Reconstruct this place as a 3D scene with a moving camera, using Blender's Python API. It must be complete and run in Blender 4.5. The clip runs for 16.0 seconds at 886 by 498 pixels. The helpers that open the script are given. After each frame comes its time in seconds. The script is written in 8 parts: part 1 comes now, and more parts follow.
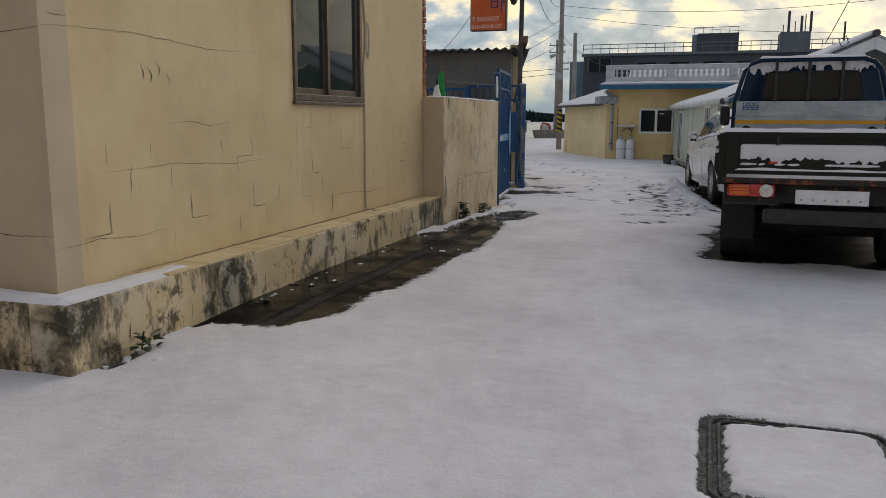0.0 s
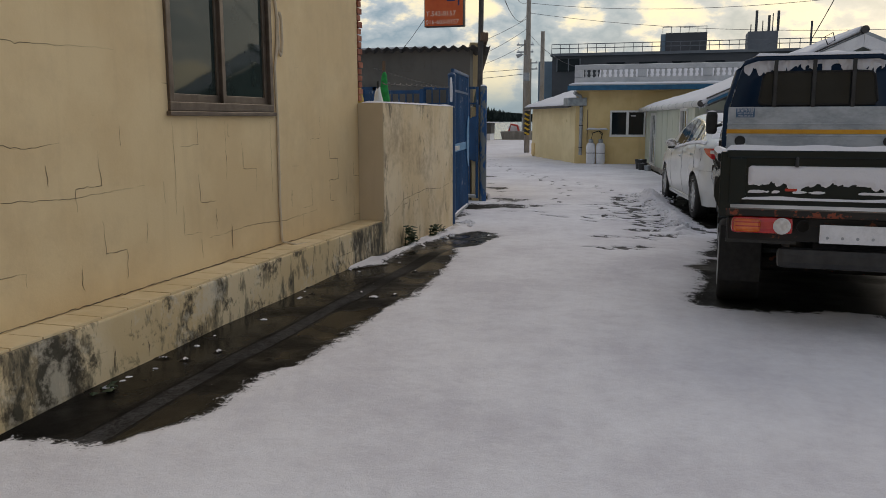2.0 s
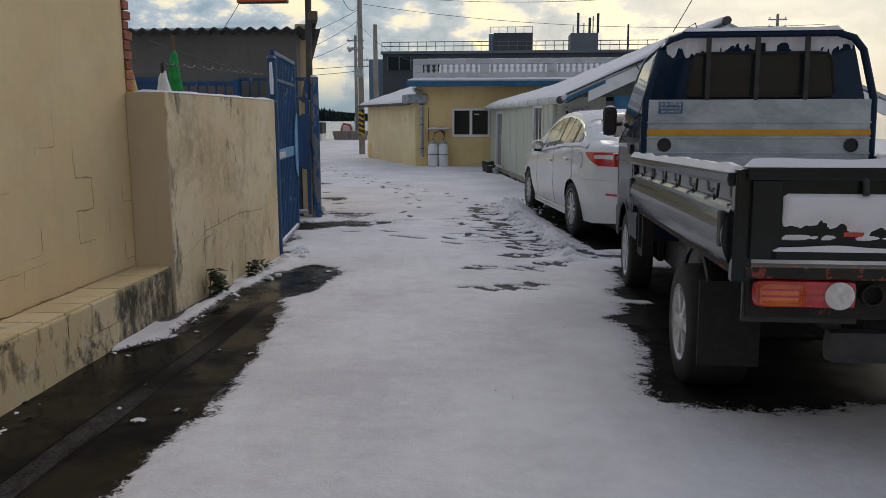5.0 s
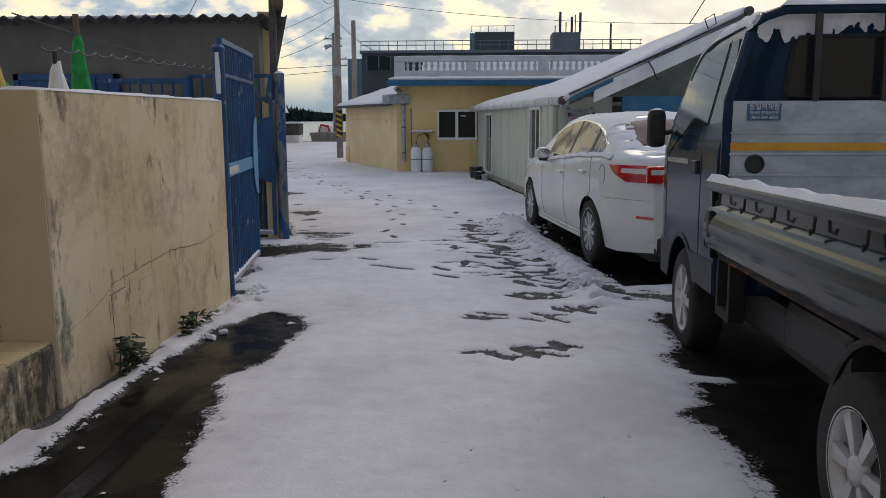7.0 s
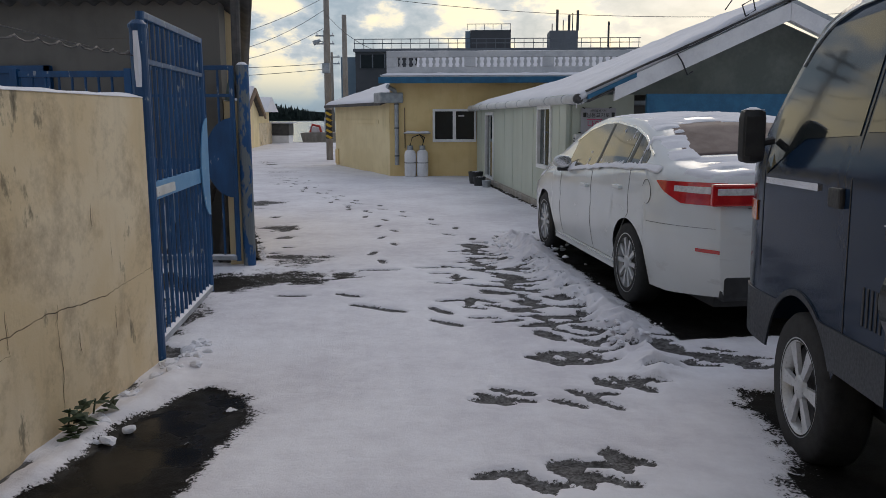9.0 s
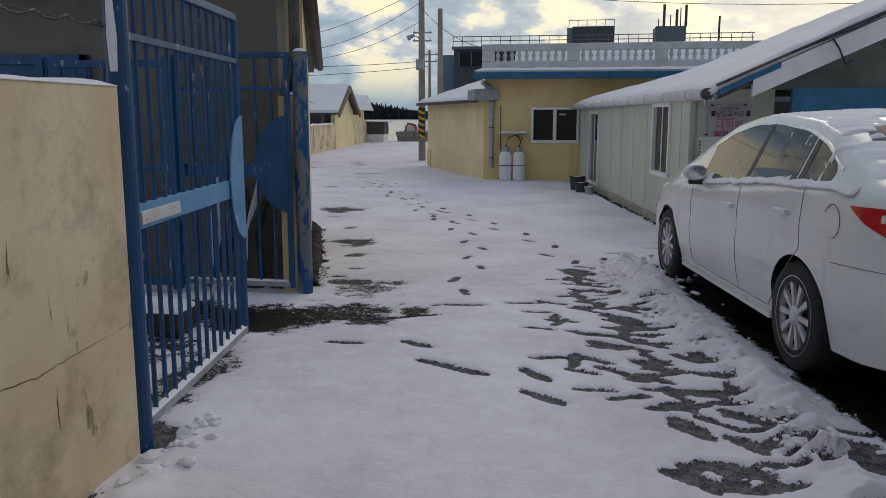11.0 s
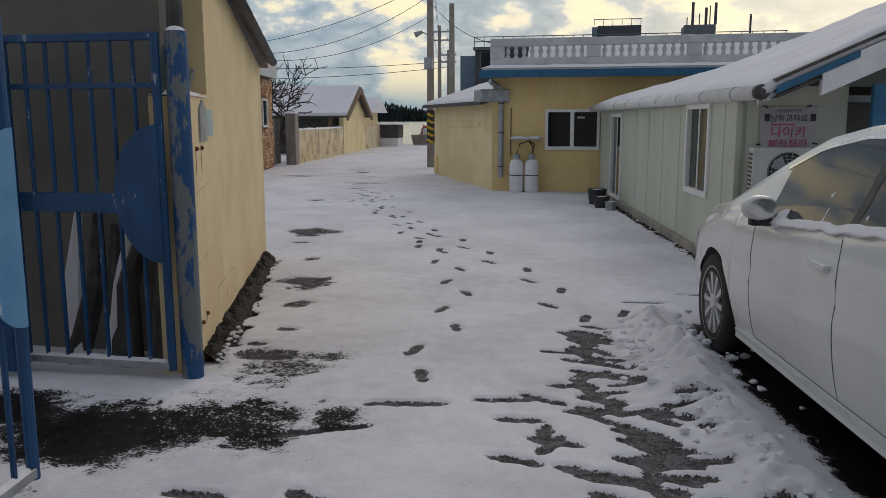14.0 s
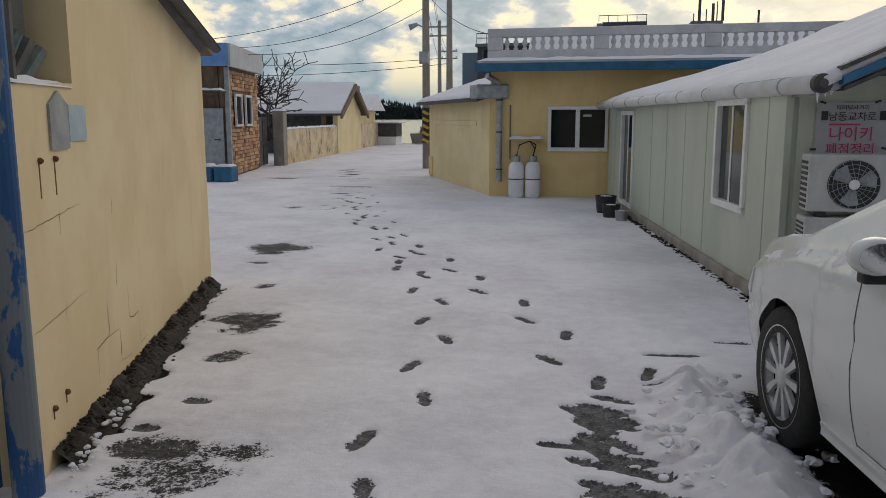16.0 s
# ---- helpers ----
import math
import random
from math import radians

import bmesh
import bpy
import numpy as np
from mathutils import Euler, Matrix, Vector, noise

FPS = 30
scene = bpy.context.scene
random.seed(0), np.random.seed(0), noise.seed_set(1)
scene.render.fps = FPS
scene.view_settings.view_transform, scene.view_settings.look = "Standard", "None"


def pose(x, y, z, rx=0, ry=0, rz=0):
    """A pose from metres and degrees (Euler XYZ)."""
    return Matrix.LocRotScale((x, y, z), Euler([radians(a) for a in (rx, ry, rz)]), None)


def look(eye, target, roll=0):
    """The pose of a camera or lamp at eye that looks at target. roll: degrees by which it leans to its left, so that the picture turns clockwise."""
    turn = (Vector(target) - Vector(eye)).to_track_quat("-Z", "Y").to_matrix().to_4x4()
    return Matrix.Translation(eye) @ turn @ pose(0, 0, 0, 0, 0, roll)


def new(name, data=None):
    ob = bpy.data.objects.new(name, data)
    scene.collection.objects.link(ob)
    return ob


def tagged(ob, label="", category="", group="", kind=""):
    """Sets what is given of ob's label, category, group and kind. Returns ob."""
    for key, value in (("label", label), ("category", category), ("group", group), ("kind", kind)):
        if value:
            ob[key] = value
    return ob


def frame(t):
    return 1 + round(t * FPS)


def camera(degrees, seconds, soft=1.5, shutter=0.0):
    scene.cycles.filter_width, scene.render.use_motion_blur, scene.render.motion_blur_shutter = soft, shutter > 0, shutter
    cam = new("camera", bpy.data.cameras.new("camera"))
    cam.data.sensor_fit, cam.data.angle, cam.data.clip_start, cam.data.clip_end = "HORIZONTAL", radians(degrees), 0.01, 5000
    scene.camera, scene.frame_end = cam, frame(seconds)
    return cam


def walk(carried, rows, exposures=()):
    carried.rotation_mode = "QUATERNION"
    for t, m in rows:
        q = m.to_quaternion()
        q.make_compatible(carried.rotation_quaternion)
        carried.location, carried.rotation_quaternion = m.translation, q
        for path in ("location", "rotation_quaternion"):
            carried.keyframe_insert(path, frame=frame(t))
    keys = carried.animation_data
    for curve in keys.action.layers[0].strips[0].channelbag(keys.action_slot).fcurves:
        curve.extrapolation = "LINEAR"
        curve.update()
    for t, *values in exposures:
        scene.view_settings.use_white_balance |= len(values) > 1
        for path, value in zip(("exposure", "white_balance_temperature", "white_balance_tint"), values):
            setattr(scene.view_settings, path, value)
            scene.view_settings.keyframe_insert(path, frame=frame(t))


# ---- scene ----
cam = camera(57.7, 16.0, soft=0.6)
METRES, EYE, TILT, LEAN, TURN = 12.88, 1.34, -0.85, 0.0, 18.1
ROWS = [
    (0.0, 0.0, 0.0, 0.0, 0.02, -8.36, -0.15),
    (0.5, 0.0056, 0.0305, 0.0006, -0.43, -8.31, 0.02),
    (1.0, 0.0086, 0.0626, 0.0009, -0.75, -8.37, 0.01),
    (1.5, 0.0162, 0.0952, 0.006, -1.42, -8.36, 0.09),
    (2.0, 0.0245, 0.1232, 0.0093, -2.07, -8.35, 0.1),
    (2.5, 0.0263, 0.1545, 0.0123, -3.03, -8.38, 0.03),
    (3.0, 0.0301, 0.1856, 0.0123, -5.95, -8.36, -0.08),
    (3.5, 0.0313, 0.2163, 0.0101, -7.88, -8.37, -0.12),
    (4.0, 0.0329, 0.2479, 0.009, -10.8, -8.35, -0.03),
    (6.5, 0.056, 0.4142, 0.015, -15.0, -8.46, 0.41),
    (7.0, 0.0633, 0.4474, 0.0162, -15.37, -8.44, 0.38),
    (7.5, 0.0701, 0.4809, 0.0173, -15.69, -8.45, 0.38),
    (8.0, 0.0791, 0.5138, 0.018, -16.02, -8.47, 0.36),
    (10.5, 0.119, 0.6655, 0.0214, -11.57, -8.5, 0.21),
    (11.0, 0.1281, 0.6948, 0.0209, -8.82, -8.53, 0.1),
    (11.5, 0.1397, 0.7244, 0.0221, -7.98, -8.52, 0.04),
    (12.0, 0.151, 0.7497, 0.0238, -7.7, -8.45, 0.04),
    (12.5, 0.1584, 0.7766, 0.0229, -7.41, -8.46, 0.07),
    (13.0, 0.1695, 0.8016, 0.022, -7.08, -8.45, 0.15),
    (13.5, 0.1838, 0.826, 0.0241, -7.0, -8.39, 0.24),
    (14.0, 0.1889, 0.8518, 0.0259, -7.03, -8.39, 0.23),
    (14.5, 0.1956, 0.8773, 0.0269, -7.04, -8.41, 0.24),
    (15.0, 0.2039, 0.9056, 0.0275, -7.11, -8.45, 0.21),
    (15.5, 0.2098, 0.9385, 0.0276, -6.98, -8.5, 0.23),
    (16.0, 0.2199, 0.968, 0.0278, -6.77, -8.53, 0.21),
]
walk(cam, [(t, pose(0, 0, EYE, TILT, LEAN, TURN) @ pose(METRES * x, METRES * y, METRES * z, 90 + pitch, roll, yaw)) for t, x, y, z, yaw, pitch, roll in ROWS],
     [(0.0, 0.13, 6500, 10), (2.0, 0.14, 6490, 10), (4.0, 0.11, 6270, 10), (8.0, 0.20, 6140, 12), (11.0, 0.12, 6070, 10), (13.5, 0.10, 6330, 10), (16.0, 0.18, 6480, 10)])


# ---- node helpers ----
def nd(nt, kind, **values):
    n = nt.nodes.new("ShaderNode" + kind)
    for key, value in values.items():
        if key in n.inputs.keys():
            n.inputs[key].default_value = value
        elif key == "op":
            n.operation = value
        elif key == "kind":
            n.noise_type = value
    return n


def plug(nt, a, b):
    nt.links.new(a, b)


def num(nt, op, a, b=0.0, clamp=False):
    n = nt.nodes.new("ShaderNodeMath")
    n.operation, n.use_clamp = op, clamp
    for i, v in enumerate((a, b)):
        if isinstance(v, (int, float)):
            n.inputs[i].default_value = v
        else:
            plug(nt, v, n.inputs[i])
    return n.outputs[0]


def ramp(nt, fac, *stops):
    n = nt.nodes.new("ShaderNodeValToRGB")
    el = n.color_ramp.elements
    while len(el) < len(stops):
        el.new(0.5)
    for e, (p, c) in zip(el, stops):
        e.position = p
        e.color = (c, c, c, 1) if isinstance(c, (int, float)) else (*c, 1)
    plug(nt, fac, n.inputs[0])
    return n.outputs[0]


def blend(nt, fac, a, b):
    n = nt.nodes.new("ShaderNodeMix")
    n.data_type = "RGBA"
    for i, v in ((0, fac), (6, a), (7, b)):
        if isinstance(v, (int, float)):
            n.inputs[i].default_value = v
        elif isinstance(v, tuple):
            n.inputs[i].default_value = (*v, 1)
        else:
            plug(nt, v, n.inputs[i])
    return n.outputs[2]


def coords(nt, scale=(1, 1, 1), source="Object"):
    tc = nt.nodes.new("ShaderNodeTexCoord")
    mp = nt.nodes.new("ShaderNodeMapping")
    mp.inputs["Scale"].default_value = scale
    plug(nt, tc.outputs[source], mp.inputs["Vector"])
    return mp.outputs[0]


def fuzz(nt, vec, scale, detail=4.0, rough=0.55):
    n = nt.nodes.new("ShaderNodeTexNoise")
    n.inputs["Scale"].default_value, n.inputs["Detail"].default_value, n.inputs["Roughness"].default_value = scale, detail, rough
    plug(nt, vec, n.inputs["Vector"])
    return n.outputs[0]


def fresh(name):
    m = bpy.data.materials.new(name)
    m.use_nodes = True
    nt = m.node_tree
    return m, nt, nt.nodes["Principled BSDF"]


def relief(nt, bsdf, height, strength=0.4, distance=0.01):
    b = nt.nodes.new("ShaderNodeBump")
    b.inputs["Strength"].default_value, b.inputs["Distance"].default_value = strength, distance
    plug(nt, height, b.inputs["Height"])
    plug(nt, b.outputs[0], bsdf.inputs["Normal"])


def plain(name, c1, c2, scale=6.0, rough=0.6, metal=0.0, bump=0.15, stretch=(1, 1, 1), coat=0.0, spread=(0.41, 0.59), per_object=False):
    """A surface that wanders between two colours at two scales, with fine relief."""
    m, nt, b = fresh(name)
    v = coords(nt, stretch)
    big, fine = fuzz(nt, v, scale), fuzz(nt, v, scale * 9)
    mixed = num(nt, "ADD", num(nt, "MULTIPLY", big, 0.7), num(nt, "MULTIPLY", fine, 0.3))
    if per_object:
        info = nt.nodes.new("ShaderNodeObjectInfo")
        mixed = num(nt, "ADD", mixed, num(nt, "MULTIPLY", num(nt, "SUBTRACT", info.outputs["Random"], 0.5), 0.25))
    plug(nt, ramp(nt, mixed, (spread[0], c1), (spread[1], c2)), b.inputs["Base Color"])
    plug(nt, ramp(nt, fine, (0.3, max(rough - 0.1, 0.02)), (0.7, min(rough + 0.12, 1))), b.inputs["Roughness"])
    b.inputs["Metallic"].default_value = metal
    b.inputs["Coat Weight"].default_value = coat
    b.inputs["Coat Roughness"].default_value = 0.08
    if bump:
        relief(nt, b, fine, bump, 0.006)
    return m


def worn(name, c1, c2, chip, amount=0.6, scale=9.0, rough=0.5, metal=0.0, stretch=(1, 1, 1), bump=0.3):
    """Paint with chips and patches through which another colour shows."""
    m, nt, b = fresh(name)
    v = coords(nt, stretch)
    base = ramp(nt, fuzz(nt, v, scale * 0.5), (0.35, c1), (0.65, c2))
    edge = ramp(nt, fuzz(nt, v, scale, 7.0, 0.65), (amount, 0.0), (amount + 0.03, 1.0))
    plug(nt, blend(nt, edge, base, chip), b.inputs["Base Color"])
    b.inputs["Roughness"].default_value, b.inputs["Metallic"].default_value = rough, metal
    relief(nt, b, num(nt, "SUBTRACT", fuzz(nt, v, scale * 8), edge), bump, 0.004)
    return m


def plaster(name, c1, c2, stain, axes, crack=0.6, mould=0.0, blocks=(0.42, 0.21)):
    """Painted render over blocks: faint joints that open into cracks here and there, streaks, mould."""
    m, nt, b = fresh(name)
    v = coords(nt)
    sep = nt.nodes.new("ShaderNodeSeparateXYZ")
    plug(nt, v, sep.inputs[0])
    com = nt.nodes.new("ShaderNodeCombineXYZ")
    for i, ax in enumerate(axes):
        plug(nt, sep.outputs["XYZ".index(ax)], com.inputs[i])
    wob = nt.nodes.new("ShaderNodeTexNoise")
    wob.inputs["Scale"].default_value = 5.0
    plug(nt, com.outputs[0], wob.inputs["Vector"])
    mixv = nt.nodes.new("ShaderNodeVectorMath")
    mixv.operation = "MULTIPLY_ADD"
    plug(nt, wob.outputs[1], mixv.inputs[0])
    mixv.inputs[1].default_value = (0.05, 0.03, 0)
    plug(nt, com.outputs[0], mixv.inputs[2])
    br = nt.nodes.new("ShaderNodeTexBrick")
    br.inputs["Scale"].default_value = 1.0
    br.inputs["Brick Width"].default_value, br.inputs["Row Height"].default_value = blocks
    br.inputs["Mortar Size"].default_value = 0.003
    br.inputs["Mortar Smooth"].default_value = 0.3
    plug(nt, mixv.outputs[0], br.inputs["Vector"])
    open_up = ramp(nt, fuzz(nt, com.outputs[0], 1.6, 5.0), (crack, 0.0), (crack + 0.07, 1.0))
    joint = num(nt, "MULTIPLY", br.outputs["Fac"], open_up)
    streak = nt.nodes.new("ShaderNodeMapping")
    streak.inputs["Scale"].default_value = (9, 0.9, 1)
    plug(nt, com.outputs[0], streak.inputs["Vector"])
    runs = fuzz(nt, streak.outputs[0], 1.0, 5.0)
    base = ramp(nt, fuzz(nt, v, 1.3, 6.0), (0.42, c1), (0.58, c2))
    base = blend(nt, num(nt, "MULTIPLY", ramp(nt, runs, (0.55, 0.0), (0.8, 1.0)), 0.22), base, stain)
    if mould:
        patch = nt.nodes.new("ShaderNodeMapping")
        patch.inputs["Scale"].default_value = (7.0, 2.6, 1)
        plug(nt, com.outputs[0], patch.inputs["Vector"])
        a = fuzz(nt, patch.outputs[0], 1.0, 8.0, 0.7)
        where = ramp(nt, fuzz(nt, com.outputs[0], 1.1, 2.0), (0.38, 0.0), (0.62, 0.22))
        base = blend(nt, num(nt, "MULTIPLY", ramp(nt, num(nt, "ADD", a, where), (mould, 0.0), (mould + 0.05, 0.55), (mould + 0.16, 1.0)), 0.95), base, (0.03, 0.03, 0.022))
    base = blend(nt, num(nt, "MULTIPLY", joint, 0.85), base, (0.09, 0.065, 0.04))
    plug(nt, base, b.inputs["Base Color"])
    b.inputs["Roughness"].default_value = 0.82
    h = num(nt, "SUBTRACT", num(nt, "ADD", num(nt, "MULTIPLY", fuzz(nt, v, 3.0), 0.5), num(nt, "MULTIPLY", fuzz(nt, v, 60.0), 0.15)), num(nt, "MULTIPLY", joint, 0.6))
    relief(nt, b, h, 0.45, 0.012)
    return m


# ---- world, sun ----
SUN_UP, SUN_ROUND = radians(16), radians(18)
world = bpy.data.worlds.new("winter_evening")
scene.world = world
world.use_nodes = True
wt = world.node_tree
back = wt.nodes["Background"]
sky = wt.nodes.new("ShaderNodeTexSky")
sky.sky_type, sky.sun_disc, sky.sun_elevation, sky.sun_rotation = "NISHITA", False, SUN_UP, SUN_ROUND
sky.air_density, sky.dust_density, sky.ozone_density = 1.2, 1.5, 2.0
direct = coords(wt, source="Generated")
sp = wt.nodes.new("ShaderNodeSeparateXYZ")
plug(wt, direct, sp.inputs[0])
puff = coords(wt, (1.0, 1.0, 1.9), "Generated")
heap = fuzz(wt, puff, 10.0, 9.0, 0.56)
soft_heap = fuzz(wt, puff, 4.2, 3.0, 0.5)
density = num(wt, "ADD", num(wt, "MULTIPLY", heap, 0.62), num(wt, "MULTIPLY", soft_heap, 0.38))
# brightness gathers round the hidden sun, low over the sea
glow_at = wt.nodes.new("ShaderNodeVectorMath")
glow_at.operation = "DOT_PRODUCT"
plug(wt, direct, glow_at.inputs[0])
glow_at.inputs[1].default_value = Vector((0.30, 0.92, 0.20)).normalized()
glow = ramp(wt, glow_at.outputs["Value"], (0.80, 0.0), (0.94, 0.30), (1.0, 0.9))
cloud = ramp(wt, density, (0.42, (1.10, 0.93, 0.58)), (0.455, (0.90, 0.81, 0.61)), (0.482, (0.46, 0.51, 0.55)), (0.53, (0.24, 0.33, 0.41)), (0.60, (0.44, 0.50, 0.55)))
cloud = blend(wt, num(wt, "MULTIPLY", glow, 0.55), cloud, (0.72, 0.67, 0.52))
low = ramp(wt, sp.outputs[2], (0.0, 1.0), (0.018, 0.9), (0.045, 0.35), (0.08, 0.0))
band = blend(wt, num(wt, "MULTIPLY", glow, 0.9), (0.15, 0.30, 0.41), (0.66, 0.62, 0.48))
band = blend(wt, ramp(wt, heap, (0.42, 0.0), (0.6, 0.45)), band, (0.13, 0.24, 0.33))
cloud = blend(wt, low, cloud, band)
high = ramp(wt, sp.outputs[2], (0.20, 0.0), (0.55, 1.0))
cloud = blend(wt, num(wt, "MULTIPLY", high, 0.8), cloud, (0.47, 0.48, 0.54))
away = ramp(wt, num(wt, "ADD", num(wt, "MULTIPLY", sp.outputs[1], 0.5), 0.5), (0.10, 1.0), (0.60, 0.0))
cloud = blend(wt, num(wt, "MULTIPLY", away, 0.75), cloud, (0.20, 0.235, 0.285))
clear = wt.nodes.new("ShaderNodeVectorMath")
clear.operation = "MULTIPLY"
plug(wt, sky.outputs[0], clear.inputs[0])
clear.inputs[1].default_value = (0.07, 0.07, 0.07)
plug(wt, blend(wt, 0.86, clear.outputs[0], cloud), back.inputs["Color"])
back.inputs["Strength"].default_value = 1.0
sun = new("sun", bpy.data.lights.new("sun", "SUN"))
sun.data.energy, sun.data.angle, sun.data.color = 0.55, radians(35), (1.0, 0.86, 0.68)
sun.matrix_world = look((0, 0, 0), (-math.sin(radians(18)) * math.cos(SUN_UP + 0.3), -math.cos(radians(18)) * math.cos(SUN_UP + 0.3), -math.sin(SUN_UP + 0.3)))

# ---- materials ----
M_HOUSE = plaster("cream_painted_plaster", (0.65, 0.492, 0.275), (0.71, 0.557, 0.325), (0.46, 0.33, 0.19), "YZX", 0.66)
# greyer copy of M_HOUSE: the end walls' shade is mixed into the cream
M_HOUSE_END = plaster("shaded_cream_plaster", (0.52, 0.43, 0.29), (0.58, 0.48, 0.33), (0.33, 0.28, 0.2), "XZY", 0.62, blocks=(2.4, 0.95))
M_PLINTH = plaster("mouldy_cream_concrete", (0.62, 0.48, 0.27), (0.68, 0.56, 0.36), (0.30, 0.22, 0.13), "YZX", 0.6, 0.565)
# mould as on the long side; the cream is darkened for the shaded end
M_PLINTH_END = plaster("mouldy_shaded_cream_concrete_end", (0.56, 0.44, 0.26), (0.62, 0.52, 0.34), (0.30, 0.22, 0.13), "XZY", 0.6, 0.57)
M_FENCE = plaster("weathered_cream_concrete", (0.64, 0.50, 0.30), (0.71, 0.59, 0.40), (0.24, 0.18, 0.115), "YZX", 0.66, 0.72, (1.2, 0.75))


def blotched(m, colour, scale, lo, hi, strength):
    """Broad weather stains over a finished plaster."""
    nt = m.node_tree
    b = nt.nodes["Principled BSDF"]
    src = b.inputs["Base Color"].links[0].from_socket
    v = coords(nt)
    where = num(nt, "ADD", num(nt, "MULTIPLY", fuzz(nt, v, scale, 7.0, 0.65), 0.7), num(nt, "MULTIPLY", fuzz(nt, v, scale * 7, 5.0, 0.7), 0.3))
    plug(nt, blend(nt, num(nt, "MULTIPLY", ramp(nt, where, (lo, 0.0), (hi, 1.0)), strength), src, colour), b.inputs["Base Color"])


blotched(M_FENCE, (0.24, 0.17, 0.10), 2.2, 0.47, 0.64, 0.62)
blotched(M_HOUSE, (0.42, 0.31, 0.19), 0.9, 0.5, 0.7, 0.35)
blotched(M_PLINTH, (0.036, 0.028, 0.017), 4.0, 0.53, 0.60, 0.88)
blotched(M_PLINTH_END, (0.036, 0.028, 0.017), 4.0, 0.50, 0.58, 0.88)
blotched(M_PLINTH, (0.66, 0.60, 0.48), 3.0, 0.52, 0.6, 0.6)
M_SHED_SIDE = plaster("yellow_painted_blocks", (0.68, 0.53, 0.30), (0.74, 0.60, 0.36), (0.45, 0.34, 0.2), "YZX", 0.68)
M_YELLOW = plaster("ochre_painted_plaster", (0.72, 0.53, 0.24), (0.79, 0.60, 0.29), (0.40, 0.29, 0.13), "XZY", 0.70)
M_PALE = plaster("pale_yellow_plaster", (0.74, 0.60, 0.33), (0.81, 0.67, 0.39), (0.33, 0.26, 0.14), "YZX", 0.68)
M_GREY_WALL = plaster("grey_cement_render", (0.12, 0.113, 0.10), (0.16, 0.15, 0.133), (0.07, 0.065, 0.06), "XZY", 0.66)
M_CREAM_TILE = plain("cream_ledge_tile", (0.60, 0.47, 0.27), (0.68, 0.55, 0.34), 5, 0.7, per_object=True)
M_WHITE = plain("white_painted_concrete", (0.70, 0.69, 0.70), (0.80, 0.79, 0.79), 3, 0.7)
M_WHITE_PVC = plain("white_window_plastic", (0.72, 0.72, 0.70), (0.80, 0.80, 0.79), 8, 0.35, bump=0.03)
M_BRONZE = plain("brown_anodised_frame", (0.11, 0.085, 0.065), (0.16, 0.125, 0.10), 9, 0.4, 0.5, 0.05)
M_BRICK = plain("red_brick", (0.24, 0.075, 0.045), (0.36, 0.14, 0.08), 11, 0.85, bump=0.5, per_object=True)
M_STONE = plain("tan_stone_brick", (0.30, 0.14, 0.07), (0.52, 0.33, 0.19), 3, 0.85, bump=0.5, per_object=True)
M_BLUE = worn("chipped_blue_paint", (0.003, 0.043, 0.125), (0.007, 0.072, 0.20), (0.26, 0.29, 0.32), 0.62, 14, 0.45, stretch=(1, 1, 0.35))
M_BLUE_OLD = worn("peeling_blue_paint", (0.006, 0.06, 0.18), (0.012, 0.085, 0.23), (0.15, 0.17, 0.18), 0.47, 9, 0.55, stretch=(1, 1, 0.35))
M_BLUE_PALE = worn("faded_light_blue_paint", (0.07, 0.22, 0.42), (0.11, 0.28, 0.48), (0.45, 0.5, 0.53), 0.66, 10, 0.5)
M_BLUE_TRIM = plain("blue_painted_fascia", (0.012, 0.095, 0.19), (0.025, 0.14, 0.26), 4, 0.5)
M_SKYBLUE = plain("light_blue_fascia", (0.11, 0.24, 0.52), (0.15, 0.30, 0.6), 3, 0.5)
M_STEEL = plain("galvanised_steel", (0.30, 0.32, 0.34), (0.42, 0.44, 0.46), 7, 0.45, 0.7)
M_DARK_STEEL = plain("dark_weathered_steel", (0.05, 0.05, 0.05), (0.10, 0.09, 0.085), 9, 0.6, 0.3)
M_ROOF_DARK = plain("dark_corrugated_sheet", (0.05, 0.05, 0.05), (0.09, 0.085, 0.08), 5, 0.7)
M_CONCRETE = plain("pole_concrete", (0.24, 0.21, 0.18), (0.34, 0.31, 0.27), 5, 0.85, stretch=(1, 1, 0.3), bump=0.4)
M_CABLE = plain("black_cable", (0.02, 0.02, 0.022), (0.035, 0.035, 0.04), 9, 0.6, bump=0)
M_CABLE_PALE = plain("pale_cable", (0.5, 0.42, 0.30), (0.6, 0.5, 0.37), 9, 0.6, bump=0)
M_RUBBER = plain("black_rubber", (0.012, 0.012, 0.012), (0.022, 0.022, 0.022), 20, 0.8)
M_BLACK = plain("black_plastic", (0.015, 0.015, 0.016), (0.03, 0.03, 0.03), 12, 0.5)
M_PANEL = plain("pale_green_panel", (0.44, 0.47, 0.38), (0.52, 0.55, 0.46), 1.2, 0.5, stretch=(1, 1, 0.3), bump=0.05)
M_FAR_GREY = plain("far_grey_cladding", (0.16, 0.17, 0.19), (0.21, 0.22, 0.24), 0.3, 0.8, bump=0)
M_FAR_DARK = plain("far_dark_cladding", (0.075, 0.078, 0.085), (0.10, 0.10, 0.11), 0.3, 0.8, bump=0)
M_FAR_BLUE = plain("far_blue_grey_cladding", (0.17, 0.24, 0.30), (0.21, 0.28, 0.35), 0.3, 0.7, bump=0)
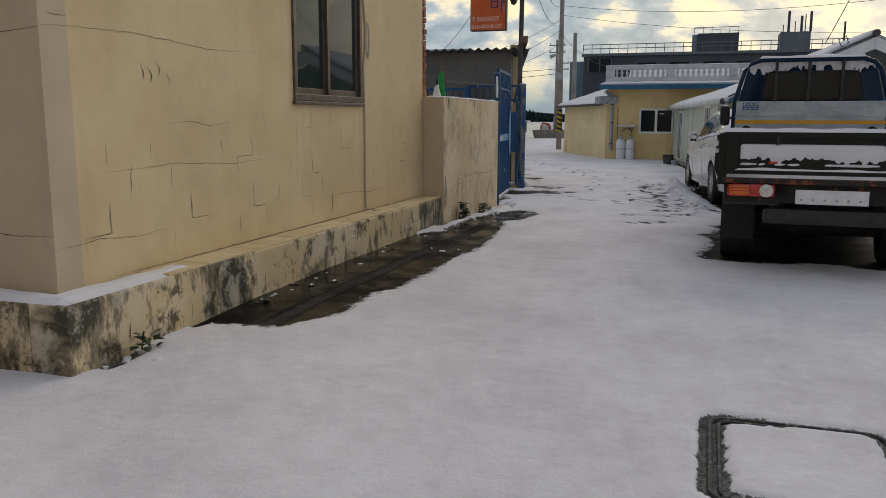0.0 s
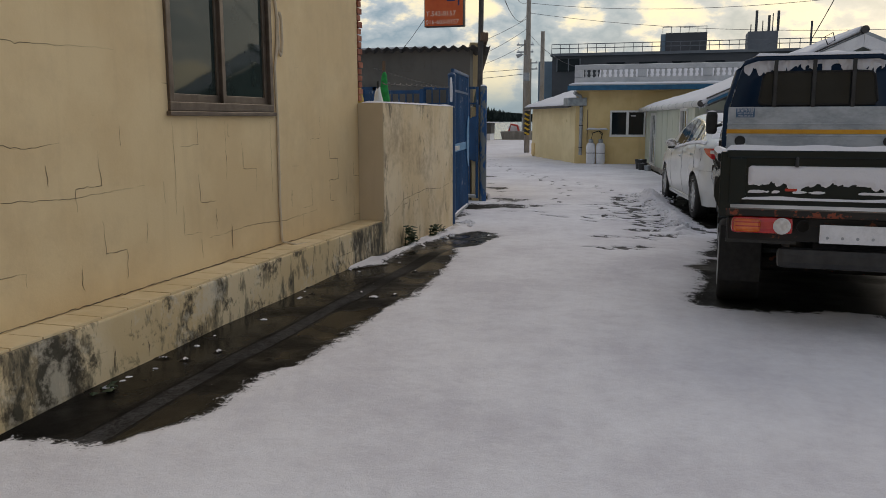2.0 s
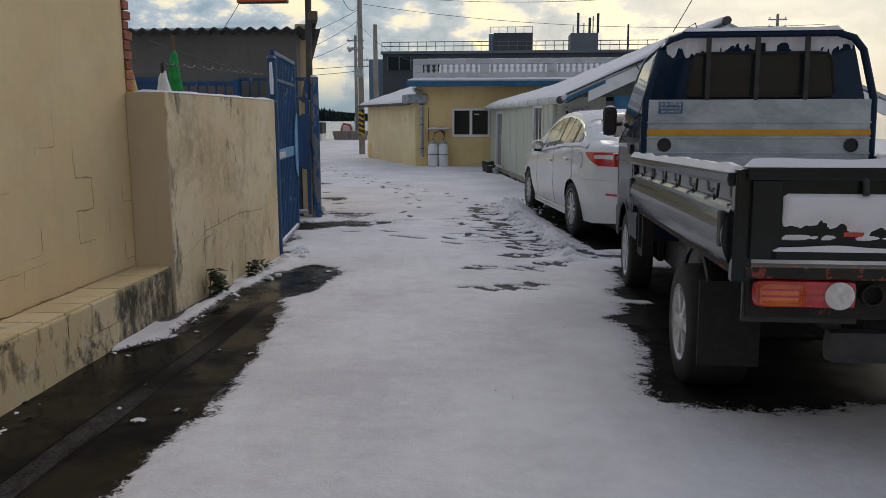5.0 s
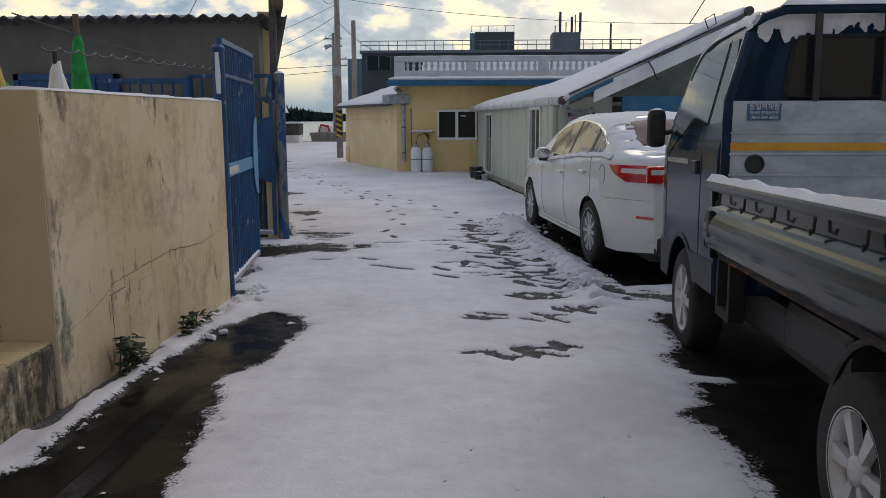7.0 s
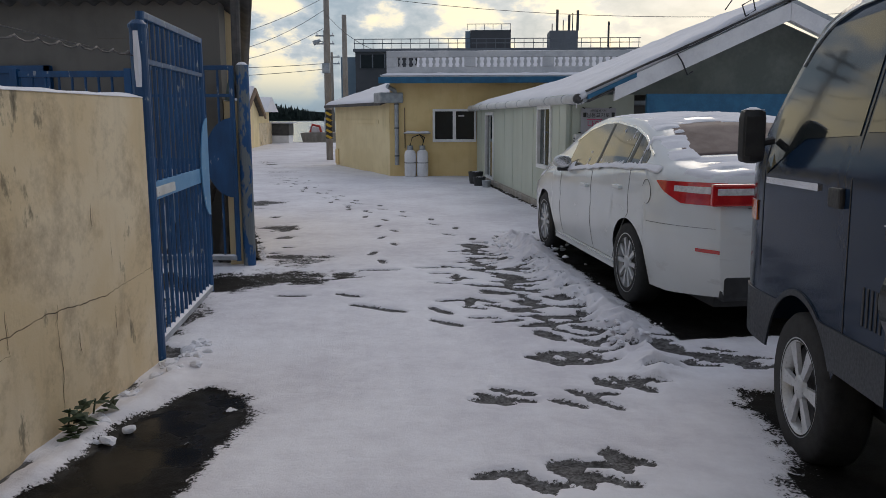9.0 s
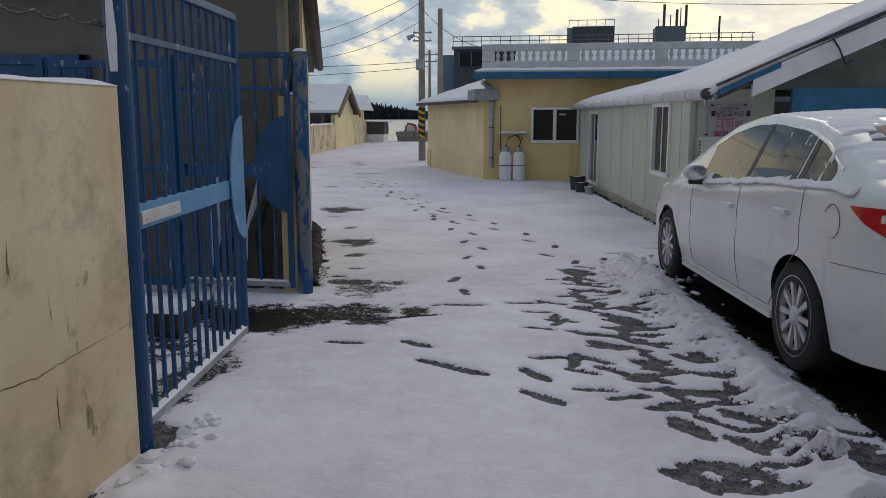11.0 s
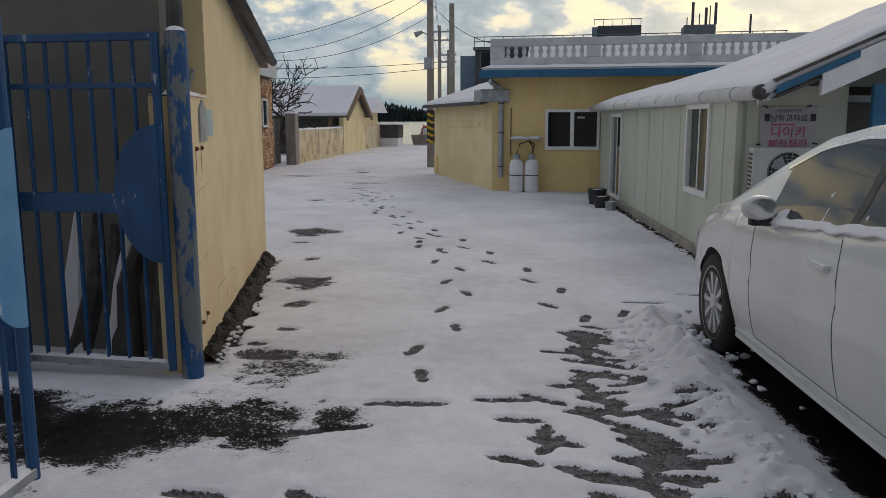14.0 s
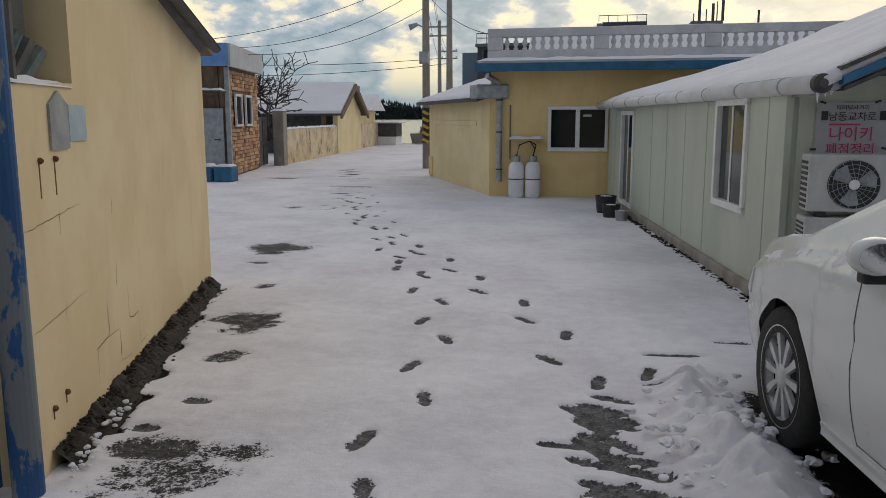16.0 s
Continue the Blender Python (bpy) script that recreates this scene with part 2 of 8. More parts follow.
M_WOOD = plain("weathered_wood", (0.13, 0.085, 0.055), (0.22, 0.16, 0.11), 9, 0.85, stretch=(1, 1, 0.2), bump=0.5)
M_BARK = plain("dark_bark", (0.025, 0.02, 0.018), (0.06, 0.05, 0.042), 14, 0.9, stretch=(1, 1, 0.3), bump=0.6)
M_FOREST = plain("far_conifers", (0.012, 0.022, 0.020), (0.03, 0.045, 0.038), 0.2, 0.95, bump=0)
M_WEED = plain("dark_green_weed", (0.02, 0.035, 0.015), (0.05, 0.075, 0.03), 20, 0.7)
M_GREEN = plain("green_net_cloth", (0.008, 0.21, 0.04), (0.015, 0.33, 0.07), 18, 0.75, bump=0.5)
M_ORANGE = plain("orange_sign_face", (0.55, 0.085, 0.015), (0.62, 0.12, 0.025), 3, 0.45, bump=0.03)
M_PRINT_PALE = plain("pale_print", (0.75, 0.62, 0.5), (0.8, 0.68, 0.55), 5, 0.6, bump=0)
M_PRINT_NAVY = plain("navy_print", (0.02, 0.03, 0.12), (0.03, 0.04, 0.16), 5, 0.6, bump=0)


def glass_sheet(name, tint, rough=0.04):
    m, nt, b = fresh(name)
    v = coords(nt)
    plug(nt, ramp(nt, fuzz(nt, v, 2.0), (0.3, tint), (0.7, tuple(c * 1.5 for c in tint))), b.inputs["Base Color"])
    b.inputs["Roughness"].default_value, b.inputs["IOR"].default_value = rough, 1.6
    b.inputs["Specular IOR Level"].default_value = 0.5
    relief(nt, b, fuzz(nt, v, 1.5), 0.04, 0.02)
    return m


M_GLASS_DARK = glass_sheet("dark_window_glass", (0.012, 0.016, 0.018))
M_GLASS_DARK.node_tree.nodes["Principled BSDF"].inputs["Specular IOR Level"].default_value = 0.15
M_GLASS_GREEN = glass_sheet("greenish_window_glass", (0.018, 0.027, 0.025))
M_GLASS_GREEN.node_tree.nodes["Principled BSDF"].inputs["Specular IOR Level"].default_value = 0.3
M_CURTAIN = plain("pale_curtain", (0.20, 0.23, 0.22), (0.30, 0.33, 0.31), 2, 0.8, stretch=(1, 14, 0.3))


def snow_material(name, tint=(0.77, 0.765, 0.80)):
    m, nt, b = fresh(name)
    v = coords(nt)
    plug(nt, ramp(nt, fuzz(nt, v, 1.2, 6.0), (0.3, tuple(c * 0.93 for c in tint)), (0.7, tint)), b.inputs["Base Color"])
    b.inputs["Roughness"].default_value = 0.75
    b.inputs["Specular IOR Level"].default_value = 0.25
    relief(nt, b, num(nt, "ADD", fuzz(nt, v, 9.0, 6.0), num(nt, "MULTIPLY", fuzz(nt, v, 90.0), 0.35)), 0.5, 0.015)
    return m


M_SNOW = snow_material("settled_snow")


def ground_material():
    """Wet asphalt under thin snow; the mesh carries how much snow lies where and how wet the ground is."""
    m, nt, b = fresh("snow_over_asphalt")
    v = coords(nt)
    att = nt.nodes.new("ShaderNodeAttribute")
    att.attribute_name = "cover"
    wet = nt.nodes.new("ShaderNodeAttribute")
    wet.attribute_name = "wet"
    grit = fuzz(nt, v, 62.0, 4.0, 0.75)
    mid = fuzz(nt, v, 16.0, 5.0, 0.65)
    rag = num(nt, "ADD", num(nt, "MULTIPLY", grit, 0.65), num(nt, "MULTIPLY", mid, 0.35))
    edge = num(nt, "ADD", num(nt, "SUBTRACT", num(nt, "MULTIPLY", att.outputs["Fac"], 1.9), 0.28), num(nt, "MULTIPLY", num(nt, "SUBTRACT", rag, 0.5), 4.2))
    snow = ramp(nt, num(nt, "MULTIPLY", edge, 0.5), (0.28, 0.0), (0.33, 1.0))
    drifted = num(nt, "ADD", num(nt, "MULTIPLY", fuzz(nt, v, 0.9, 7.0, 0.6), 0.6), num(nt, "MULTIPLY", fuzz(nt, v, 7.0, 8.0, 0.7), 0.4))
    white = ramp(nt, drifted, (0.40, (0.66, 0.64, 0.675)), (0.50, (0.745, 0.73, 0.76)), (0.60, (0.81, 0.80, 0.83)))
    thin = ramp(nt, num(nt, "MULTIPLY", edge, 0.5), (0.33, 1.0), (0.52, 0.0))
    white = blend(nt, num(nt, "MULTIPLY", thin, 0.35), white, (0.45, 0.44, 0.46))
    tar = ramp(nt, num(nt, "ADD", num(nt, "MULTIPLY", fuzz(nt, v, 120.0), 0.6), num(nt, "MULTIPLY", fuzz(nt, v, 2.0), 0.4)), (0.40, (0.004, 0.004, 0.004)), (0.62, (0.020, 0.018, 0.016)))
    slush = ramp(nt, num(nt, "ADD", num(nt, "MULTIPLY", grit, 0.6), num(nt, "MULTIPLY", mid, 0.4)), (0.42, (0.060, 0.057, 0.056)), (0.60, (0.21, 0.205, 0.205)))
    tar = blend(nt, ramp(nt, wet.outputs["Fac"], (0.0, 1.0), (0.3, 0.0)), tar, slush)
    plug(nt, blend(nt, snow, tar, white), b.inputs["Base Color"])
    pool = num(nt, "MULTIPLY", wet.outputs["Fac"], ramp(nt, fuzz(nt, v, 1.8), (0.38, 0.4), (0.55, 1.0)))
    damp = num(nt, "SUBTRACT", 0.78, num(nt, "MULTIPLY", pool, 0.66))
    plug(nt, num(nt, "ADD", num(nt, "MULTIPLY", snow, 0.75), num(nt, "MULTIPLY", num(nt, "SUBTRACT", 1.0, snow), damp)), b.inputs["Roughness"])
    plug(nt, num(nt, "ADD", 0.02, num(nt, "MULTIPLY", pool, 0.07)), b.inputs["Specular IOR Level"])
    dry = num(nt, "SUBTRACT", 1.0, num(nt, "MULTIPLY", pool, 0.9))
    h = num(nt, "ADD", num(nt, "MULTIPLY", snow, num(nt, "ADD", 0.6, num(nt, "ADD", num(nt, "MULTIPLY", fuzz(nt, v, 6.0, 8.0, 0.62), 1.1), num(nt, "MULTIPLY", fuzz(nt, v, 34.0, 4.0, 0.6), 0.42)))),
            num(nt, "MULTIPLY", num(nt, "MULTIPLY", fuzz(nt, v, 150.0), 0.35), dry))
    relief(nt, b, h, 0.6, 0.016)
    return m


M_GROUND = ground_material()


def sea_material():
    m, nt, b = fresh("calm_sea")
    v = coords(nt, (1, 0.35, 1))
    b.inputs["Base Color"].default_value = (0.10, 0.14, 0.15, 1)
    b.inputs["Roughness"].default_value = 0.18
    b.inputs["Specular IOR Level"].default_value = 0.7
    relief(nt, b, fuzz(nt, v, 0.8, 6.0), 0.25, 0.3)
    return m


M_SEA = sea_material()


# ---- mesh helpers ----
def finish(name, bm, material, smooth=False):
    me = bpy.data.meshes.new(name)
    if smooth:
        for f in bm.faces:
            f.smooth = True
    bm.normal_update()
    bm.to_mesh(me)
    bm.free()
    me.materials.append(material)
    return me


def part(name, bm, material, parent=None, label="", smooth=False):
    ob = new(name, finish(name, bm, material, smooth))
    if parent is not None:
        ob.parent = parent
    if label:
        ob["label"] = label
    return ob


def thing(name, m, label, category, group="", kind=""):
    ob = new(name)
    ob.matrix_basis = m
    ob.empty_display_size = 0.1
    return tagged(ob, label, category, group, kind)


def box(bm, x0, x1, y0, y1, z0, z1, bevel=0.0):
    v = [bm.verts.new((x, y, z)) for x in (x0, x1) for y in (y0, y1) for z in (z0, z1)]
    fs = [bm.faces.new([v[i] for i in q]) for q in ((0, 1, 3, 2), (4, 6, 7, 5), (0, 4, 5, 1), (2, 3, 7, 6), (0, 2, 6, 4), (1, 5, 7, 3))]
    if bevel:
        bmesh.ops.bevel(bm, geom=list({e for f in fs for e in f.edges}), offset=bevel, segments=2, affect="EDGES", profile=0.6)
    return bm


def boxed(x0, x1, y0, y1, z0, z1, bevel=0.0):
    return box(bmesh.new(), x0, x1, y0, y1, z0, z1, bevel)


def tube(bm, pts, r, sides=10, cap=True):
    """A round bar along a line of points; r may be one radius or one for each point."""
    pts = [Vector(p) for p in pts]
    rs = r if isinstance(r, (list, tuple)) else [r] * len(pts)
    rings = []
    for i, p in enumerate(pts):
        d = (pts[min(i + 1, len(pts) - 1)] - pts[max(i - 1, 0)]).normalized()
        a = d.cross(Vector((0, 0, 1)) if abs(d.z) < 0.9 else Vector((1, 0, 0))).normalized()
        c = d.cross(a)
        rings.append([bm.verts.new(p + rs[i] * (math.cos(k * math.tau / sides) * a + math.sin(k * math.tau / sides) * c)) for k in range(sides)])
    for u, w in zip(rings, rings[1:]):
        for k in range(sides):
            bm.faces.new((u[k], u[(k + 1) % sides], w[(k + 1) % sides], w[k]))
    if cap:
        bm.faces.new(rings[0][::-1])
        bm.faces.new(rings[-1])
    return bm


def lathe(bm, prof, sides=24, axis="Z", at=(0, 0, 0), cap=False):
    """Turns (radius, height) pairs round an axis."""
    rings = []
    for r, h in prof:
        ring = []
        for k in range(sides):
            a = k * math.tau / sides
            c, s = r * math.cos(a), r * math.sin(a)
            p = {"Z": (c, s, h), "X": (h, c, s), "Y": (c, h, -s)}[axis]
            ring.append(bm.verts.new(Vector(p) + Vector(at)))
        rings.append(ring)
    for u, w in zip(rings, rings[1:]):
        for k in range(sides):
            bm.faces.new((u[k], u[(k + 1) % sides], w[(k + 1) % sides], w[k]))
    for ring in (rings[0], rings[-1]) if cap else ():
        if (ring[0].co - ring[sides // 2].co).length > 1e-4:
            bm.faces.new(ring)
    return bm


def prism(bm, poly, lo, hi, axis="Y"):
    """A flat outline pushed along an axis; the outline is in the other two axes, in x, y, z order."""
    put = {"X": lambda a, b, h: (h, a, b), "Y": lambda a, b, h: (a, h, b), "Z": lambda a, b, h: (a, b, h)}[axis]
    u = [bm.verts.new(put(a, b, lo)) for a, b in poly]
    w = [bm.verts.new(put(a, b, hi)) for a, b in poly]
    n = len(poly)
    bm.faces.new(u[::-1])
    bm.faces.new(w)
    for i in range(n):
        bm.faces.new((u[i], u[(i + 1) % n], w[(i + 1) % n], w[i]))
    bmesh.ops.recalc_face_normals(bm, faces=bm.faces)
    return bm


def drift(x0, x1, y0, y1, z0, thick, seed=0.0, step=0.06, edge=0.05):
    """A pillow of snow on a flat top, thinner and ragged at its rim."""
    bm = bmesh.new()
    nx, ny = max(2, min(60, int((x1 - x0) / step))), max(2, min(120, int((y1 - y0) / step)))
    grid = []
    for i in range(nx + 1):
        row = []
        for j in range(ny + 1):
            x, y = x0 + (x1 - x0) * i / nx, y0 + (y1 - y0) * j / ny
            d = min(x - x0, x1 - x, y - y0, y1 - y)
            k = min(1.0, max(d, 0.0) / edge) ** 0.5 if edge else 1.0
            n = noise.noise(Vector((x * 5 + seed, y * 5, seed)))
            row.append(bm.verts.new((x, y, z0 + thick * k * (0.8 + 0.5 * n))))
        grid.append(row)
    for i in range(nx):
        for j in range(ny):
            bm.faces.new((grid[i][j], grid[i + 1][j], grid[i + 1][j + 1], grid[i][j + 1]))
    lo = bmesh.ops.extrude_face_region(bm, geom=list(bm.faces))
    for v in (e for e in lo["geom"] if isinstance(e, bmesh.types.BMVert)):
        v.co.z = z0 - 0.003
    bmesh.ops.recalc_face_normals(bm, faces=bm.faces)
    return bm


def wall_with_holes(bm, a0, a1, z0, z1, lo, hi, holes, axis):
    """A thick wall along y (axis X) or x (axis Y) with rectangular openings right through it."""
    cuts_a = sorted({a0, a1, *(h[0] for h in holes), *(h[1] for h in holes)})
    cuts_z = sorted({z0, z1, *(h[2] for h in holes), *(h[3] for h in holes)})
    for p, q in zip(cuts_a, cuts_a[1:]):
        run = None
        for r, s in zip(cuts_z, cuts_z[1:]):
            hole = any(h[0] <= p and q <= h[1] and h[2] <= r and s <= h[3] for h in holes)
            if not hole:
                if axis == "X":
                    box(bm, lo, hi, p, q, r, s)
                else:
                    box(bm, p, q, lo, hi, r, s)
    bmesh.ops.remove_doubles(bm, verts=bm.verts, dist=1e-5)
    inner = [f for f in bm.faces if any(g is not f and set(g.verts) == set(f.verts) for g in f.verts[0].link_faces)]
    bmesh.ops.delete(bm, geom=inner, context="FACES_ONLY")
    return bm


def wire(name, a, b, sag, r=0.007, n=14, label="", material=None, group="overhead cables"):
    pts = [Vector(a).lerp(Vector(b), i / n) - Vector((0, 0, 4 * sag * (i / n) * (1 - i / n))) for i in range(n + 1)]
    ob = part(name, tube(bmesh.new(), pts, r, 5), material or M_CABLE)
    return tagged(ob, label or "thin black overhead cable sagging between poles", "cable", group)


def lettering(name, text, size, m, material, parent, thick=0.001, align="LEFT"):
    cu = bpy.data.curves.new(name, "FONT")
    cu.body, cu.size, cu.extrude, cu.align_x = text, size, thick, align
    tmp = bpy.data.objects.new(name, cu)
    scene.collection.objects.link(tmp)
    me = bpy.data.meshes.new_from_object(tmp.evaluated_get(bpy.context.evaluated_depsgraph_get()))
    bpy.data.objects.remove(tmp)
    me.materials.clear()
    me.materials.append(material)
    ob = new(name, me)
    ob.parent, ob.matrix_basis = parent, m
    return ob


# ---- ground ----
def smooth01(a):
    a = np.clip(a, 0, 1)
    return a * a * (3 - 2 * a)


def lattice(x, y, cell, seed):
    """Smooth value noise over the plan, 0 to 1."""
    rng = np.random.RandomState(seed)
    table = rng.rand(256, 256)
    u, w = x / cell, y / cell
    i, j = np.floor(u).astype(int), np.floor(w).astype(int)
    fu, fw = smooth01(u - i), smooth01(w - j)
    g = lambda p, q: table[p % 256, q % 256]
    return (g(i, j) * (1 - fu) + g(i + 1, j) * fu) * (1 - fw) + (g(i, j + 1) * (1 - fu) + g(i + 1, j + 1) * fu) * fw


TRUCK = pose(0.95, 6.98, 0, 0, 0, -2.0)
CAR = pose(0.96, 14.02, 0, 0, 0, 9.2)


def print_mark(X, Y, cover, px, py, ang, size=1.0, deep=1.0):
    """Takes the snow away under one shoe print."""
    box_ = (np.abs(X - px) < 0.35) & (np.abs(Y - py) < 0.35)
    if not box_.any():
        return
    dx, dy = X[box_] - px, Y[box_] - py
    c, s = math.cos(ang), math.sin(ang)
    u, w = (dx * c + dy * s) / (0.145 * size), (-dx * s + dy * c) / (0.052 * size)
    waist = 1.0 - 0.25 * np.exp(-((u + 0.15) / 0.25) ** 2)
    d = np.sqrt(u ** 2 + (w / waist) ** 2)
    cover[box_] = np.minimum(cover[box_], np.clip(1.0 - deep * (1 - smooth01((d - 0.80) / 0.36)), 0, 1))


def trail(X, Y, cover, pts, step, side, rng, deep=0.95, size=1.0):
    """Left and right prints in turn along a line."""
    k = 0
    for (ax, ay), (bx, by) in zip(pts, pts[1:]):
        ln = math.hypot(bx - ax, by - ay)
        n = max(1, int(round(ln / step)))
        h = math.atan2(by - ay, bx - ax)
        for i in range(n):
            f = (i + 0.5) / n
            o = side * (1 if k % 2 else -1) + rng.uniform(-0.03, 0.03)
            px, py = ax + (bx - ax) * f - math.sin(h) * o, ay + (by - ay) * f + math.cos(h) * o
            print_mark(X, Y, cover, px, py, h + rng.uniform(-0.25, 0.25), size, deep * rng.uniform(0.9, 1.05))
            k += 1


def blob(X, Y, cx, cy, rx, ry, rag, seed, turn=0.0):
    """1 inside a ragged oval, 0 outside."""
    c, s = math.cos(turn), math.sin(turn)
    u, w = ((X - cx) * c + (Y - cy) * s) / rx, (-(X - cx) * s + (Y - cy) * c) / ry
    d = np.sqrt(u * u + w * w) + 0.55 * rag * (lattice(X, Y, 0.16, seed) - 0.5) + rag * 0.3 * (lattice(X, Y, 0.05, seed + 1) - 0.5)
    return 1 - smooth01((d - 0.35) / 1.0)


def build_ground():
    xs = np.concatenate([[-400, -150, -60, -30], np.arange(-20, -6, 0.35), np.arange(-6, -4.2, 0.06), np.arange(-4.2, 1.2, 0.026), np.arange(1.2, 3.0, 0.15), np.arange(3.0, 20, 0.8), [30, 60, 150, 400]])
    ys = np.concatenate([[-80, -30, -12, -5], np.arange(-3, 2, 0.2), np.arange(2, 12, 0.028), np.arange(12, 19, 0.024), np.arange(19, 24, 0.035), np.arange(24, 34, 0.07), np.arange(34, 56, 0.3), [56.5, 58, 62, 80, 150, 400, 1500, 4500]])
    X, Y = np.meshgrid(xs, ys, indexing="ij")
    rng = random.Random(4)
    cover = np.ones_like(X)
    wet = np.zeros_like(X)

    def bare(mask, depth=1.0):
        np.minimum(cover, 1 - depth * mask, out=cover)

    # meltwater gutter under the house wall
    right = np.interp(Y, [4.1, 4.46, 4.94, 5.5, 6.2, 7.1, 7.9, 8.6, 9.05, 9.6, 9.9, 10.3, 10.8, 11.3, 11.55, 11.75], [-2.75, -2.45, -2.32, -2.25, -2.21, -2.16, -2.12, -2.18, -2.27, -2.36, -2.41, -2.31, -2.30, -2.26, -2.36, -2.62])
    left = np.interp(Y, [4, 8.0, 8.8, 10.2, 11.2, 11.8], [-3.25, -3.25, -2.92, -2.89, -2.86, -2.65])
    rag = 0.10 * (lattice(X, Y, 0.30, 3) - 0.5) + 0.05 * (lattice(X, Y, 0.07, 5) - 0.5) + 0.05 * (lattice(X, Y, 0.036, 6) - 0.5)
    inside = smooth01((right + rag - X) / 0.30 + 0.5) * smooth01((X - left + rag * 0.7) / 0.14 + 0.5) * smooth01((Y - 4.15 + 2.0 * rag) / 0.45) * smooth01((11.85 - Y) / 0.2)
    bare(inside)
    wet = np.maximum(wet, inside)
    # paler concrete strip that runs along the gutter
    strip_x = np.interp(Y, [4.0, 7.5, 9.9], [-2.66, -2.60, -2.56])
    wet -= 0.82 * inside * smooth01((0.075 - np.abs(X - strip_x)) / 0.02 + 0.5) * smooth01((10.1 - Y) / 0.8) * (0.85 + 0.15 * lattice(X, Y, 0.5, 24))
    foot = smooth01((-2.99 + 0.5 * rag - X) / 0.05) * smooth01((Y - 3.3) / 0.2) * smooth01((13.0 - Y) / 0.6) * smooth01((X + 3.35) / 0.1)
    bare(foot * smooth01((lattice(X, Y, 0.3, 8) - 0.22) / 0.2))
    crumbs = inside * smooth01((lattice(X, Y, 0.05, 21) - 0.90) / 0.05) * smooth01((lattice(X, Y, 0.7, 22) - 0.42) / 0.2)
    cover = np.maximum(cover, crumbs * 0.95)
    # dry ground under the two vehicles
    for m, box_, seed, soft in ((TRUCK, (-0.97, 1.05, 0.78, 4.75), 31, 0.5), (CAR, (-0.90, 0.9, -1.1, 3.45), 33, 0.22)):
        inv = m.inverted()
        u = inv[0][0] * X + inv[0][1] * Y + inv[0][3]
        w = inv[1][0] * X + inv[1][1] * Y + inv[1][3]
        r = 0.12 * (lattice(X, Y, 0.35, seed) - 0.5) + 0.05 * (lattice(X, Y, 0.07, seed + 1) - 0.5) + 0.04 * (lattice(X, Y, 0.036, seed + 2) - 0.5)
        away_ = np.minimum(u - box_[0] - 0.10 * np.maximum(w - 3.0, 0), box_[1] - u) / (0.40 if seed == 31 else 0.24)
        away_ = np.minimum(away_, np.minimum((w - box_[2]) / soft, (box_[3] - w) / 0.3))
        k = smooth01(away_ + r / 0.26 + 0.5)
        if seed == 31:
            k *= 1 - np.exp(-(((Y - 10.06 + 0.15 * (X - 0.2)) / 0.07) ** 2)) * smooth01((0.42 - X) / 0.1)
        bare(k)
        wet = np.maximum(wet, 0.5 * k)
    # slush at the gate and bare spots in the lane
    for cx, cy, rx, ry, rg, seed, deep in ((-3.15, 14.75, 0.75, 0.42, 1.3, 41, 0.85), (-3.5, 14.5, 0.6, 0.45, 0.7, 43, 1.0), (-2.75, 14.95, 0.55, 0.2, 1.5, 45, 0.8), (-2.95, 15.75, 0.36, 0.42, 1.6, 46, 0.72),
                                           (-3.15, 15.95, 0.25, 0.16, 1.2, 47, 0.9), (-3.54, 17.36, 0.17, 0.16, 1.5, 49, 0.75), (-3.80, 18.25, 0.30, 0.36, 1.5, 51, 0.85), (-4.92, 21.45, 0.50, 0.52, 1.1, 53, 0.8), (-4.18, 19.4, 0.12, 0.14, 1.3, 48, 0.8),
                                           (-4.75, 20.53, 0.16, 0.10, 1.0, 54, 0.8), (-6.6, 29.6, 0.7, 0.3, 1.0, 57, 0.6), (-9.0, 31.6, 0.6, 0.35, 1.0, 58, 0.7), (-3.35, 13.1, 0.22, 0.8, 1.2, 59, 0.8),
                                           (-4.4, 13.6, 0.9, 0.5, 1.3, 71, 1.0), (-3.9, 12.7, 0.5, 0.5, 1.3, 73, 1.0), (-4.2, 14.7, 0.8, 0.35, 1.0, 75, 1.05), (-5.3, 14.4, 0.7, 0.6, 1.0, 77, 1.0)):
        k = blob(X, Y, cx, cy, rx, ry, rg, seed)
        bare(k, deep * 0.84)
        wet = np.maximum(wet, (0.28 if seed in (41, 43, 45, 71, 73, 75) else 0.12) * k)
    for cx, cy in ((-3.36, 16.15), (-3.3, 16.55)):
        bare(blob(X, Y, cx, cy, 0.09, 0.06, 0.4, 61))
    bare(np.exp(-((np.hypot(X + 6.0, Y - 25.6) - 0.36) / 0.04) ** 2), 0.7)
    # wall foot of the yellow gable
    side = (X + 3.44) * 0.952 + (Y - 15.48) * 0.306
    along = -(X + 3.44) * 0.306 + (Y - 15.48) * 0.952
    k = smooth01((0.15 + 0.2 * (lattice(X, Y, 0.12, 65) - 0.5) - side) / 0.06) * smooth01((along - 0.15) / 0.2) * smooth01((4.1 - along) / 0.2) * smooth01((side + 0.35) / 0.1)
    bare(k)
    wet = np.maximum(wet, 0.35 * k)
    # foot of the pale green house
    side = -((X - 0.2) * 0.989 + (Y - 19.1) * 0.150)
    along = (Y - 19.1)
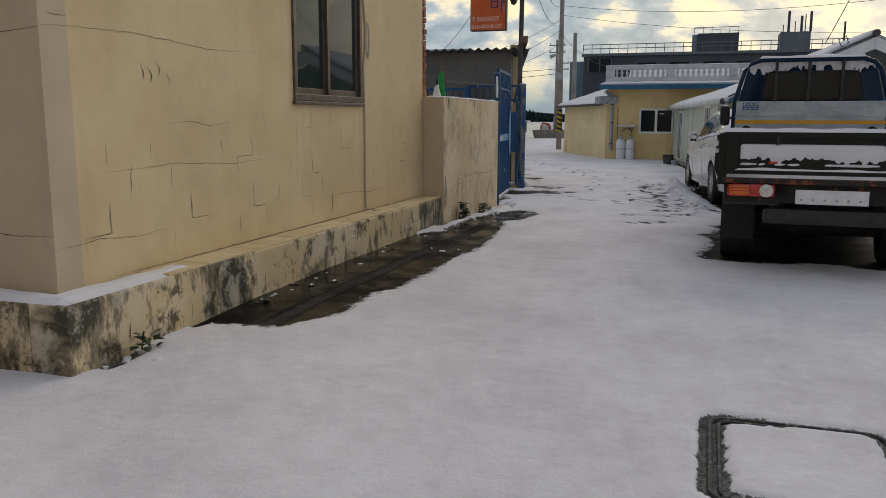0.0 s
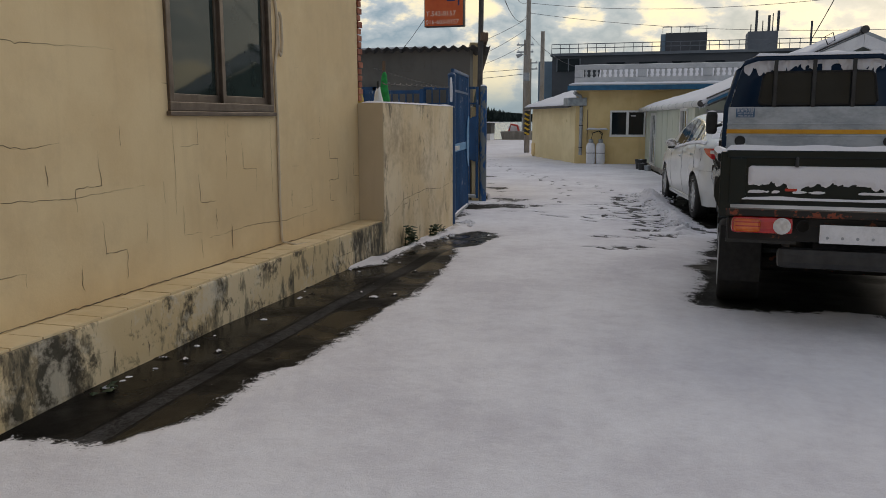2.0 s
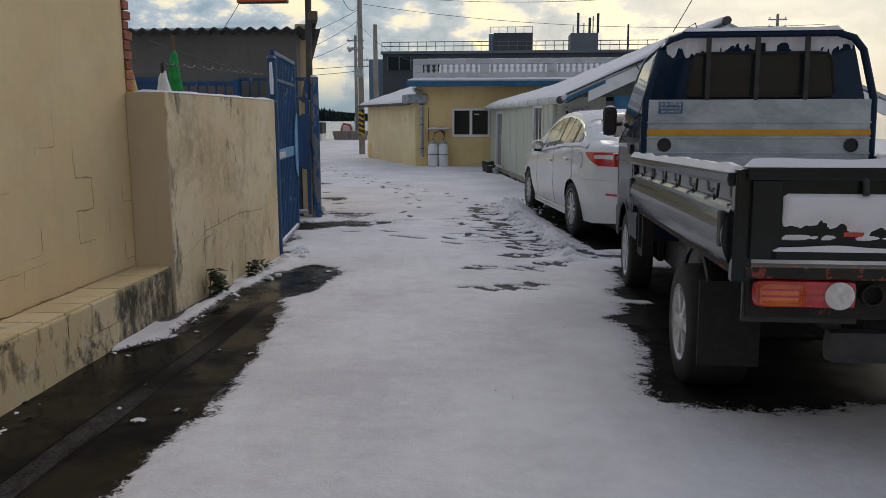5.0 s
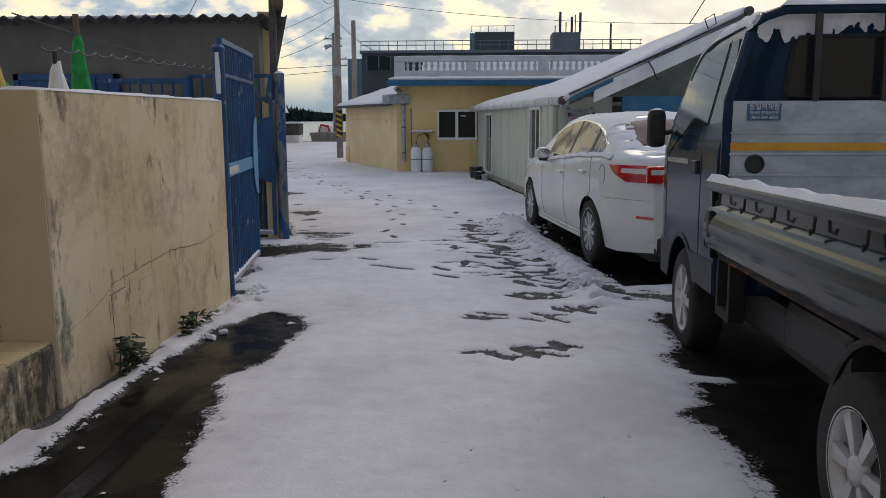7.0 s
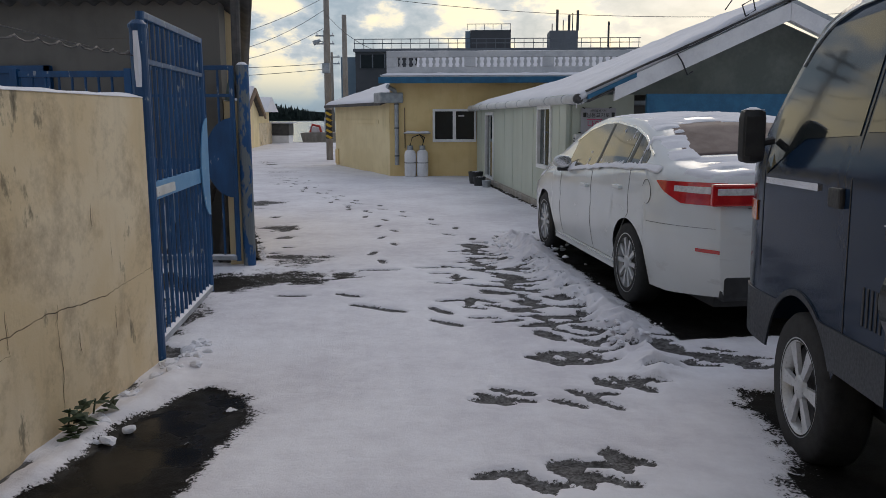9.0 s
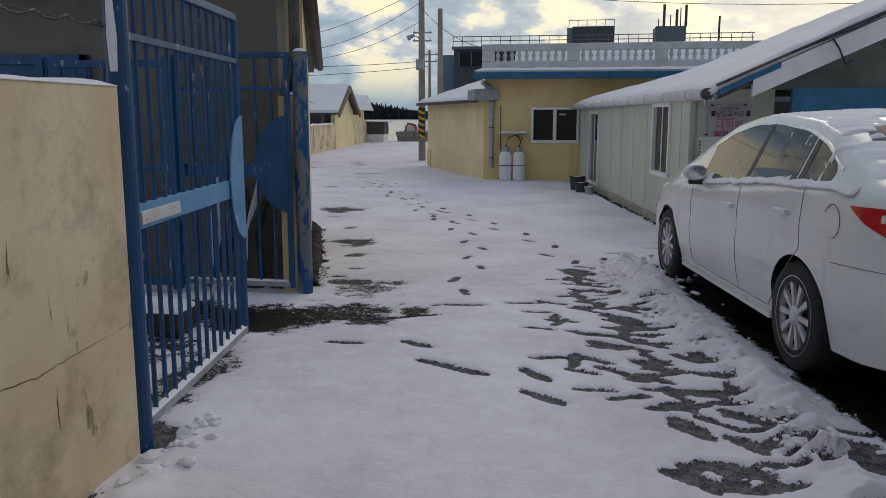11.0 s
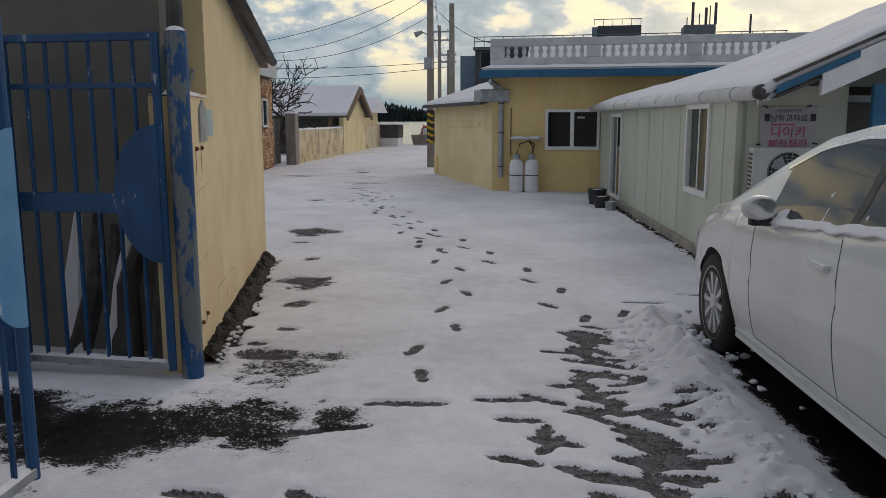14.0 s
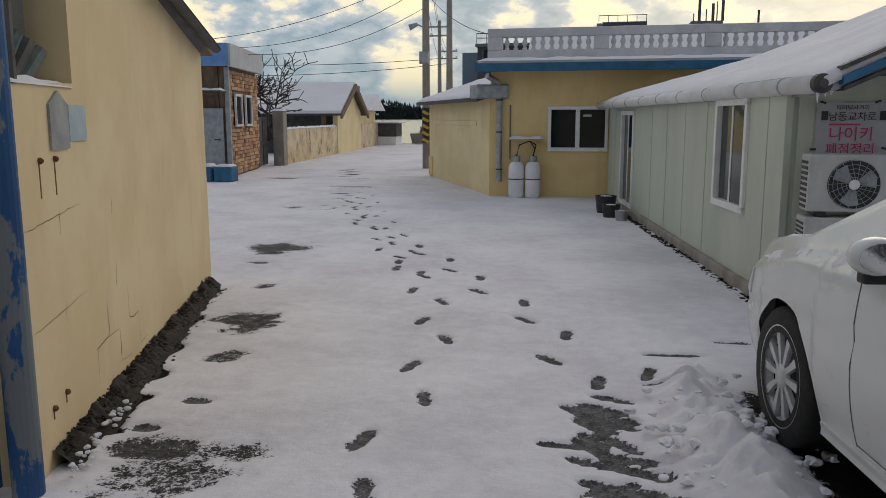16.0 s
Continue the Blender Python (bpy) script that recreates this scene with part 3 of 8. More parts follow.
    bare(smooth01((0.09 + 0.14 * (lattice(X, Y, 0.2, 66) - 0.5) - side) / 0.05) * smooth01((along + 0.4) / 0.2) * smooth01((6.6 - along) / 0.2) * smooth01((side + 0.35) / 0.1))
    # trodden band beside the vehicles
    for pts, width, count in ((((0.9, 12.15), (0.0, 12.55), (-0.52, 13.3), (-0.70, 14.0), (-0.86, 14.7), (-1.0, 15.5)), 0.30, 112), (((-0.95, 15.3), (-1.15, 16.2), (-1.2, 16.95)), 0.2, 34),
                              (((-1.15, 10.55), (-0.7, 10.55), (-0.3, 10.85)), 0.13, 9), (((-1.0, 11.5), (-0.5, 11.6), (-0.1, 11.95)), 0.19, 14), (((-0.7, 12.2), (-0.3, 12.4)), 0.24, 11)):
        for i in range(count):
            f = (i + rng.random()) / count * (len(pts) - 1) * 0.9999
            a, b = pts[int(f)], pts[int(f) + 1]
            f -= int(f)
            print_mark(X, Y, cover, a[0] + (b[0] - a[0]) * f + rng.gauss(0, width * 0.7), a[1] + (b[1] - a[1]) * f + rng.gauss(0, 0.08), 2.75 + rng.gauss(0, 0.45), rng.uniform(0.85, 1.05), rng.uniform(0.8, 1.0))
    # two walkers' lines of single prints
    walker_a = ((-2.12, 15.72), (-2.28, 16.23), (-2.11, 16.82), (-2.32, 17.39), (-2.23, 18.03), (-2.50, 18.50), (-2.48, 19.12), (-2.82, 19.53), (-2.86, 20.15), (-3.23, 20.53), (-3.36, 21.15), (-3.72, 21.60), (-3.95, 22.3))
    walker_b = ((-1.18, 17.27), (-1.49, 17.67), (-1.41, 18.27), (-1.74, 18.63), (-1.80, 19.19), (-2.23, 19.55), (-2.31, 20.14), (-2.67, 20.48), (-2.78, 21.08), (-3.19, 21.40), (-3.32, 21.95), (-3.83, 22.50), (-4.31, 23.38), (-4.75, 24.05), (-4.80, 24.59))
    for line, first, strength in ((walker_a, 1, 0.78), (walker_b, -1, 0.95)):
        for k, (px, py) in enumerate(line):
            p, q = line[max(k - 2, 0)], line[min(k + 2, len(line) - 1)]
            toe = 0.28 * first * (-1 if k % 2 else 1)
            print_mark(X, Y, cover, px, py, math.atan2(q[1] - p[1], q[0] - p[0]) + toe, rng.uniform(0.93, 1.05), strength)
    trail(X, Y, cover, ((-4.2, 22.9), (-5.2, 25.2), (-7.0, 30.0), (-10.2, 42.0)), 0.58, 0.09, rng)
    trail(X, Y, cover, ((-4.95, 25.1), (-5.8, 27.0), (-8.8, 36.0)), 0.52, 0.11, rng)
    trail(X, Y, cover, ((-2.9, 20.0), (-3.9, 23.0), (-5.6, 27.5), (-8.0, 34.0)), 0.66, 0.1, rng, 0.75)
    # dragged and scattered prints between gate and car
    for px, py, a, size, pull in ((-2.21, 14.06, -0.5, 1.0, 0.0), (-1.91, 13.63, -0.45, 1.05, 0.3), (-2.69, 14.01, 0.0, 0.8, 0.1), (-1.41, 13.57, -0.9, 1.1, 0.0), (-1.18, 13.90, 1.5, 1.1, 0.0), (-1.29, 14.82, 1.2, 1.0, 0.0),
                                  (-1.35, 13.18, -0.7, 1.0, 0.1), (-0.89, 13.25, 0.4, 1.0, 0.0), (-2.43, 14.77, 0.45, 0.9, 0.35), (-2.10, 15.22, 0.2, 0.95, 0.25), (-1.57, 15.39, 0.25, 0.8, 0.2), (-1.37, 15.43, -0.5, 0.8, 0.15),
                                  (-0.72, 17.91, 0.1, 0.8, 0.2), (-0.89, 17.50, 1.4, 0.8, 0.1), (-0.77, 17.29, 0.1, 0.8, 0.15), (-0.30, 18.26, 0.0, 0.7, 0.1)):
        n = 1 + int(pull / 0.05)
        for k in range(n):
            o = pull * ((k + 0.5) / n - 0.5)
            print_mark(X, Y, cover, px + o * math.cos(a), py + o * math.sin(a), a, size, 1.0 if abs(o) < 0.1 else 0.85)
    for i in range(40):
        print_mark(X, Y, cover, rng.gauss(-0.85, 0.3), rng.uniform(7.6, 10.4), rng.random() * 3, rng.uniform(0.10, 0.2), 0.5)
    # steel lid rim in the near ground
    lid = np.hypot(np.maximum(np.abs(X - 0.43) - 0.27, 0), np.maximum(np.abs(Y - 3.30) - 0.34, 0)) - 0.08
    bare(smooth01((np.where(X < 0.32, 0.055, 0.028) + 0.03 * (lattice(X, Y, 0.06, 71) - 0.5) - np.abs(lid)) / 0.03 + 0.5) * (np.abs(X - 0.43) < 0.6))
    # height of the snow
    Z = -0.022 + 0.024 * np.clip(cover, 0, 1) + 0.016 * (lattice(X, Y, 0.8, 81) - 0.5) + 0.006 * (lattice(X, Y, 0.3, 87) - 0.5) + 0.065 * smooth01((Y - 3.2) / 2.5) * smooth01((12.0 - Y) / 3.0) + 0.004 * (lattice(X, Y, 0.13, 82) - 0.5) * cover
    berm_line = np.interp(Y, [11.4, 12.6, 13.5, 15.0, 16.2, 17.0, 17.8], [-0.02, -0.10, -0.13, -0.38, -0.60, -0.72, -0.6])
    berm = np.exp(-((X - berm_line) / 0.13) ** 2) * smooth01((Y - 11.5) / 0.8) * smooth01((17.9 - Y) / 0.6)
    Z += berm * (0.01 + 0.07 * lattice(X, Y, 0.14, 83) + 0.08 * lattice(X, Y, 0.055, 84)) * np.clip(cover, 0.2, 1)
    lump = np.exp(-(((X + 0.58) / 0.26) ** 2 + ((Y - 16.05) / 0.5) ** 2))
    Z += lump * (0.015 + 0.08 * lattice(X, Y, 0.13, 85) + 0.08 * lattice(X, Y, 0.055, 88))
    strip = np.exp(-((X + 2.90) / 0.08) ** 2) * smooth01((Y - 8.2) / 0.4) * smooth01((12.4 - Y) / 0.5)
    Z += strip * 0.05 * lattice(X, Y, 0.15, 86) * cover
    Z = np.where(Y > 56.2, -4.0, Z)
    nx, ny = X.shape
    verts = np.stack([X, Y, Z], -1).reshape(-1, 3)
    idx = np.arange(nx * ny).reshape(nx, ny)
    quads = np.stack([idx[:-1, :-1], idx[1:, :-1], idx[1:, 1:], idx[:-1, 1:]], -1).reshape(-1, 4)
    me = bpy.data.meshes.new("ground")
    me.vertices.add(len(verts))
    me.vertices.foreach_set("co", verts.astype(np.float32).ravel())
    me.loops.add(quads.size)
    me.loops.foreach_set("vertex_index", quads.astype(np.int32).ravel())
    me.polygons.add(len(quads))
    me.polygons.foreach_set("loop_start", np.arange(0, quads.size, 4, dtype=np.int32))
    me.polygons.foreach_set("use_smooth", np.ones(len(quads), dtype=bool))
    me.update(calc_edges=True)
    for key, val in (("cover", cover), ("wet", wet)):
        at = me.attributes.new(key, "FLOAT", "POINT")
        at.data.foreach_set("value", val.astype(np.float32).ravel())
    me.materials.append(M_GROUND)
    return tagged(new("ground", me), "snow-covered asphalt lane with bare wet patches and footprints", "ground", kind="structure")


build_ground()
sea = bmesh.new()
vs = [sea.verts.new(p) for p in ((-2500, 56.3, -1.0), (2500, 56.3, -1.0), (2500, 4400, -1.0), (-2500, 4400, -1.0))]
sea.faces.new(vs)
tagged(part("water", sea, M_SEA), "calm pale grey sea water beyond the lane", "water", kind="structure")

# ---- unseen plain walls added behind the walk, to shade snow and dim reflections ----
tagged(part("wall_south", boxed(-10.0, 9.0, -6.3, -6.0, -0.1, 5.5), M_HOUSE_END), "unseen plain plaster wall added to block sky light", "wall", kind="structure")
tagged(part("wall_west", boxed(-9.3, -9.0, -5.99, 3.2, -0.1, 5.5), M_HOUSE_END), "unseen plain plaster wall added to block sky light", "wall", kind="structure")

# ---- cream house with ledge ----
house = thing("house", pose(-3.36, 3.46, 0), "cream plastered house with cracked walls and brown window", "house")
hx, hy = -3.36, 3.46


def put(name, bm, material, parent, label="", smooth=False):
    """A part given in world metres under a thing that stands unturned."""
    ob = part(name, bm, material, parent, label, smooth)
    chain, m = [], Matrix()
    while parent is not None:
        chain.append(parent)
        parent = parent.parent
    for p in reversed(chain):
        m = m @ p.matrix_parent_inverse @ p.matrix_basis
    ob.matrix_parent_inverse = m.inverted()
    return ob


put("wall", wall_with_holes(bmesh.new(), 3.66, 9.46, 0.0, 3.3, -3.56, -3.36, [(6.19, 7.60, 1.49, 2.78)], "X"), M_HOUSE, house)
end = bmesh.new()
box(end, -7.5, -3.36, 3.46, 3.66, 0.0, 3.3)
put("end_wall", end, M_HOUSE_END, house, "cream end wall with cracks, its shade mixed into the colour")
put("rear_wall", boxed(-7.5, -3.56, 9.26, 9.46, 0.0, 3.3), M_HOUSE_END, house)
put("roof", boxed(-7.7, -3.2, 3.26, 9.7, 3.3, 3.5, 0.02), M_WHITE, house)
put("floor", boxed(-7.4, -3.6, 3.7, 9.2, 0.3, 0.4), M_WOOD, house)
put("inner_wall", boxed(-7.45, -7.35, 3.7, 9.2, 0.4, 3.3), M_WHITE, house)
plinth = bmesh.new()
box(plinth, -3.355, -3.10, 3.24, 9.44, -0.05, 0.375, 0.012)
put("plinth", plinth, M_PLINTH, house, "mould-stained cream concrete plinth")
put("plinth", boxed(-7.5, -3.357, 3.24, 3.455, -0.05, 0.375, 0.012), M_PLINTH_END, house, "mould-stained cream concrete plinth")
# brick return at the far end of the wall
for row in range(38):
    z = 1.62 + row * 0.067
    if z > 3.22:
        break
    o = 0.028 if row % 2 else 0.0
    put("brick", boxed(-3.50, -3.352 + 0.004 * (row % 3), 9.462, 9.545 + o, z, z + 0.057, 0.004), M_BRICK, house)
win = put("window", boxed(-3.53, -3.50, 6.19, 7.60, 1.49, 1.505), M_BRONZE, house, "brown sliding window with greenish glass")
for a, b, c, d in ((6.19, 7.60, 1.49, 1.55), (6.19, 7.60, 2.72, 2.78), (6.19, 6.24, 1.55, 2.72), (7.55, 7.60, 1.55, 2.72)):
    put("window_frame", boxed(-3.47, -3.338, a, b, c, d, 0.006), M_BRONZE, win)
for a, dx in ((6.24, -0.03), (6.885, 0.0)):
    for p, q, r, s in ((a, a + 0.045, 1.55, 2.72), (a + 0.620, a + 0.665, 1.55, 2.72), (a + 0.045, a + 0.620, 1.55, 1.605), (a + 0.045, a + 0.620, 2.665, 2.72)):
        put("sash", boxed(-3.40 + dx, -3.37 + dx, p, q, r, s, 0.004), M_BRONZE, win)
    put("pane", boxed(-3.39 + dx, -3.384 + dx, a + 0.045, a + 0.620, 1.605, 2.665), M_GLASS_GREEN, win)
put("sill", boxed(-3.36, -3.325, 6.17, 7.62, 1.458, 1.488, 0.005), M_BRONZE, win)
put("curtain", boxed(-3.62, -3.60, 6.2, 7.62, 1.5, 2.75), M_CURTAIN, house)
cab = [(-3.35, 7.62, 3.2), (-3.345, 7.66, 2.5), (-3.35, 7.71, 2.25), (-3.345, 7.69, 2.02), (-3.35, 7.65, 1.85), (-3.348, 7.665, 1.4), (-3.35, 7.66, 0.7), (-3.345, 7.67, 0.42), (-3.24, 7.72, 0.385), (-3.2, 7.9, 0.38)]
put("cable", tube(bmesh.new(), cab, 0.012, 6), M_CABLE_PALE, house, "cream painted cable clipped to the wall")
loop = [(-3.34, 7.74 + 0.035 * math.sin(a), 2.12 + 0.17 * math.cos(a)) for a in np.linspace(0, math.tau, 17)]
put("cable", tube(bmesh.new(), loop, 0.012, 6, False), M_CABLE_PALE, house, "cream painted cable clipped to the wall")
put("snow_cover", drift(-7.4, -3.12, 3.25, 3.45, 0.375, 0.035, 2.0), M_SNOW, house, "settled snow on the ledge")
put("snow_cover", drift(-3.35, -3.12, 3.26, 4.4, 0.377, 0.03, 3.0), M_SNOW, house, "settled snow on the ledge")
y = 4.1
while y < 9.3:
    w = 0.19 + 0.03 * random.random()
    put("ledge_tile", boxed(-3.352, -3.115, y, y + w - 0.008, 0.375, 0.388 + 0.003 * random.random(), 0.003), M_CREAM_TILE, house)
    y += w

# ---- boundary wall ----
fence = thing("boundary_wall", pose(-3.2, 10.8, 0), "weathered cream concrete boundary wall topped with snow", "wall")
bm = bmesh.new()
box(bm, -3.36, -3.08, 9.448, 12.14, -0.05, 1.60, 0.012)
put("body", bm, M_FENCE, fence)
put("snow_cover", drift(-3.37, -3.075, 9.55, 12.13, 1.60, 0.022, 5.0, 0.05, 0.03), M_SNOW, fence, "thin snow along the top")
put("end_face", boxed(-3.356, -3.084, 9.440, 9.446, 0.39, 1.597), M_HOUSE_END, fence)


# ---- cracks in the plaster: thin dark jagged lines ----
M_CRACK = plain("dark_crack", (0.045, 0.03, 0.018), (0.11, 0.075, 0.045), 30, 0.9, bump=0)


def crack_line(bm, pts, width, put_at, rn):
    """A ribbon that wanders along a line of (along, height) points and tapers at its ends."""
    fine = []
    for (a, b), (c, d) in zip(pts, pts[1:]):
        n = max(2, int(math.hypot(c - a, d - b) / 0.03))
        for i in range(n):
            fine.append((a + (c - a) * i / n + rn.gauss(0, 0.004), b + (d - b) * i / n + rn.gauss(0, 0.003)))
    fine.append(pts[-1])
    rows = []
    for i, (a, b) in enumerate(fine):
        q = fine[min(i + 1, len(fine) - 1)]
        r = fine[max(i - 1, 0)]
        dx, dz = q[0] - r[0], q[1] - r[1]
        ln = math.hypot(dx, dz) or 1.0
        wd = width * rn.uniform(0.35, 1.0) * min(1.0, 0.25 + 2.5 * min(i, len(fine) - 1 - i) / len(fine))
        rows.append([bm.verts.new(put_at(a - dz / ln * wd, b + dx / ln * wd)), bm.verts.new(put_at(a + dz / ln * wd, b - dx / ln * wd))])
    for u, v in zip(rows, rows[1:]):
        bm.faces.new((u[0], u[1], v[1], v[0]))


def block_cracks(bm, a0, a1, z0, z1, count, put_at, seed, stepped=0.25, course=0.2, brick=0.4):
    """Short cracks along the hidden block joints, mostly upright, some stepping sideways."""
    rn = random.Random(seed)
    for _ in range(count):
        row = rn.randint(0, max(0, int((z1 - z0) / course * (0.35 + 0.65 * rn.random()))))
        z = z0 + row * course
        a = a0 + (rn.randint(0, int((a1 - a0) / brick)) + (0.5 if row % 2 else 0.0)) * brick
        if not a0 < a < a1:
            continue
        if rn.random() < stepped:
            s = rn.choice((-1, 1))
            pts = [(a, z + course), (a + 0.01, z), (a + s * brick * 0.5, z - 0.005), (a + s * brick * 0.5, max(z - course * rn.random(), 0.02))]
            if rn.random() < 0.4:
                pts = pts[:3]
        else:
            pts = [(a + rn.gauss(0, 0.008), z + course * rn.uniform(0.6, 1.0)), (a, z + course * 0.3), (a + rn.gauss(0, 0.01), z + course * rn.uniform(-0.05, 0.25))]
        crack_line(bm, pts, rn.uniform(0.0012, 0.0034), put_at, rn)


bm = bmesh.new()
at = lambda a, b: (-3.3585, a, b)
block_cracks(bm, 3.7, 9.4, 0.46, 1.45, 54, at, 21, 0.55)
rn_ = random.Random(5)
for z, a, b in ((1.83, 3.47, 5.7), (1.02, 3.9, 5.9), (0.62, 3.47, 4.5), (1.30, 4.5, 5.2), (0.60, 6.6, 8.4)):
    crack_line(bm, [(a, z), ((a * 2 + b) / 3, z + 0.02), ((a + b * 2) / 3, z - 0.015), (b, z + 0.01)], 0.002, at, rn_)
for a in (6.22, 6.86, 7.55):
    crack_line(bm, [(a, 1.42), (a + 0.01, 1.1), (a, 0.8 if a != 6.86 else 1.0)], 0.002, at, rn_)
for a, z in ((4.25, 1.62), (4.32, 1.60), (4.4, 1.64), (4.5, 1.58)):
    crack_line(bm, [(a, z + 0.05), (a + 0.03, z), (a + 0.02, z - 0.04)], 0.006, at, rn_)
crack_line(bm, [(3.9, 0.394), (5.5, 0.393), (7.2, 0.394), (9.4, 0.393)], 0.004, at, rn_)
tagged(put("crack", bm, M_CRACK, house, "dark hairline cracks in the plaster"), kind="stuff")
bm = bmesh.new()
at = lambda a, b: (a, 3.4585, b)
crack_line(bm, [(-4.4, 1.78), (-4.0, 1.80), (-3.6, 1.79), (-3.36, 1.81)], 0.003, at, rn_)
crack_line(bm, [(-4.4, 0.70), (-3.9, 0.72), (-3.6, 0.69), (-3.36, 0.70)], 0.003, at, rn_)
tagged(put("crack", bm, M_CRACK, house, "dark hairline cracks in the plaster"), kind="stuff")
bm = bmesh.new()
at = lambda a, b: (-3.0785, a, b)
crack_line(bm, [(9.46, 0.40), (9.7, 0.43), (9.95, 0.50), (10.05, 0.55), (10.35, 0.57), (10.9, 0.60), (11.5, 0.56), (12.1, 0.60)], 0.003, at, rn_)
crack_line(bm, [(10.02, 0.54), (10.04, 0.3), (10.06, 0.05)], 0.004, at, rn_)
crack_line(bm, [(11.0, 0.58), (11.02, 0.3), (11.0, 0.1)], 0.003, at, rn_)
block_cracks(bm, 9.6, 12.0, 0.3, 1.4, 16, at, 8)
tagged(put("crack", bm, M_CRACK, fence, "dark cracks between the blocks"), kind="stuff")
bm = bmesh.new()
at = lambda a, b: (-3.0985, a, b)
block_cracks(bm, 3.4, 9.4, 0.05, 0.34, 40, at, 14, 0.1, 0.17, 0.3)
tagged(put("crack", bm, M_CRACK, house, "dark cracks in the plinth"), kind="stuff")

# ---- shed with yellow gable wall ----
shed = thing("shed", pose(-3.5, 15.6, 0), "grey cement shed with yellow side wall and corrugated roof", "shed")
SIDE = pose(-3.44, 15.48, 0, 0, 0, 17.8)      # y runs along the yellow wall, x out of it


def placed(name, bm, material, parent, m, label="", smooth=False):
    """A part in a turned frame m given in world metres."""
    bm.transform(m)
    return put(name, bm, material, parent, label, smooth)


# the gable rises towards the lane's near end and falls to the far eave
gable = prism(bmesh.new(), [(0.0, -0.05), (4.2, -0.05), (4.2, 2.14), (0.76, 2.80), (0.76, 1.67), (0.0, 1.64)], -0.2, 0.0, "X")
placed("side_wall", gable, M_SHED_SIDE, shed, SIDE)
placed("snow_cover", drift(-0.2, 0.01, 0.02, 0.74, 1.65, 0.04, 6.0, 0.05), M_SNOW, shed, SIDE)
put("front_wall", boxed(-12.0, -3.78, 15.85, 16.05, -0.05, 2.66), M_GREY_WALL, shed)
placed("rear_wall", boxed(-8.0, -0.2, 4.0, 4.2, -0.05, 2.1), M_GREY_WALL, shed, SIDE)
roof = bmesh.new()
n = 260
prev = None
for i in range(n + 1):
    x = -12.0 + (12.0 - 3.36) * i / n
    z = 0.025 * math.sin(x * math.tau / 0.177)
    a = [roof.verts.new((x, 15.62, 2.69 + z)), roof.verts.new((x - 1.15, 19.45, 2.10 + z)), roof.verts.new((x, 15.62, 2.675 + z)), roof.verts.new((x - 1.15, 19.45, 2.085 + z))]
    if prev:
        roof.faces.new((prev[0], a[0], a[1], prev[1]))
        roof.faces.new((prev[3], a[3], a[2], prev[2]))
        roof.faces.new((prev[2], a[2], a[0], prev[0]))
        roof.faces.new((prev[1], a[1], a[3], prev[3]))
    prev = a
put("roof", roof, M_ROOF_DARK, shed, "dark corrugated roof sheets", True)
put("snow_cover", prism(bmesh.new(), [(15.75, 2.69), (19.4, 2.125), (19.4, 2.15), (15.75, 2.715)], -11.9, -4.55, "X"), M_SNOW, shed)
placed("verge_board", prism(bmesh.new(), [(0.0, 2.78), (4.42, 2.06), (4.42, 2.17), (0.0, 2.90)], -0.06, 0.07, "X"), M_WOOD, shed, SIDE, "dark wooden verge board")
placed("number_plate", prism(bmesh.new(), [(0.41, 1.37), (0.64, 1.37), (0.64, 1.57), (0.525, 1.63), (0.41, 1.57)], 0.0, 0.012, "X"), M_STEEL, shed, SIDE, "faded grey house-shaped plate")
placed("plate", boxed(0.0, 0.008, 0.66, 0.90, 1.40, 1.57), plain("pale_blue_plate", (0.33, 0.42, 0.46), (0.42, 0.50, 0.53), 9, 0.5), shed, SIDE, "pale blue metal plate")
M_RUST = plain("rust_streak", (0.10, 0.035, 0.012), (0.22, 0.09, 0.03), 30, 0.9)
for yy, zz in ((0.27, 1.33), (0.45, 1.33), (0.21, 0.26), (0.37, 0.28)):
    b = lathe(bmesh.new(), [(0.0, -0.01), (0.014, -0.01), (0.014, 0.012), (0.006, 0.02), (0.0, 0.02)], 8, "X", (0, yy, zz))
    placed("bolt", b, M_RUST, shed, SIDE)
    placed("rust_run", boxed(0.0, 0.0015, yy - 0.006, yy + 0.005, zz - (0.16 if zz > 0.9 else 0.05), zz), M_RUST, shed, SIDE)
for k in range(5):
    tb = tube(bmesh.new(), [(-0.16 + 0.02 * k, 0.04 + 0.07 * k, 1.64), (-0.10 + 0.01 * k, 0.14 + 0.10 * k, 1.92 - 0.03 * k)], 0.034, 9)
    t = placed("rolled_mat", tb, M_DARK_STEEL if k % 2 else plain("grey_green_roll", (0.05, 0.075, 0.07), (0.09, 0.12, 0.11), 15, 0.7), shed, SIDE)

bm = bmesh.new()
at = lambda a, b: (0.0015, a, b)
block_cracks(bm, 0.05, 1.9, 0.15, 1.3, 11, at, 33, 0.5)
for z in (0.62, 1.05):
    crack_line(bm, [(0.02, z), (0.3, z + 0.02), (0.75, z + 0.05)], 0.002, at, rn_)
placed("crack", bm, M_CRACK, shed, SIDE, "dark hairline cracks in the plaster")["kind"] = "stuff"

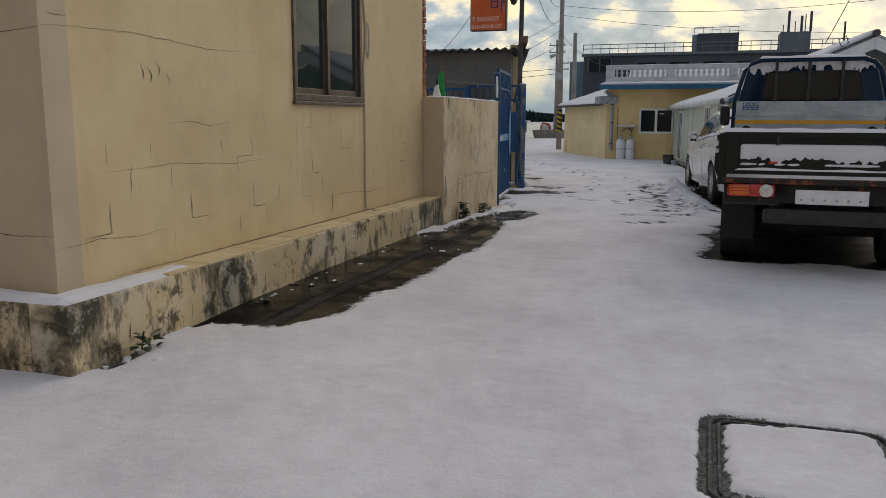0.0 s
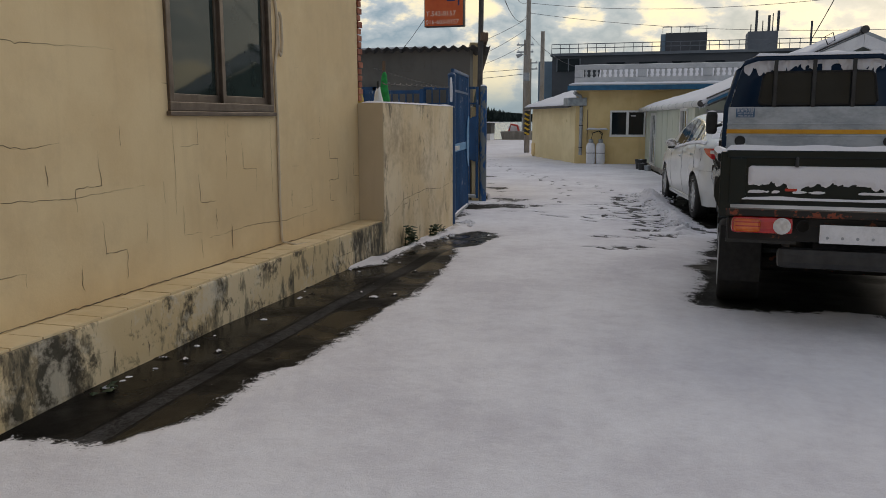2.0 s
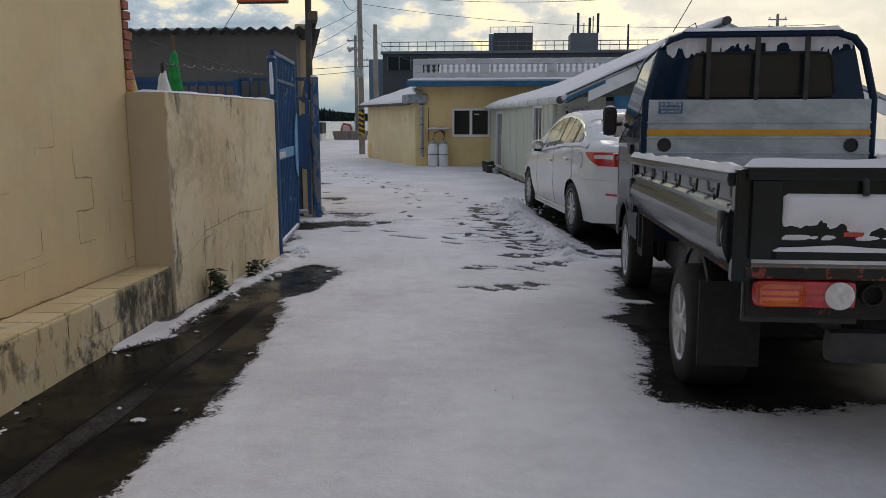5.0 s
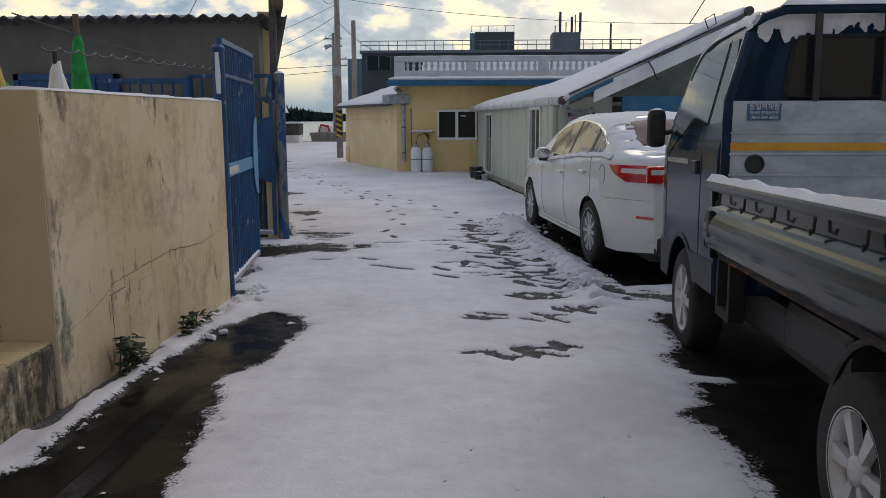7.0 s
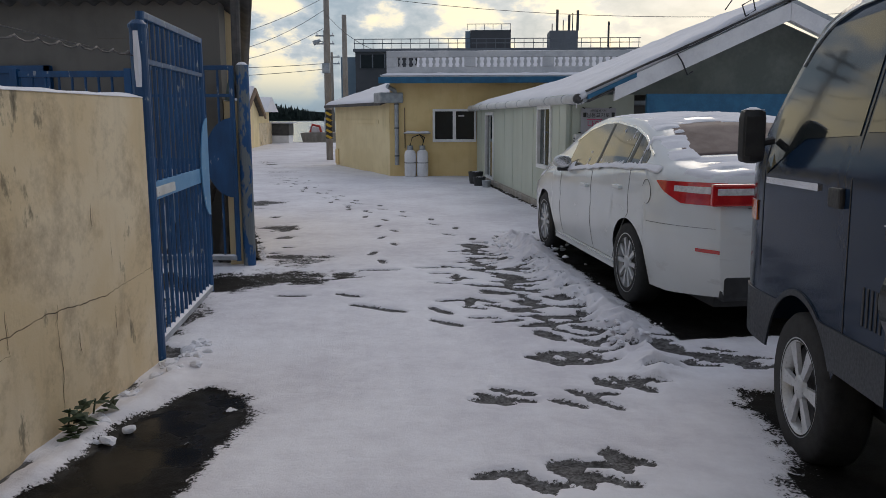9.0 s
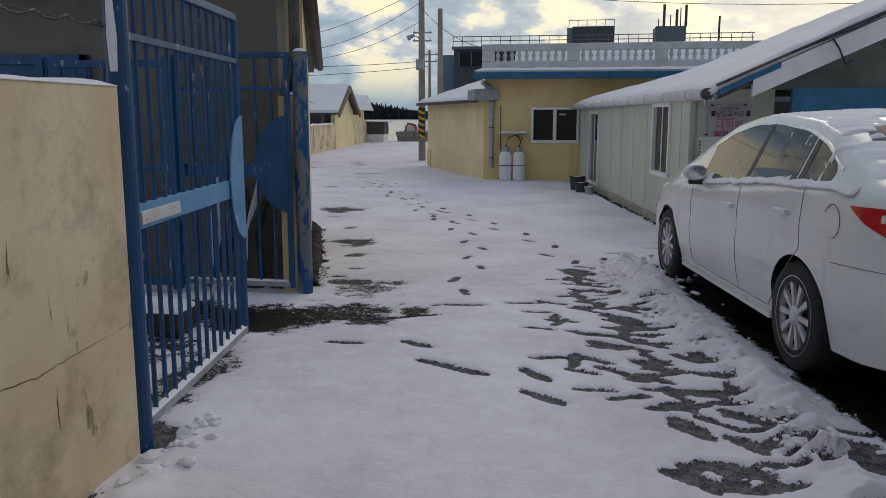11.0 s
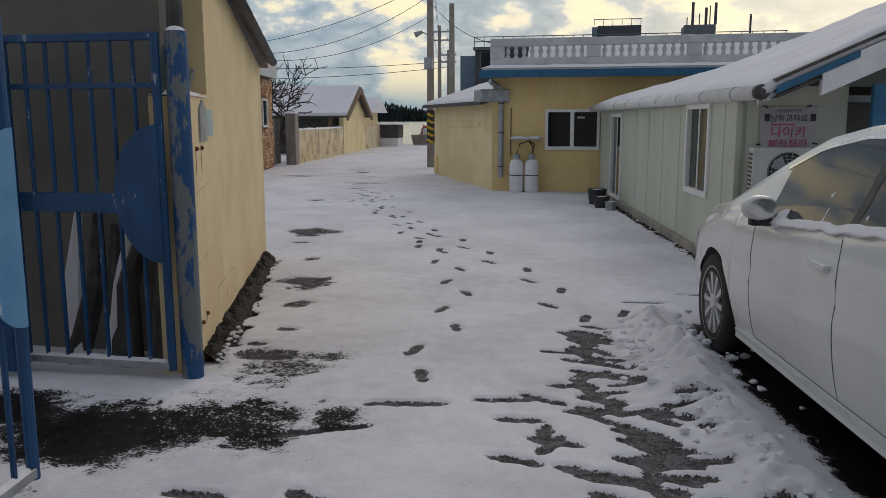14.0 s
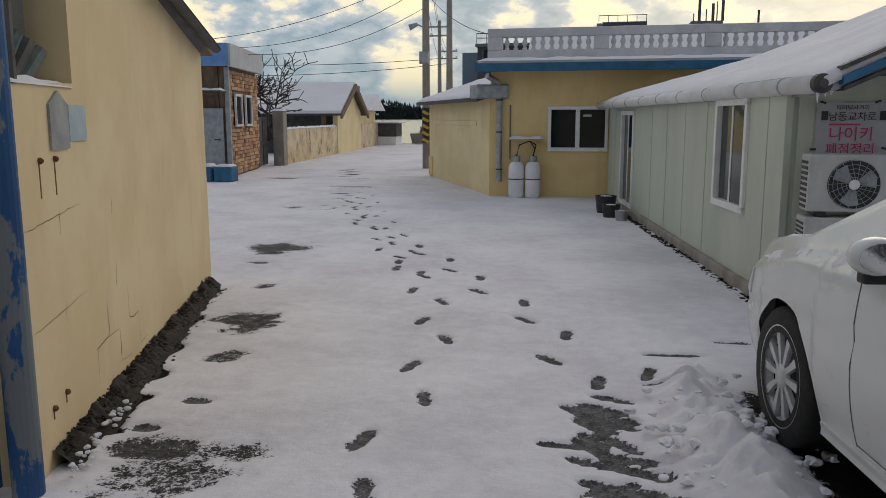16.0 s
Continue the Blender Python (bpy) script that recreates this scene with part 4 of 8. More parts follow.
# blue doors on the shed's front
for x0, x1, z1 in ((-6.9, -5.55, 2.02),):
    d = thing("door", pose((x0 + x1) / 2, 15.84, 0), "blue painted metal shed door", "door", "blue shed doors")
    put("leaf", boxed(x0, x1, 15.80, 15.845, 0.02, z1, 0.01), M_BLUE, d)
    for a, b, c, e in ((x0, x1, z1 - 0.08, z1), (x0, x1, 0.9, 0.98), (x0, x0 + 0.07, 0.02, z1), (x1 - 0.07, x1, 0.02, z1)):
        put("rail", boxed(a, b, 15.775, 15.80, c, e, 0.005), M_BLUE, d)

# ---- gate ----
post = thing("gate_post", pose(-3.13, 12.22, 0), "round blue steel gate post with snow on its side", "gate post", "gate posts")
put("pipe", tube(bmesh.new(), [(-3.12, 12.22, -0.05), (-3.12, 12.22, 2.02)], 0.05, 16), M_BLUE, post)
put("cap", lathe(bmesh.new(), [(0, 0.03), (0.03, 0.025), (0.056, 0.0), (0.056, -0.02)], 16, "Z", (-3.12, 12.22, 2.02)), M_BLUE, post)
put("snow_cover", tube(bmesh.new(), [(-3.115, 12.18, 1.66), (-3.112, 12.172, 1.8), (-3.117, 12.175, 1.98)], [0.018, 0.022, 0.015], 7), M_SNOW, post)
post = thing("gate_post", pose(-3.42, 15.41, 0), "peeling blue and grey steel pipe gate post", "gate post", "gate posts")
put("pipe", tube(bmesh.new(), [(-3.43, 15.40, -0.05), (-3.43, 15.40, 1.99)], 0.062, 18), M_BLUE_OLD, post)
put("snow_cover", lathe(bmesh.new(), [(0.0, 0.03), (0.035, 0.022), (0.058, 0.0)], 14, "Z", (-3.43, 15.40, 1.99)), M_SNOW, post)


def gate_leaf(m, width, height, bars, disc_at_end, label, disc_mat, face=-1):
    g = thing("gate_leaf", m, label, "gate", "blue barred gate")
    t = 0.022
    for a in (0.0, width):
        part("stile", tube(bmesh.new(), [(a, 0, 0.06), (a, 0, height)], t * 1.15, 10), M_BLUE, g)
    for z in (0.09, height - 0.02):
        part("rail", boxed(0, width, -t, t, z - t, z + t, 0.005), M_BLUE if z > 1 else M_STEEL, g)
    part("rail", boxed(0, width, -0.018, 0.018, height - 0.30, height - 0.27), M_BLUE, g)
    part("lock_rail", boxed(0.0, width * 0.96, -0.02, 0.02, 0.98, 1.09, 0.004), disc_mat, g)
    if disc_at_end:
        part("slide_bolt", boxed(0.02, width * 0.3, -0.035, 0.035, 1.0, 1.06, 0.006), worn("scraped_white_bar", (0.45, 0.45, 0.43), (0.6, 0.6, 0.58), (0.2, 0.12, 0.07), 0.6), g, "scraped pale slide bolt")
    for i in range(bars):
        x = width * (i + 1) / (bars + 1)
        part("bar", tube(bmesh.new(), [(x, 0, 0.09), (x, 0, height - 0.02)], 0.0125, 8), M_BLUE, g)
    bm = bmesh.new()
    r = 0.39
    s = -1 if disc_at_end else 1
    cx = width if disc_at_end else 0.0
    outline = [(cx + s * r * 0.72 * math.cos(a), 1.09 + r * math.sin(a)) for a in np.linspace(-math.pi / 2, math.pi / 2, 25)]
    prism(bm, outline, face * 0.034, face * 0.026, "Y")
    part("half_disc", bm, disc_mat, g, "half-round sheet metal plate")
    part("snow_cover", drift(0.02, width - 0.02, -0.022, 0.022, 0.112, 0.02, 7.0, 0.03, 0.01), M_SNOW, g)
    return g


gate_leaf(pose(-3.12, 12.26, 0, 0, 0, 97.5), 1.66, 2.10, 12, True, "open blue barred steel gate leaf with half disc", M_BLUE_PALE)
g2 = gate_leaf(pose(-3.52, 15.33, 0, 0, 0, 180), 0.95, 1.98, 6, False, "blue barred gate leaf with dark half disc", M_BLUE, 1)
g3 = thing("gate_leaf", pose(-4.5, 15.25, 0), "second blue barred gate leaf folded behind", "gate", "blue barred gate")
for i in range(9):
    put("bar", tube(bmesh.new(), [(-4.52 - 0.13 * i, 15.22, 0.1), (-4.52 - 0.13 * i, 15.22, 1.9)], 0.013, 8), M_BLUE, g3)
for z in (0.1, 1.05, 1.9):
    put("rail", boxed(-5.6, -4.48, 15.2, 15.24, z - 0.03, z + 0.03, 0.005), M_BLUE, g3)
for x in (-5.6, -4.48):
    put("stile", boxed(x - 0.035, x + 0.035, 15.18, 15.26, 0.04, 1.95, 0.006), M_BLUE, g3)

# nets and junk behind the gate
for k in range(7):
    rn = random.Random(k)
    bm = bmesh.new()
    x = -4.35 + 0.12 * k
    tube(bm, [(x + rn.uniform(-.1, .1), 15.55, 0.0), (x + rn.uniform(-.1, .1), 15.58, 0.5), (x + 0.1, 15.62, 0.85 + 0.3 * rn.random())], [0.07, 0.06, 0.02], 8)
    for v in bm.verts:
        v.co += 0.03 * noise.noise_vector(v.co * 9)
    ob = part("fishing_net", bm, M_DARK_STEEL if k % 3 else M_SNOW)
    tagged(ob, "grey bundled fishing net leaning on the shed", "net", "stacked nets")
for k, (x, y0, sx, sy, h) in enumerate(((-4.05, 14.1, 0.22, 0.16, 0.16), (-4.7, 13.6, 0.25, 0.2, 0.2), (-3.75, 12.9, 0.12, 0.14, 0.14))):
    cr = thing("crate", pose(x, y0, 0), "dark plastic crate topped with snow", "crate", "yard crates")
    put("body", boxed(x - sx, x + sx, y0 - sy, y0 + sy, 0.0, h, 0.02), M_BLACK if k != 2 else M_WEED, cr)
    put("snow_cover", drift(x - sx, x + sx, y0 - sy, y0 + sy, h, 0.06, k), M_SNOW, cr)

# twisted barbed wire above the boundary wall
strand = [(-3.14 - 0.012 * math.sin(i * 1.3), 9.6 + 0.04 * i, 1.80 + 0.05 * (i / 64) + 0.012 * math.cos(i * 1.3)) for i in range(65)]
bw = part("barbed_wire", tube(bmesh.new(), strand, 0.006, 5), M_DARK_STEEL)
tagged(bw, "rusty twisted wire strung above the wall", "wire")
tagged(wire("barbed_wire", (-3.14, 12.2, 1.84), (-3.2, 9.5, 1.95), 0.02, 0.004), "rusty twisted wire strung above the wall", "wire")

M_STRIPE_DULL = plain("dull_yellow_plastic", (0.40, 0.27, 0.04), (0.5, 0.35, 0.07), 6, 0.6)
# folded green parasol and sticks standing behind the wall
par = thing("parasol", pose(-3.62, 10.9, 0), "closed bright green parasol standing behind the wall", "parasol")
put("pole", tube(bmesh.new(), [(-3.62, 10.9, 0.0), (-3.60, 10.9, 2.12)], 0.02, 8), M_WOOD, par)
bm = lathe(bmesh.new(), [(0.015, 2.0), (0.028, 1.95), (0.052, 1.8), (0.068, 1.62), (0.045, 1.5)], 16, "Z", (-3.6, 10.9, 0))
for v in bm.verts:
    v.co += 0.018 * noise.noise_vector(v.co * 14)
put("canopy", bm, M_GREEN, par, "crumpled green cloth")
st = thing("broom", pose(-3.55, 10.1, 0), "stick broom with green bristles leaning behind the wall", "broom")
put("stick", tube(bmesh.new(), [(-3.50, 10.3, -0.02), (-3.56, 10.05, 1.5), (-3.68, 9.85, 1.80)], 0.014, 7), M_WOOD, st)
put("bristles", tube(bmesh.new(), [(-3.55, 10.08, 1.52), (-3.61, 9.97, 1.67), (-3.66, 9.88, 1.74)], [0.055, 0.045, 0.01], 9), M_GREEN, st)
for y0, lean in ((10.42, 0.0), (9.72, 0.05)):
    bt = thing("marker_float", pose(-3.5, y0, 0), "white float on a black marker pole behind the wall", "float", "fishing markers")
    put("pole", tube(bmesh.new(), [(-3.5, y0 + 0.08, -0.02), (-3.5 + lean, y0, 1.86)], 0.015, 7), M_BLACK, bt)
    bm = lathe(bmesh.new(), [(0.0, 1.5), (0.055, 1.52), (0.06, 1.62), (0.035, 1.74), (0.018, 1.80)], 14, "Z", (-3.5 + lean * 0.8, y0 + 0.01, 0))
    for v in bm.verts:
        v.co += 0.012 * noise.noise_vector(v.co * 12)
    put("float", bm, M_WHITE_PVC if lean == 0 else M_STRIPE_DULL, bt)

# ---- sign on its pole ----
pl = thing("utility_pole", pose(-3.55, 15.62, 0), "slender rusty steel pole beside the gate", "utility pole")
put("shaft", tube(bmesh.new(), [(-3.56, 15.6, 0), (-3.50, 15.6, 5.6)], [0.05, 0.042], 12), M_DARK_STEEL, pl)
put("arm", boxed(-4.1, -3.52, 15.57, 15.61, 3.66, 3.70), M_DARK_STEEL, pl)
put("lamp", lathe(bmesh.new(), [(0.0, 3.28), (0.05, 3.30), (0.09, 3.42), (0.03, 3.5), (0.0, 3.5)], 12, "Z", (-3.66, 15.5, 0.2)), M_BLACK, pl)
sg = thing("shop_sign", pose(-4.11, 15.32, 3.3), "orange shop sign box with pale telephone numbers", "sign")
put("box", boxed(-4.47, -3.765, 15.32, 15.46, 3.0, 3.95, 0.015), M_DARK_STEEL, sg)
put("face", boxed(-4.455, -3.78, 15.312, 15.322, 3.015, 3.935), M_ORANGE, sg)
lettering("digits", "T.542-8157", 0.115, pose(-0.325, -0.009, -0.12, 90), M_PRINT_PALE, sg)
lettering("digits", "016-603-8157", 0.105, pose(-0.33, -0.009, -0.255, 90), M_PRINT_PALE, sg)
lettering("letter", "바", 0.34, pose(0.02, -0.009, 0.07, 90), M_PRINT_NAVY, sg)

# ---- pale green prefab house ----
GH = pose(0.20, 19.10, 0, 0, 0, 8.6)          # y runs along the lane front, x into the house
gh = thing("house", pose(0.2, 19.1, 0), "pale green panel house with white windows and snowy roof", "house")
front = wall_with_holes(bmesh.new(), 0.25, 8.85, 0.08, 1.80, 0.0, 0.1, [(1.12, 2.02, 0.68, 1.64), (6.40, 7.42, 0.12, 1.56)], "X")
placed("wall", front, M_PANEL, gh, GH)
placed("wall", boxed(0.1, 0.98, 0.0, 0.1, 0.08, 1.80), M_PANEL, gh, pose(0.15, 19.33, 0, 0, 0, 0))
# dark render stands in for the shade deep in the porch
put("porch_wall", boxed(1.12, 6.4, 20.4, 20.5, -0.05, 1.9), M_GREY_WALL, gh, "grey porch wall with the porch's shade in its dark colour")
put("porch_side", boxed(1.07, 1.15, 19.43, 20.4, -0.05, 1.8), M_PANEL, gh)
placed("wall", boxed(0.1, 6.0, 8.75, 8.85, 0.08, 1.80), M_PANEL, gh, GH)
placed("footing", boxed(-0.05, 0.12, 0.22, 8.8, -0.05, 0.10, 0.02), M_CONCRETE, gh, GH, "rough concrete footing")
for yy in (0.62, 2.4, 3.3, 4.2, 5.1, 8.1):
    placed("panel_seam", boxed(-0.006, 0.0, yy, yy + 0.016, 0.1, 1.8), M_PANEL, gh, GH)
placed("corner_trim", boxed(-0.008, 0.05, 0.23, 0.31, 0.1, 1.8, 0.006), M_PANEL, gh, GH)
for a, b, c, d, sash in ((1.12, 2.02, 0.68, 1.64, 2), (6.40, 7.42, 0.12, 1.56, 2)):
    w = placed("window", boxed(0.06, 0.07, a, b, c, c + 0.02), M_WHITE_PVC, gh, GH, "white plastic sliding window")
    for p, q, r, s in ((a - 0.03, b + 0.03, c - 0.03, c + 0.035), (a - 0.03, b + 0.03, d - 0.035, d + 0.03), (a - 0.03, a + 0.035, c, d), (b - 0.035, b + 0.03, c, d)):
        bm = boxed(-0.03, 0.06, p, q, r, s, 0.006)
        bm.transform(GH)
        put("window_frame", bm, M_WHITE_PVC, w)
    h = (b - a) / 2
    for i in range(2):
        p0 = a + 0.03 + i * (h - 0.03)
        for p, q, r, s in ((p0, p0 + 0.035, c, d), (p0 + h - 0.035, p0 + h, c, d)):
            bm = boxed(0.0 + 0.02 * i, 0.025 + 0.02 * i, p, q, r + 0.03, s - 0.03, 0.004)
            bm.transform(GH)
            put("sash", bm, M_WHITE_PVC, w)
        bm = boxed(0.008 + 0.02 * i, 0.014 + 0.02 * i, p0 + 0.03, p0 + h - 0.03, c + 0.03, d - 0.03)
        bm.transform(GH)
        put("pane", bm, M_GLASS_GREEN, w)
# roof: low eave on the lane, ridge well inside
def roof_sheet(x0, z0, x1, z1, thick, y0, y1):
    return prism(bmesh.new(), [(x0, z0), (x1, z1), (x1, z1 + thick), (x0, z0 + thick)], y0, y1, "Y")


# in plan the sheet is long at the eave and short at the ridge; it flattens towards the eave
def roof_far(x):
    return float(np.interp(x, [-0.2, 0.3, 0.6, 1.6, 2.65, 3.0], [8.95, 5.2, 3.2, 2.3, 1.2, -0.1]))


def roof_height(x):
    return 1.77 + (x + 0.12) * 0.4397


def draped(lift, thick, x0, x1, near, seed):
    """A sheet over the roof's plan, thick upwards from lift, softly uneven."""
    bm = bmesh.new()
    rows = []
    for i in range(40):
        x = x0 + (x1 - x0) * i / 39
        far_end = roof_far(x)
        row = []
        for j in range(70):
            yy = near + (far_end - near) * j / 69
            rim = min(1.0, (i + 0.2) / 2.5, (j + 0.2) / 2.0, (69.2 - j) / 2.0)
            row.append(bm.verts.new((x + 0.16 * (1 - i / 39) * max(0.0, 1 - (yy + 0.4) / 9.2), yy, roof_height(x) + lift + thick * rim ** 0.5 * (1 + seed * (0.28 * noise.noise(Vector((x * 3, yy * 3, 1))) + 0.12 * noise.noise(Vector((x * 14, yy * 14, 2))))))))
        rows.append(row)
    for a, b in zip(rows, rows[1:]):
        for j in range(69):
            bm.faces.new((a[j], b[j], b[j + 1], a[j + 1]))
    ex = bmesh.ops.extrude_face_region(bm, geom=list(bm.faces))
    for v in (e for e in ex["geom"] if isinstance(e, bmesh.types.BMVert)):
        v.co.z -= thick + 0.004
    bmesh.ops.recalc_face_normals(bm, faces=bm.faces)
    return bm


placed("roof", draped(-0.07, 0.064, -0.12, 2.98, -0.35, 0.0), M_STEEL, gh, GH)
placed("snow_cover", draped(0.0, 0.07, -0.16, 2.96, -0.40, 1.0), M_SNOW, gh, GH, "thick smooth snow on the roof", True)
placed("roof", roof_sheet(2.985, 3.05, 6.2, 1.70, 0.07, -0.35, 0.45), M_STEEL, gh, GH)
placed("roof", boxed(0.35, 6.0, 0.45, 8.7, 1.66, 1.72), M_STEEL, gh, GH)
placed("ridge_cap", tube(bmesh.new(), [(2.97, -0.46, 3.12), (2.97, 0.4, 3.12)], 0.075, 12), M_DARK_STEEL, gh, GH, "dark steel ridge cap")
placed("barge_board", roof_sheet(0.50, 1.70, 2.97, 2.80, 0.24, -0.42, -0.36), M_WHITE, gh, GH, "white barge board")
placed("barge_board", roof_sheet(2.975, 2.80, 6.1, 1.44, 0.24, -0.42, -0.36), M_WHITE, gh, GH, "white barge board")
placed("verge_trim", roof_sheet(0.10, 1.815, 2.97, 3.075, 0.03, -0.435, -0.352), M_DARK_STEEL, gh, GH, "thin dark verge strip under the snow")
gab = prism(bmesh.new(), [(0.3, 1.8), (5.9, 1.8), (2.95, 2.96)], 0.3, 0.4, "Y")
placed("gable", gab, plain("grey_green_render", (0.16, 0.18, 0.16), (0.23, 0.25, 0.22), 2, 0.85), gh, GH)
placed("awning", roof_sheet(0.12, 1.72, 0.80, 2.02, 0.06, -0.43, -0.353), M_BLUE_TRIM, gh, GH, "weathered blue folded awning edge")
placed("awning", roof_sheet(0.14, 1.68, 0.72, 1.93, 0.03, -0.40, -0.10), M_DARK_STEEL, gh, GH)
for pts in (((1.35, -0.44, 2.34), (1.42, -0.47, 2.22), (1.5, -0.47, 2.05), (1.58, -0.45, 2.10)), ((0.9, -0.44, 2.18), (1.6, -0.46, 2.46), (2.3, -0.45, 2.80)), ((2.3, -0.45, 2.84), (2.22, -0.5, 2.98), (2.36, -0.52, 3.06), (2.42, -0.48, 2.92), (2.3, -0.46, 2.84))):
    placed("cable", tube(bmesh.new(), pts, 0.011, 6), M_CABLE, gh, GH, "loose black cable")
for k, (o, ln) in enumerate(((0.10, 0.08), (0.15, 0.04), (0.19, 0.03))):
    placed("icicle", tube(bmesh.new(), [(-0.12 + o, -0.36, 1.68), (-0.12 + o, -0.36, 1.68 - ln)], [0.012, 0.002], 6), M_SNOW, gh, GH)
M_GUTTER = plain("white_gutter_pipe", (0.62, 0.62, 0.61), (0.72, 0.72, 0.71), 5, 0.5)
gut = tube(bmesh.new(), [(0.0, -0.38, 1.73), (-0.17, 8.9, 1.70)], 0.065, 14)
placed("gutter", gut, M_GUTTER, gh, GH, "white round gutter under the snow", True)
for k in range(9):
    placed("gutter_joint", tube(bmesh.new(), [(-0.012 - 0.0183 * k, 0.25 + k, 1.73 - 0.0035 * k), (-0.012 - 0.0183 * k, 0.28 + k, 1.73 - 0.0035 * k)], 0.069, 14), M_STEEL, gh, GH)
placed("gutter_cap", lathe(bmesh.new(), [(0.0, -0.40), (0.03, -0.405), (0.035, -0.395), (0.068, -0.39), (0.068, -0.33)], 16, "Y", (0.0, 0, 1.73)), M_DARK_STEEL, gh, GH)
placed("blue_sheet", boxed(1.0, 5.6, -0.30, -0.24, 1.36, 1.80, 0.01), M_BLUE_TRIM, gh, GH, "blue sheet hung under the eave")
placed("snow_cover", drift(1.0, 5.6, -0.45, -0.24, 1.33, 0.05, 9.0), M_SNOW, gh, GH)

# poster and two air conditioner units
po = thing("poster", pose(0.62, 19.315, 1.41), "white shop banner with black and magenta letters", "poster")
# white cloth greyed so that its colour carries the porch's shade
M_POSTER = plain("shade_dimmed_banner_cloth", (0.40, 0.40, 0.42), (0.47, 0.46, 0.49), 4, 0.7)
M_MAGENTA = plain("magenta_print", (0.50, 0.03, 0.12), (0.56, 0.04, 0.15), 4, 0.6, bump=0)
bm = bmesh.new()
for i in range(13):
    for j in range(11):
        x, z = -0.25 + 0.5 * i / 12, -0.20 + 0.40 * j / 10
        bm.verts.new((x, -0.004 - 0.004 * noise.noise(Vector((x * 9, z * 9, 3))), z))
bm.verts.ensure_lookup_table()
for i in range(12):
    for j in range(10):
        bm.faces.new([bm.verts[k] for k in (i * 11 + j, i * 11 + 11 + j, i * 11 + 12 + j, i * 11 + 1 + j)])
part("cloth", bm, M_POSTER, po, "", True)
lettering("letters", "터미널사거리", 0.042, pose(0.0, -0.012, 0.145, 90), M_BLACK, po, align="CENTER")
lettering("letters", "남동교차로", 0.073, pose(0.0, -0.012, 0.07, 90), M_BLACK, po, align="CENTER")
part("line", boxed(-0.16, 0.06, -0.013, -0.010, 0.030, 0.042), M_MAGENTA, po)
for x in (-0.215, 0.19):
    part("stamp", boxed(x, x + 0.045, -0.013, -0.010, 0.068, 0.135), M_BLACK, po)
lettering("letters", "나이키", 0.115, pose(0.0, -0.012, -0.075, 90), M_MAGENTA, po, align="CENTER")
lettering("letters", "폐점정리", 0.095, pose(0.0, -0.012, -0.180, 90), M_MAGENTA, po, align="CENTER")
for x, z, a in ((-0.21, 0.20, 20), (0.17, 0.205, -20), (-0.26, -0.15, 0), (0.24, -0.14, 10)):
    t = part("tape", boxed(-0.022, 0.022, -0.006, -0.002, -0.008, 0.008), M_BLACK, po)
    t.matrix_basis = pose(x, -0.008, z, 0, a, 0)


# ivory darkened below its own tone, for units standing in porch shade
M_UNIT = plain("shade_dimmed_ivory_enamel", (0.44, 0.44, 0.42), (0.52, 0.52, 0.50), 4, 0.5, bump=0.05)


def outdoor_unit(m, w, h, d, label):
    u = thing("air_conditioner", m, label, "air conditioner", "stacked outdoor units")
    part("casing", boxed(0, w, 0, d, 0.03, h, 0.015), M_UNIT, u)
    for x in (0.06, w - 0.14):
        part("foot", boxed(x, x + 0.08, 0.01, d - 0.01, 0.0, 0.031), M_BLACK, u)
    cx, cz, r = w * 0.46, h * 0.52, h * 0.40
    part("fan_recess", lathe(bmesh.new(), [(r, -0.002), (r * 0.98, -0.004), (0.0, -0.004)], 32, "Y", (cx, 0, cz)), M_BLACK, u)
    for k in range(3):
        bm = bmesh.new()
        a0 = k * math.tau / 3
        poly = [(cx + q * r * math.cos(a0 + b), cz + q * r * math.sin(a0 + b)) for q, b in ((0.2, 0.0), (0.85, -0.15), (0.9, 0.35), (0.85, 0.8), (0.2, 0.9))]
        prism(bm, poly, -0.009, -0.006, "Y")
        part("fan_blade", bm, M_STEEL, u)
    for k in range(5):
        bm = bmesh.new()
        q = r * (0.3 + 0.17 * k)
        tube(bm, [(cx + q * math.cos(a), -0.016, cz + q * math.sin(a)) for a in np.linspace(0, math.tau, 29)], 0.0022, 4, False)
        part("grille_ring", bm, M_STEEL, u)
    for k in range(18):
        a = k * math.tau / 18
        part("grille_spoke", tube(bmesh.new(), [(cx + 0.2 * r * math.cos(a), -0.016, cz + 0.2 * r * math.sin(a)), (cx + r * math.cos(a + 0.35), -0.014, cz + r * math.sin(a + 0.35))], 0.002, 4), M_STEEL, u)
    part("hub", lathe(bmesh.new(), [(0.0, -0.024), (r * 0.2, -0.022), (r * 0.21, -0.012)], 18, "Y", (cx, 0, cz)), M_WHITE, u)
    part("badge", prism(bmesh.new(), [(w - 0.1 + 0.055 * math.cos(a), h - 0.075 + 0.016 * math.sin(a)) for a in np.linspace(0, math.tau, 15)[:-1]], -0.003, 0.0, "Y"), M_PRINT_NAVY, u, "small blue oval badge")
    for k in range(9):
        z = h * 0.12 + k * h * 0.09
        part("louvre", boxed(-0.004, 0.0, 0.03, d - 0.03, z, z + h * 0.05), M_BLACK, u)
    return u


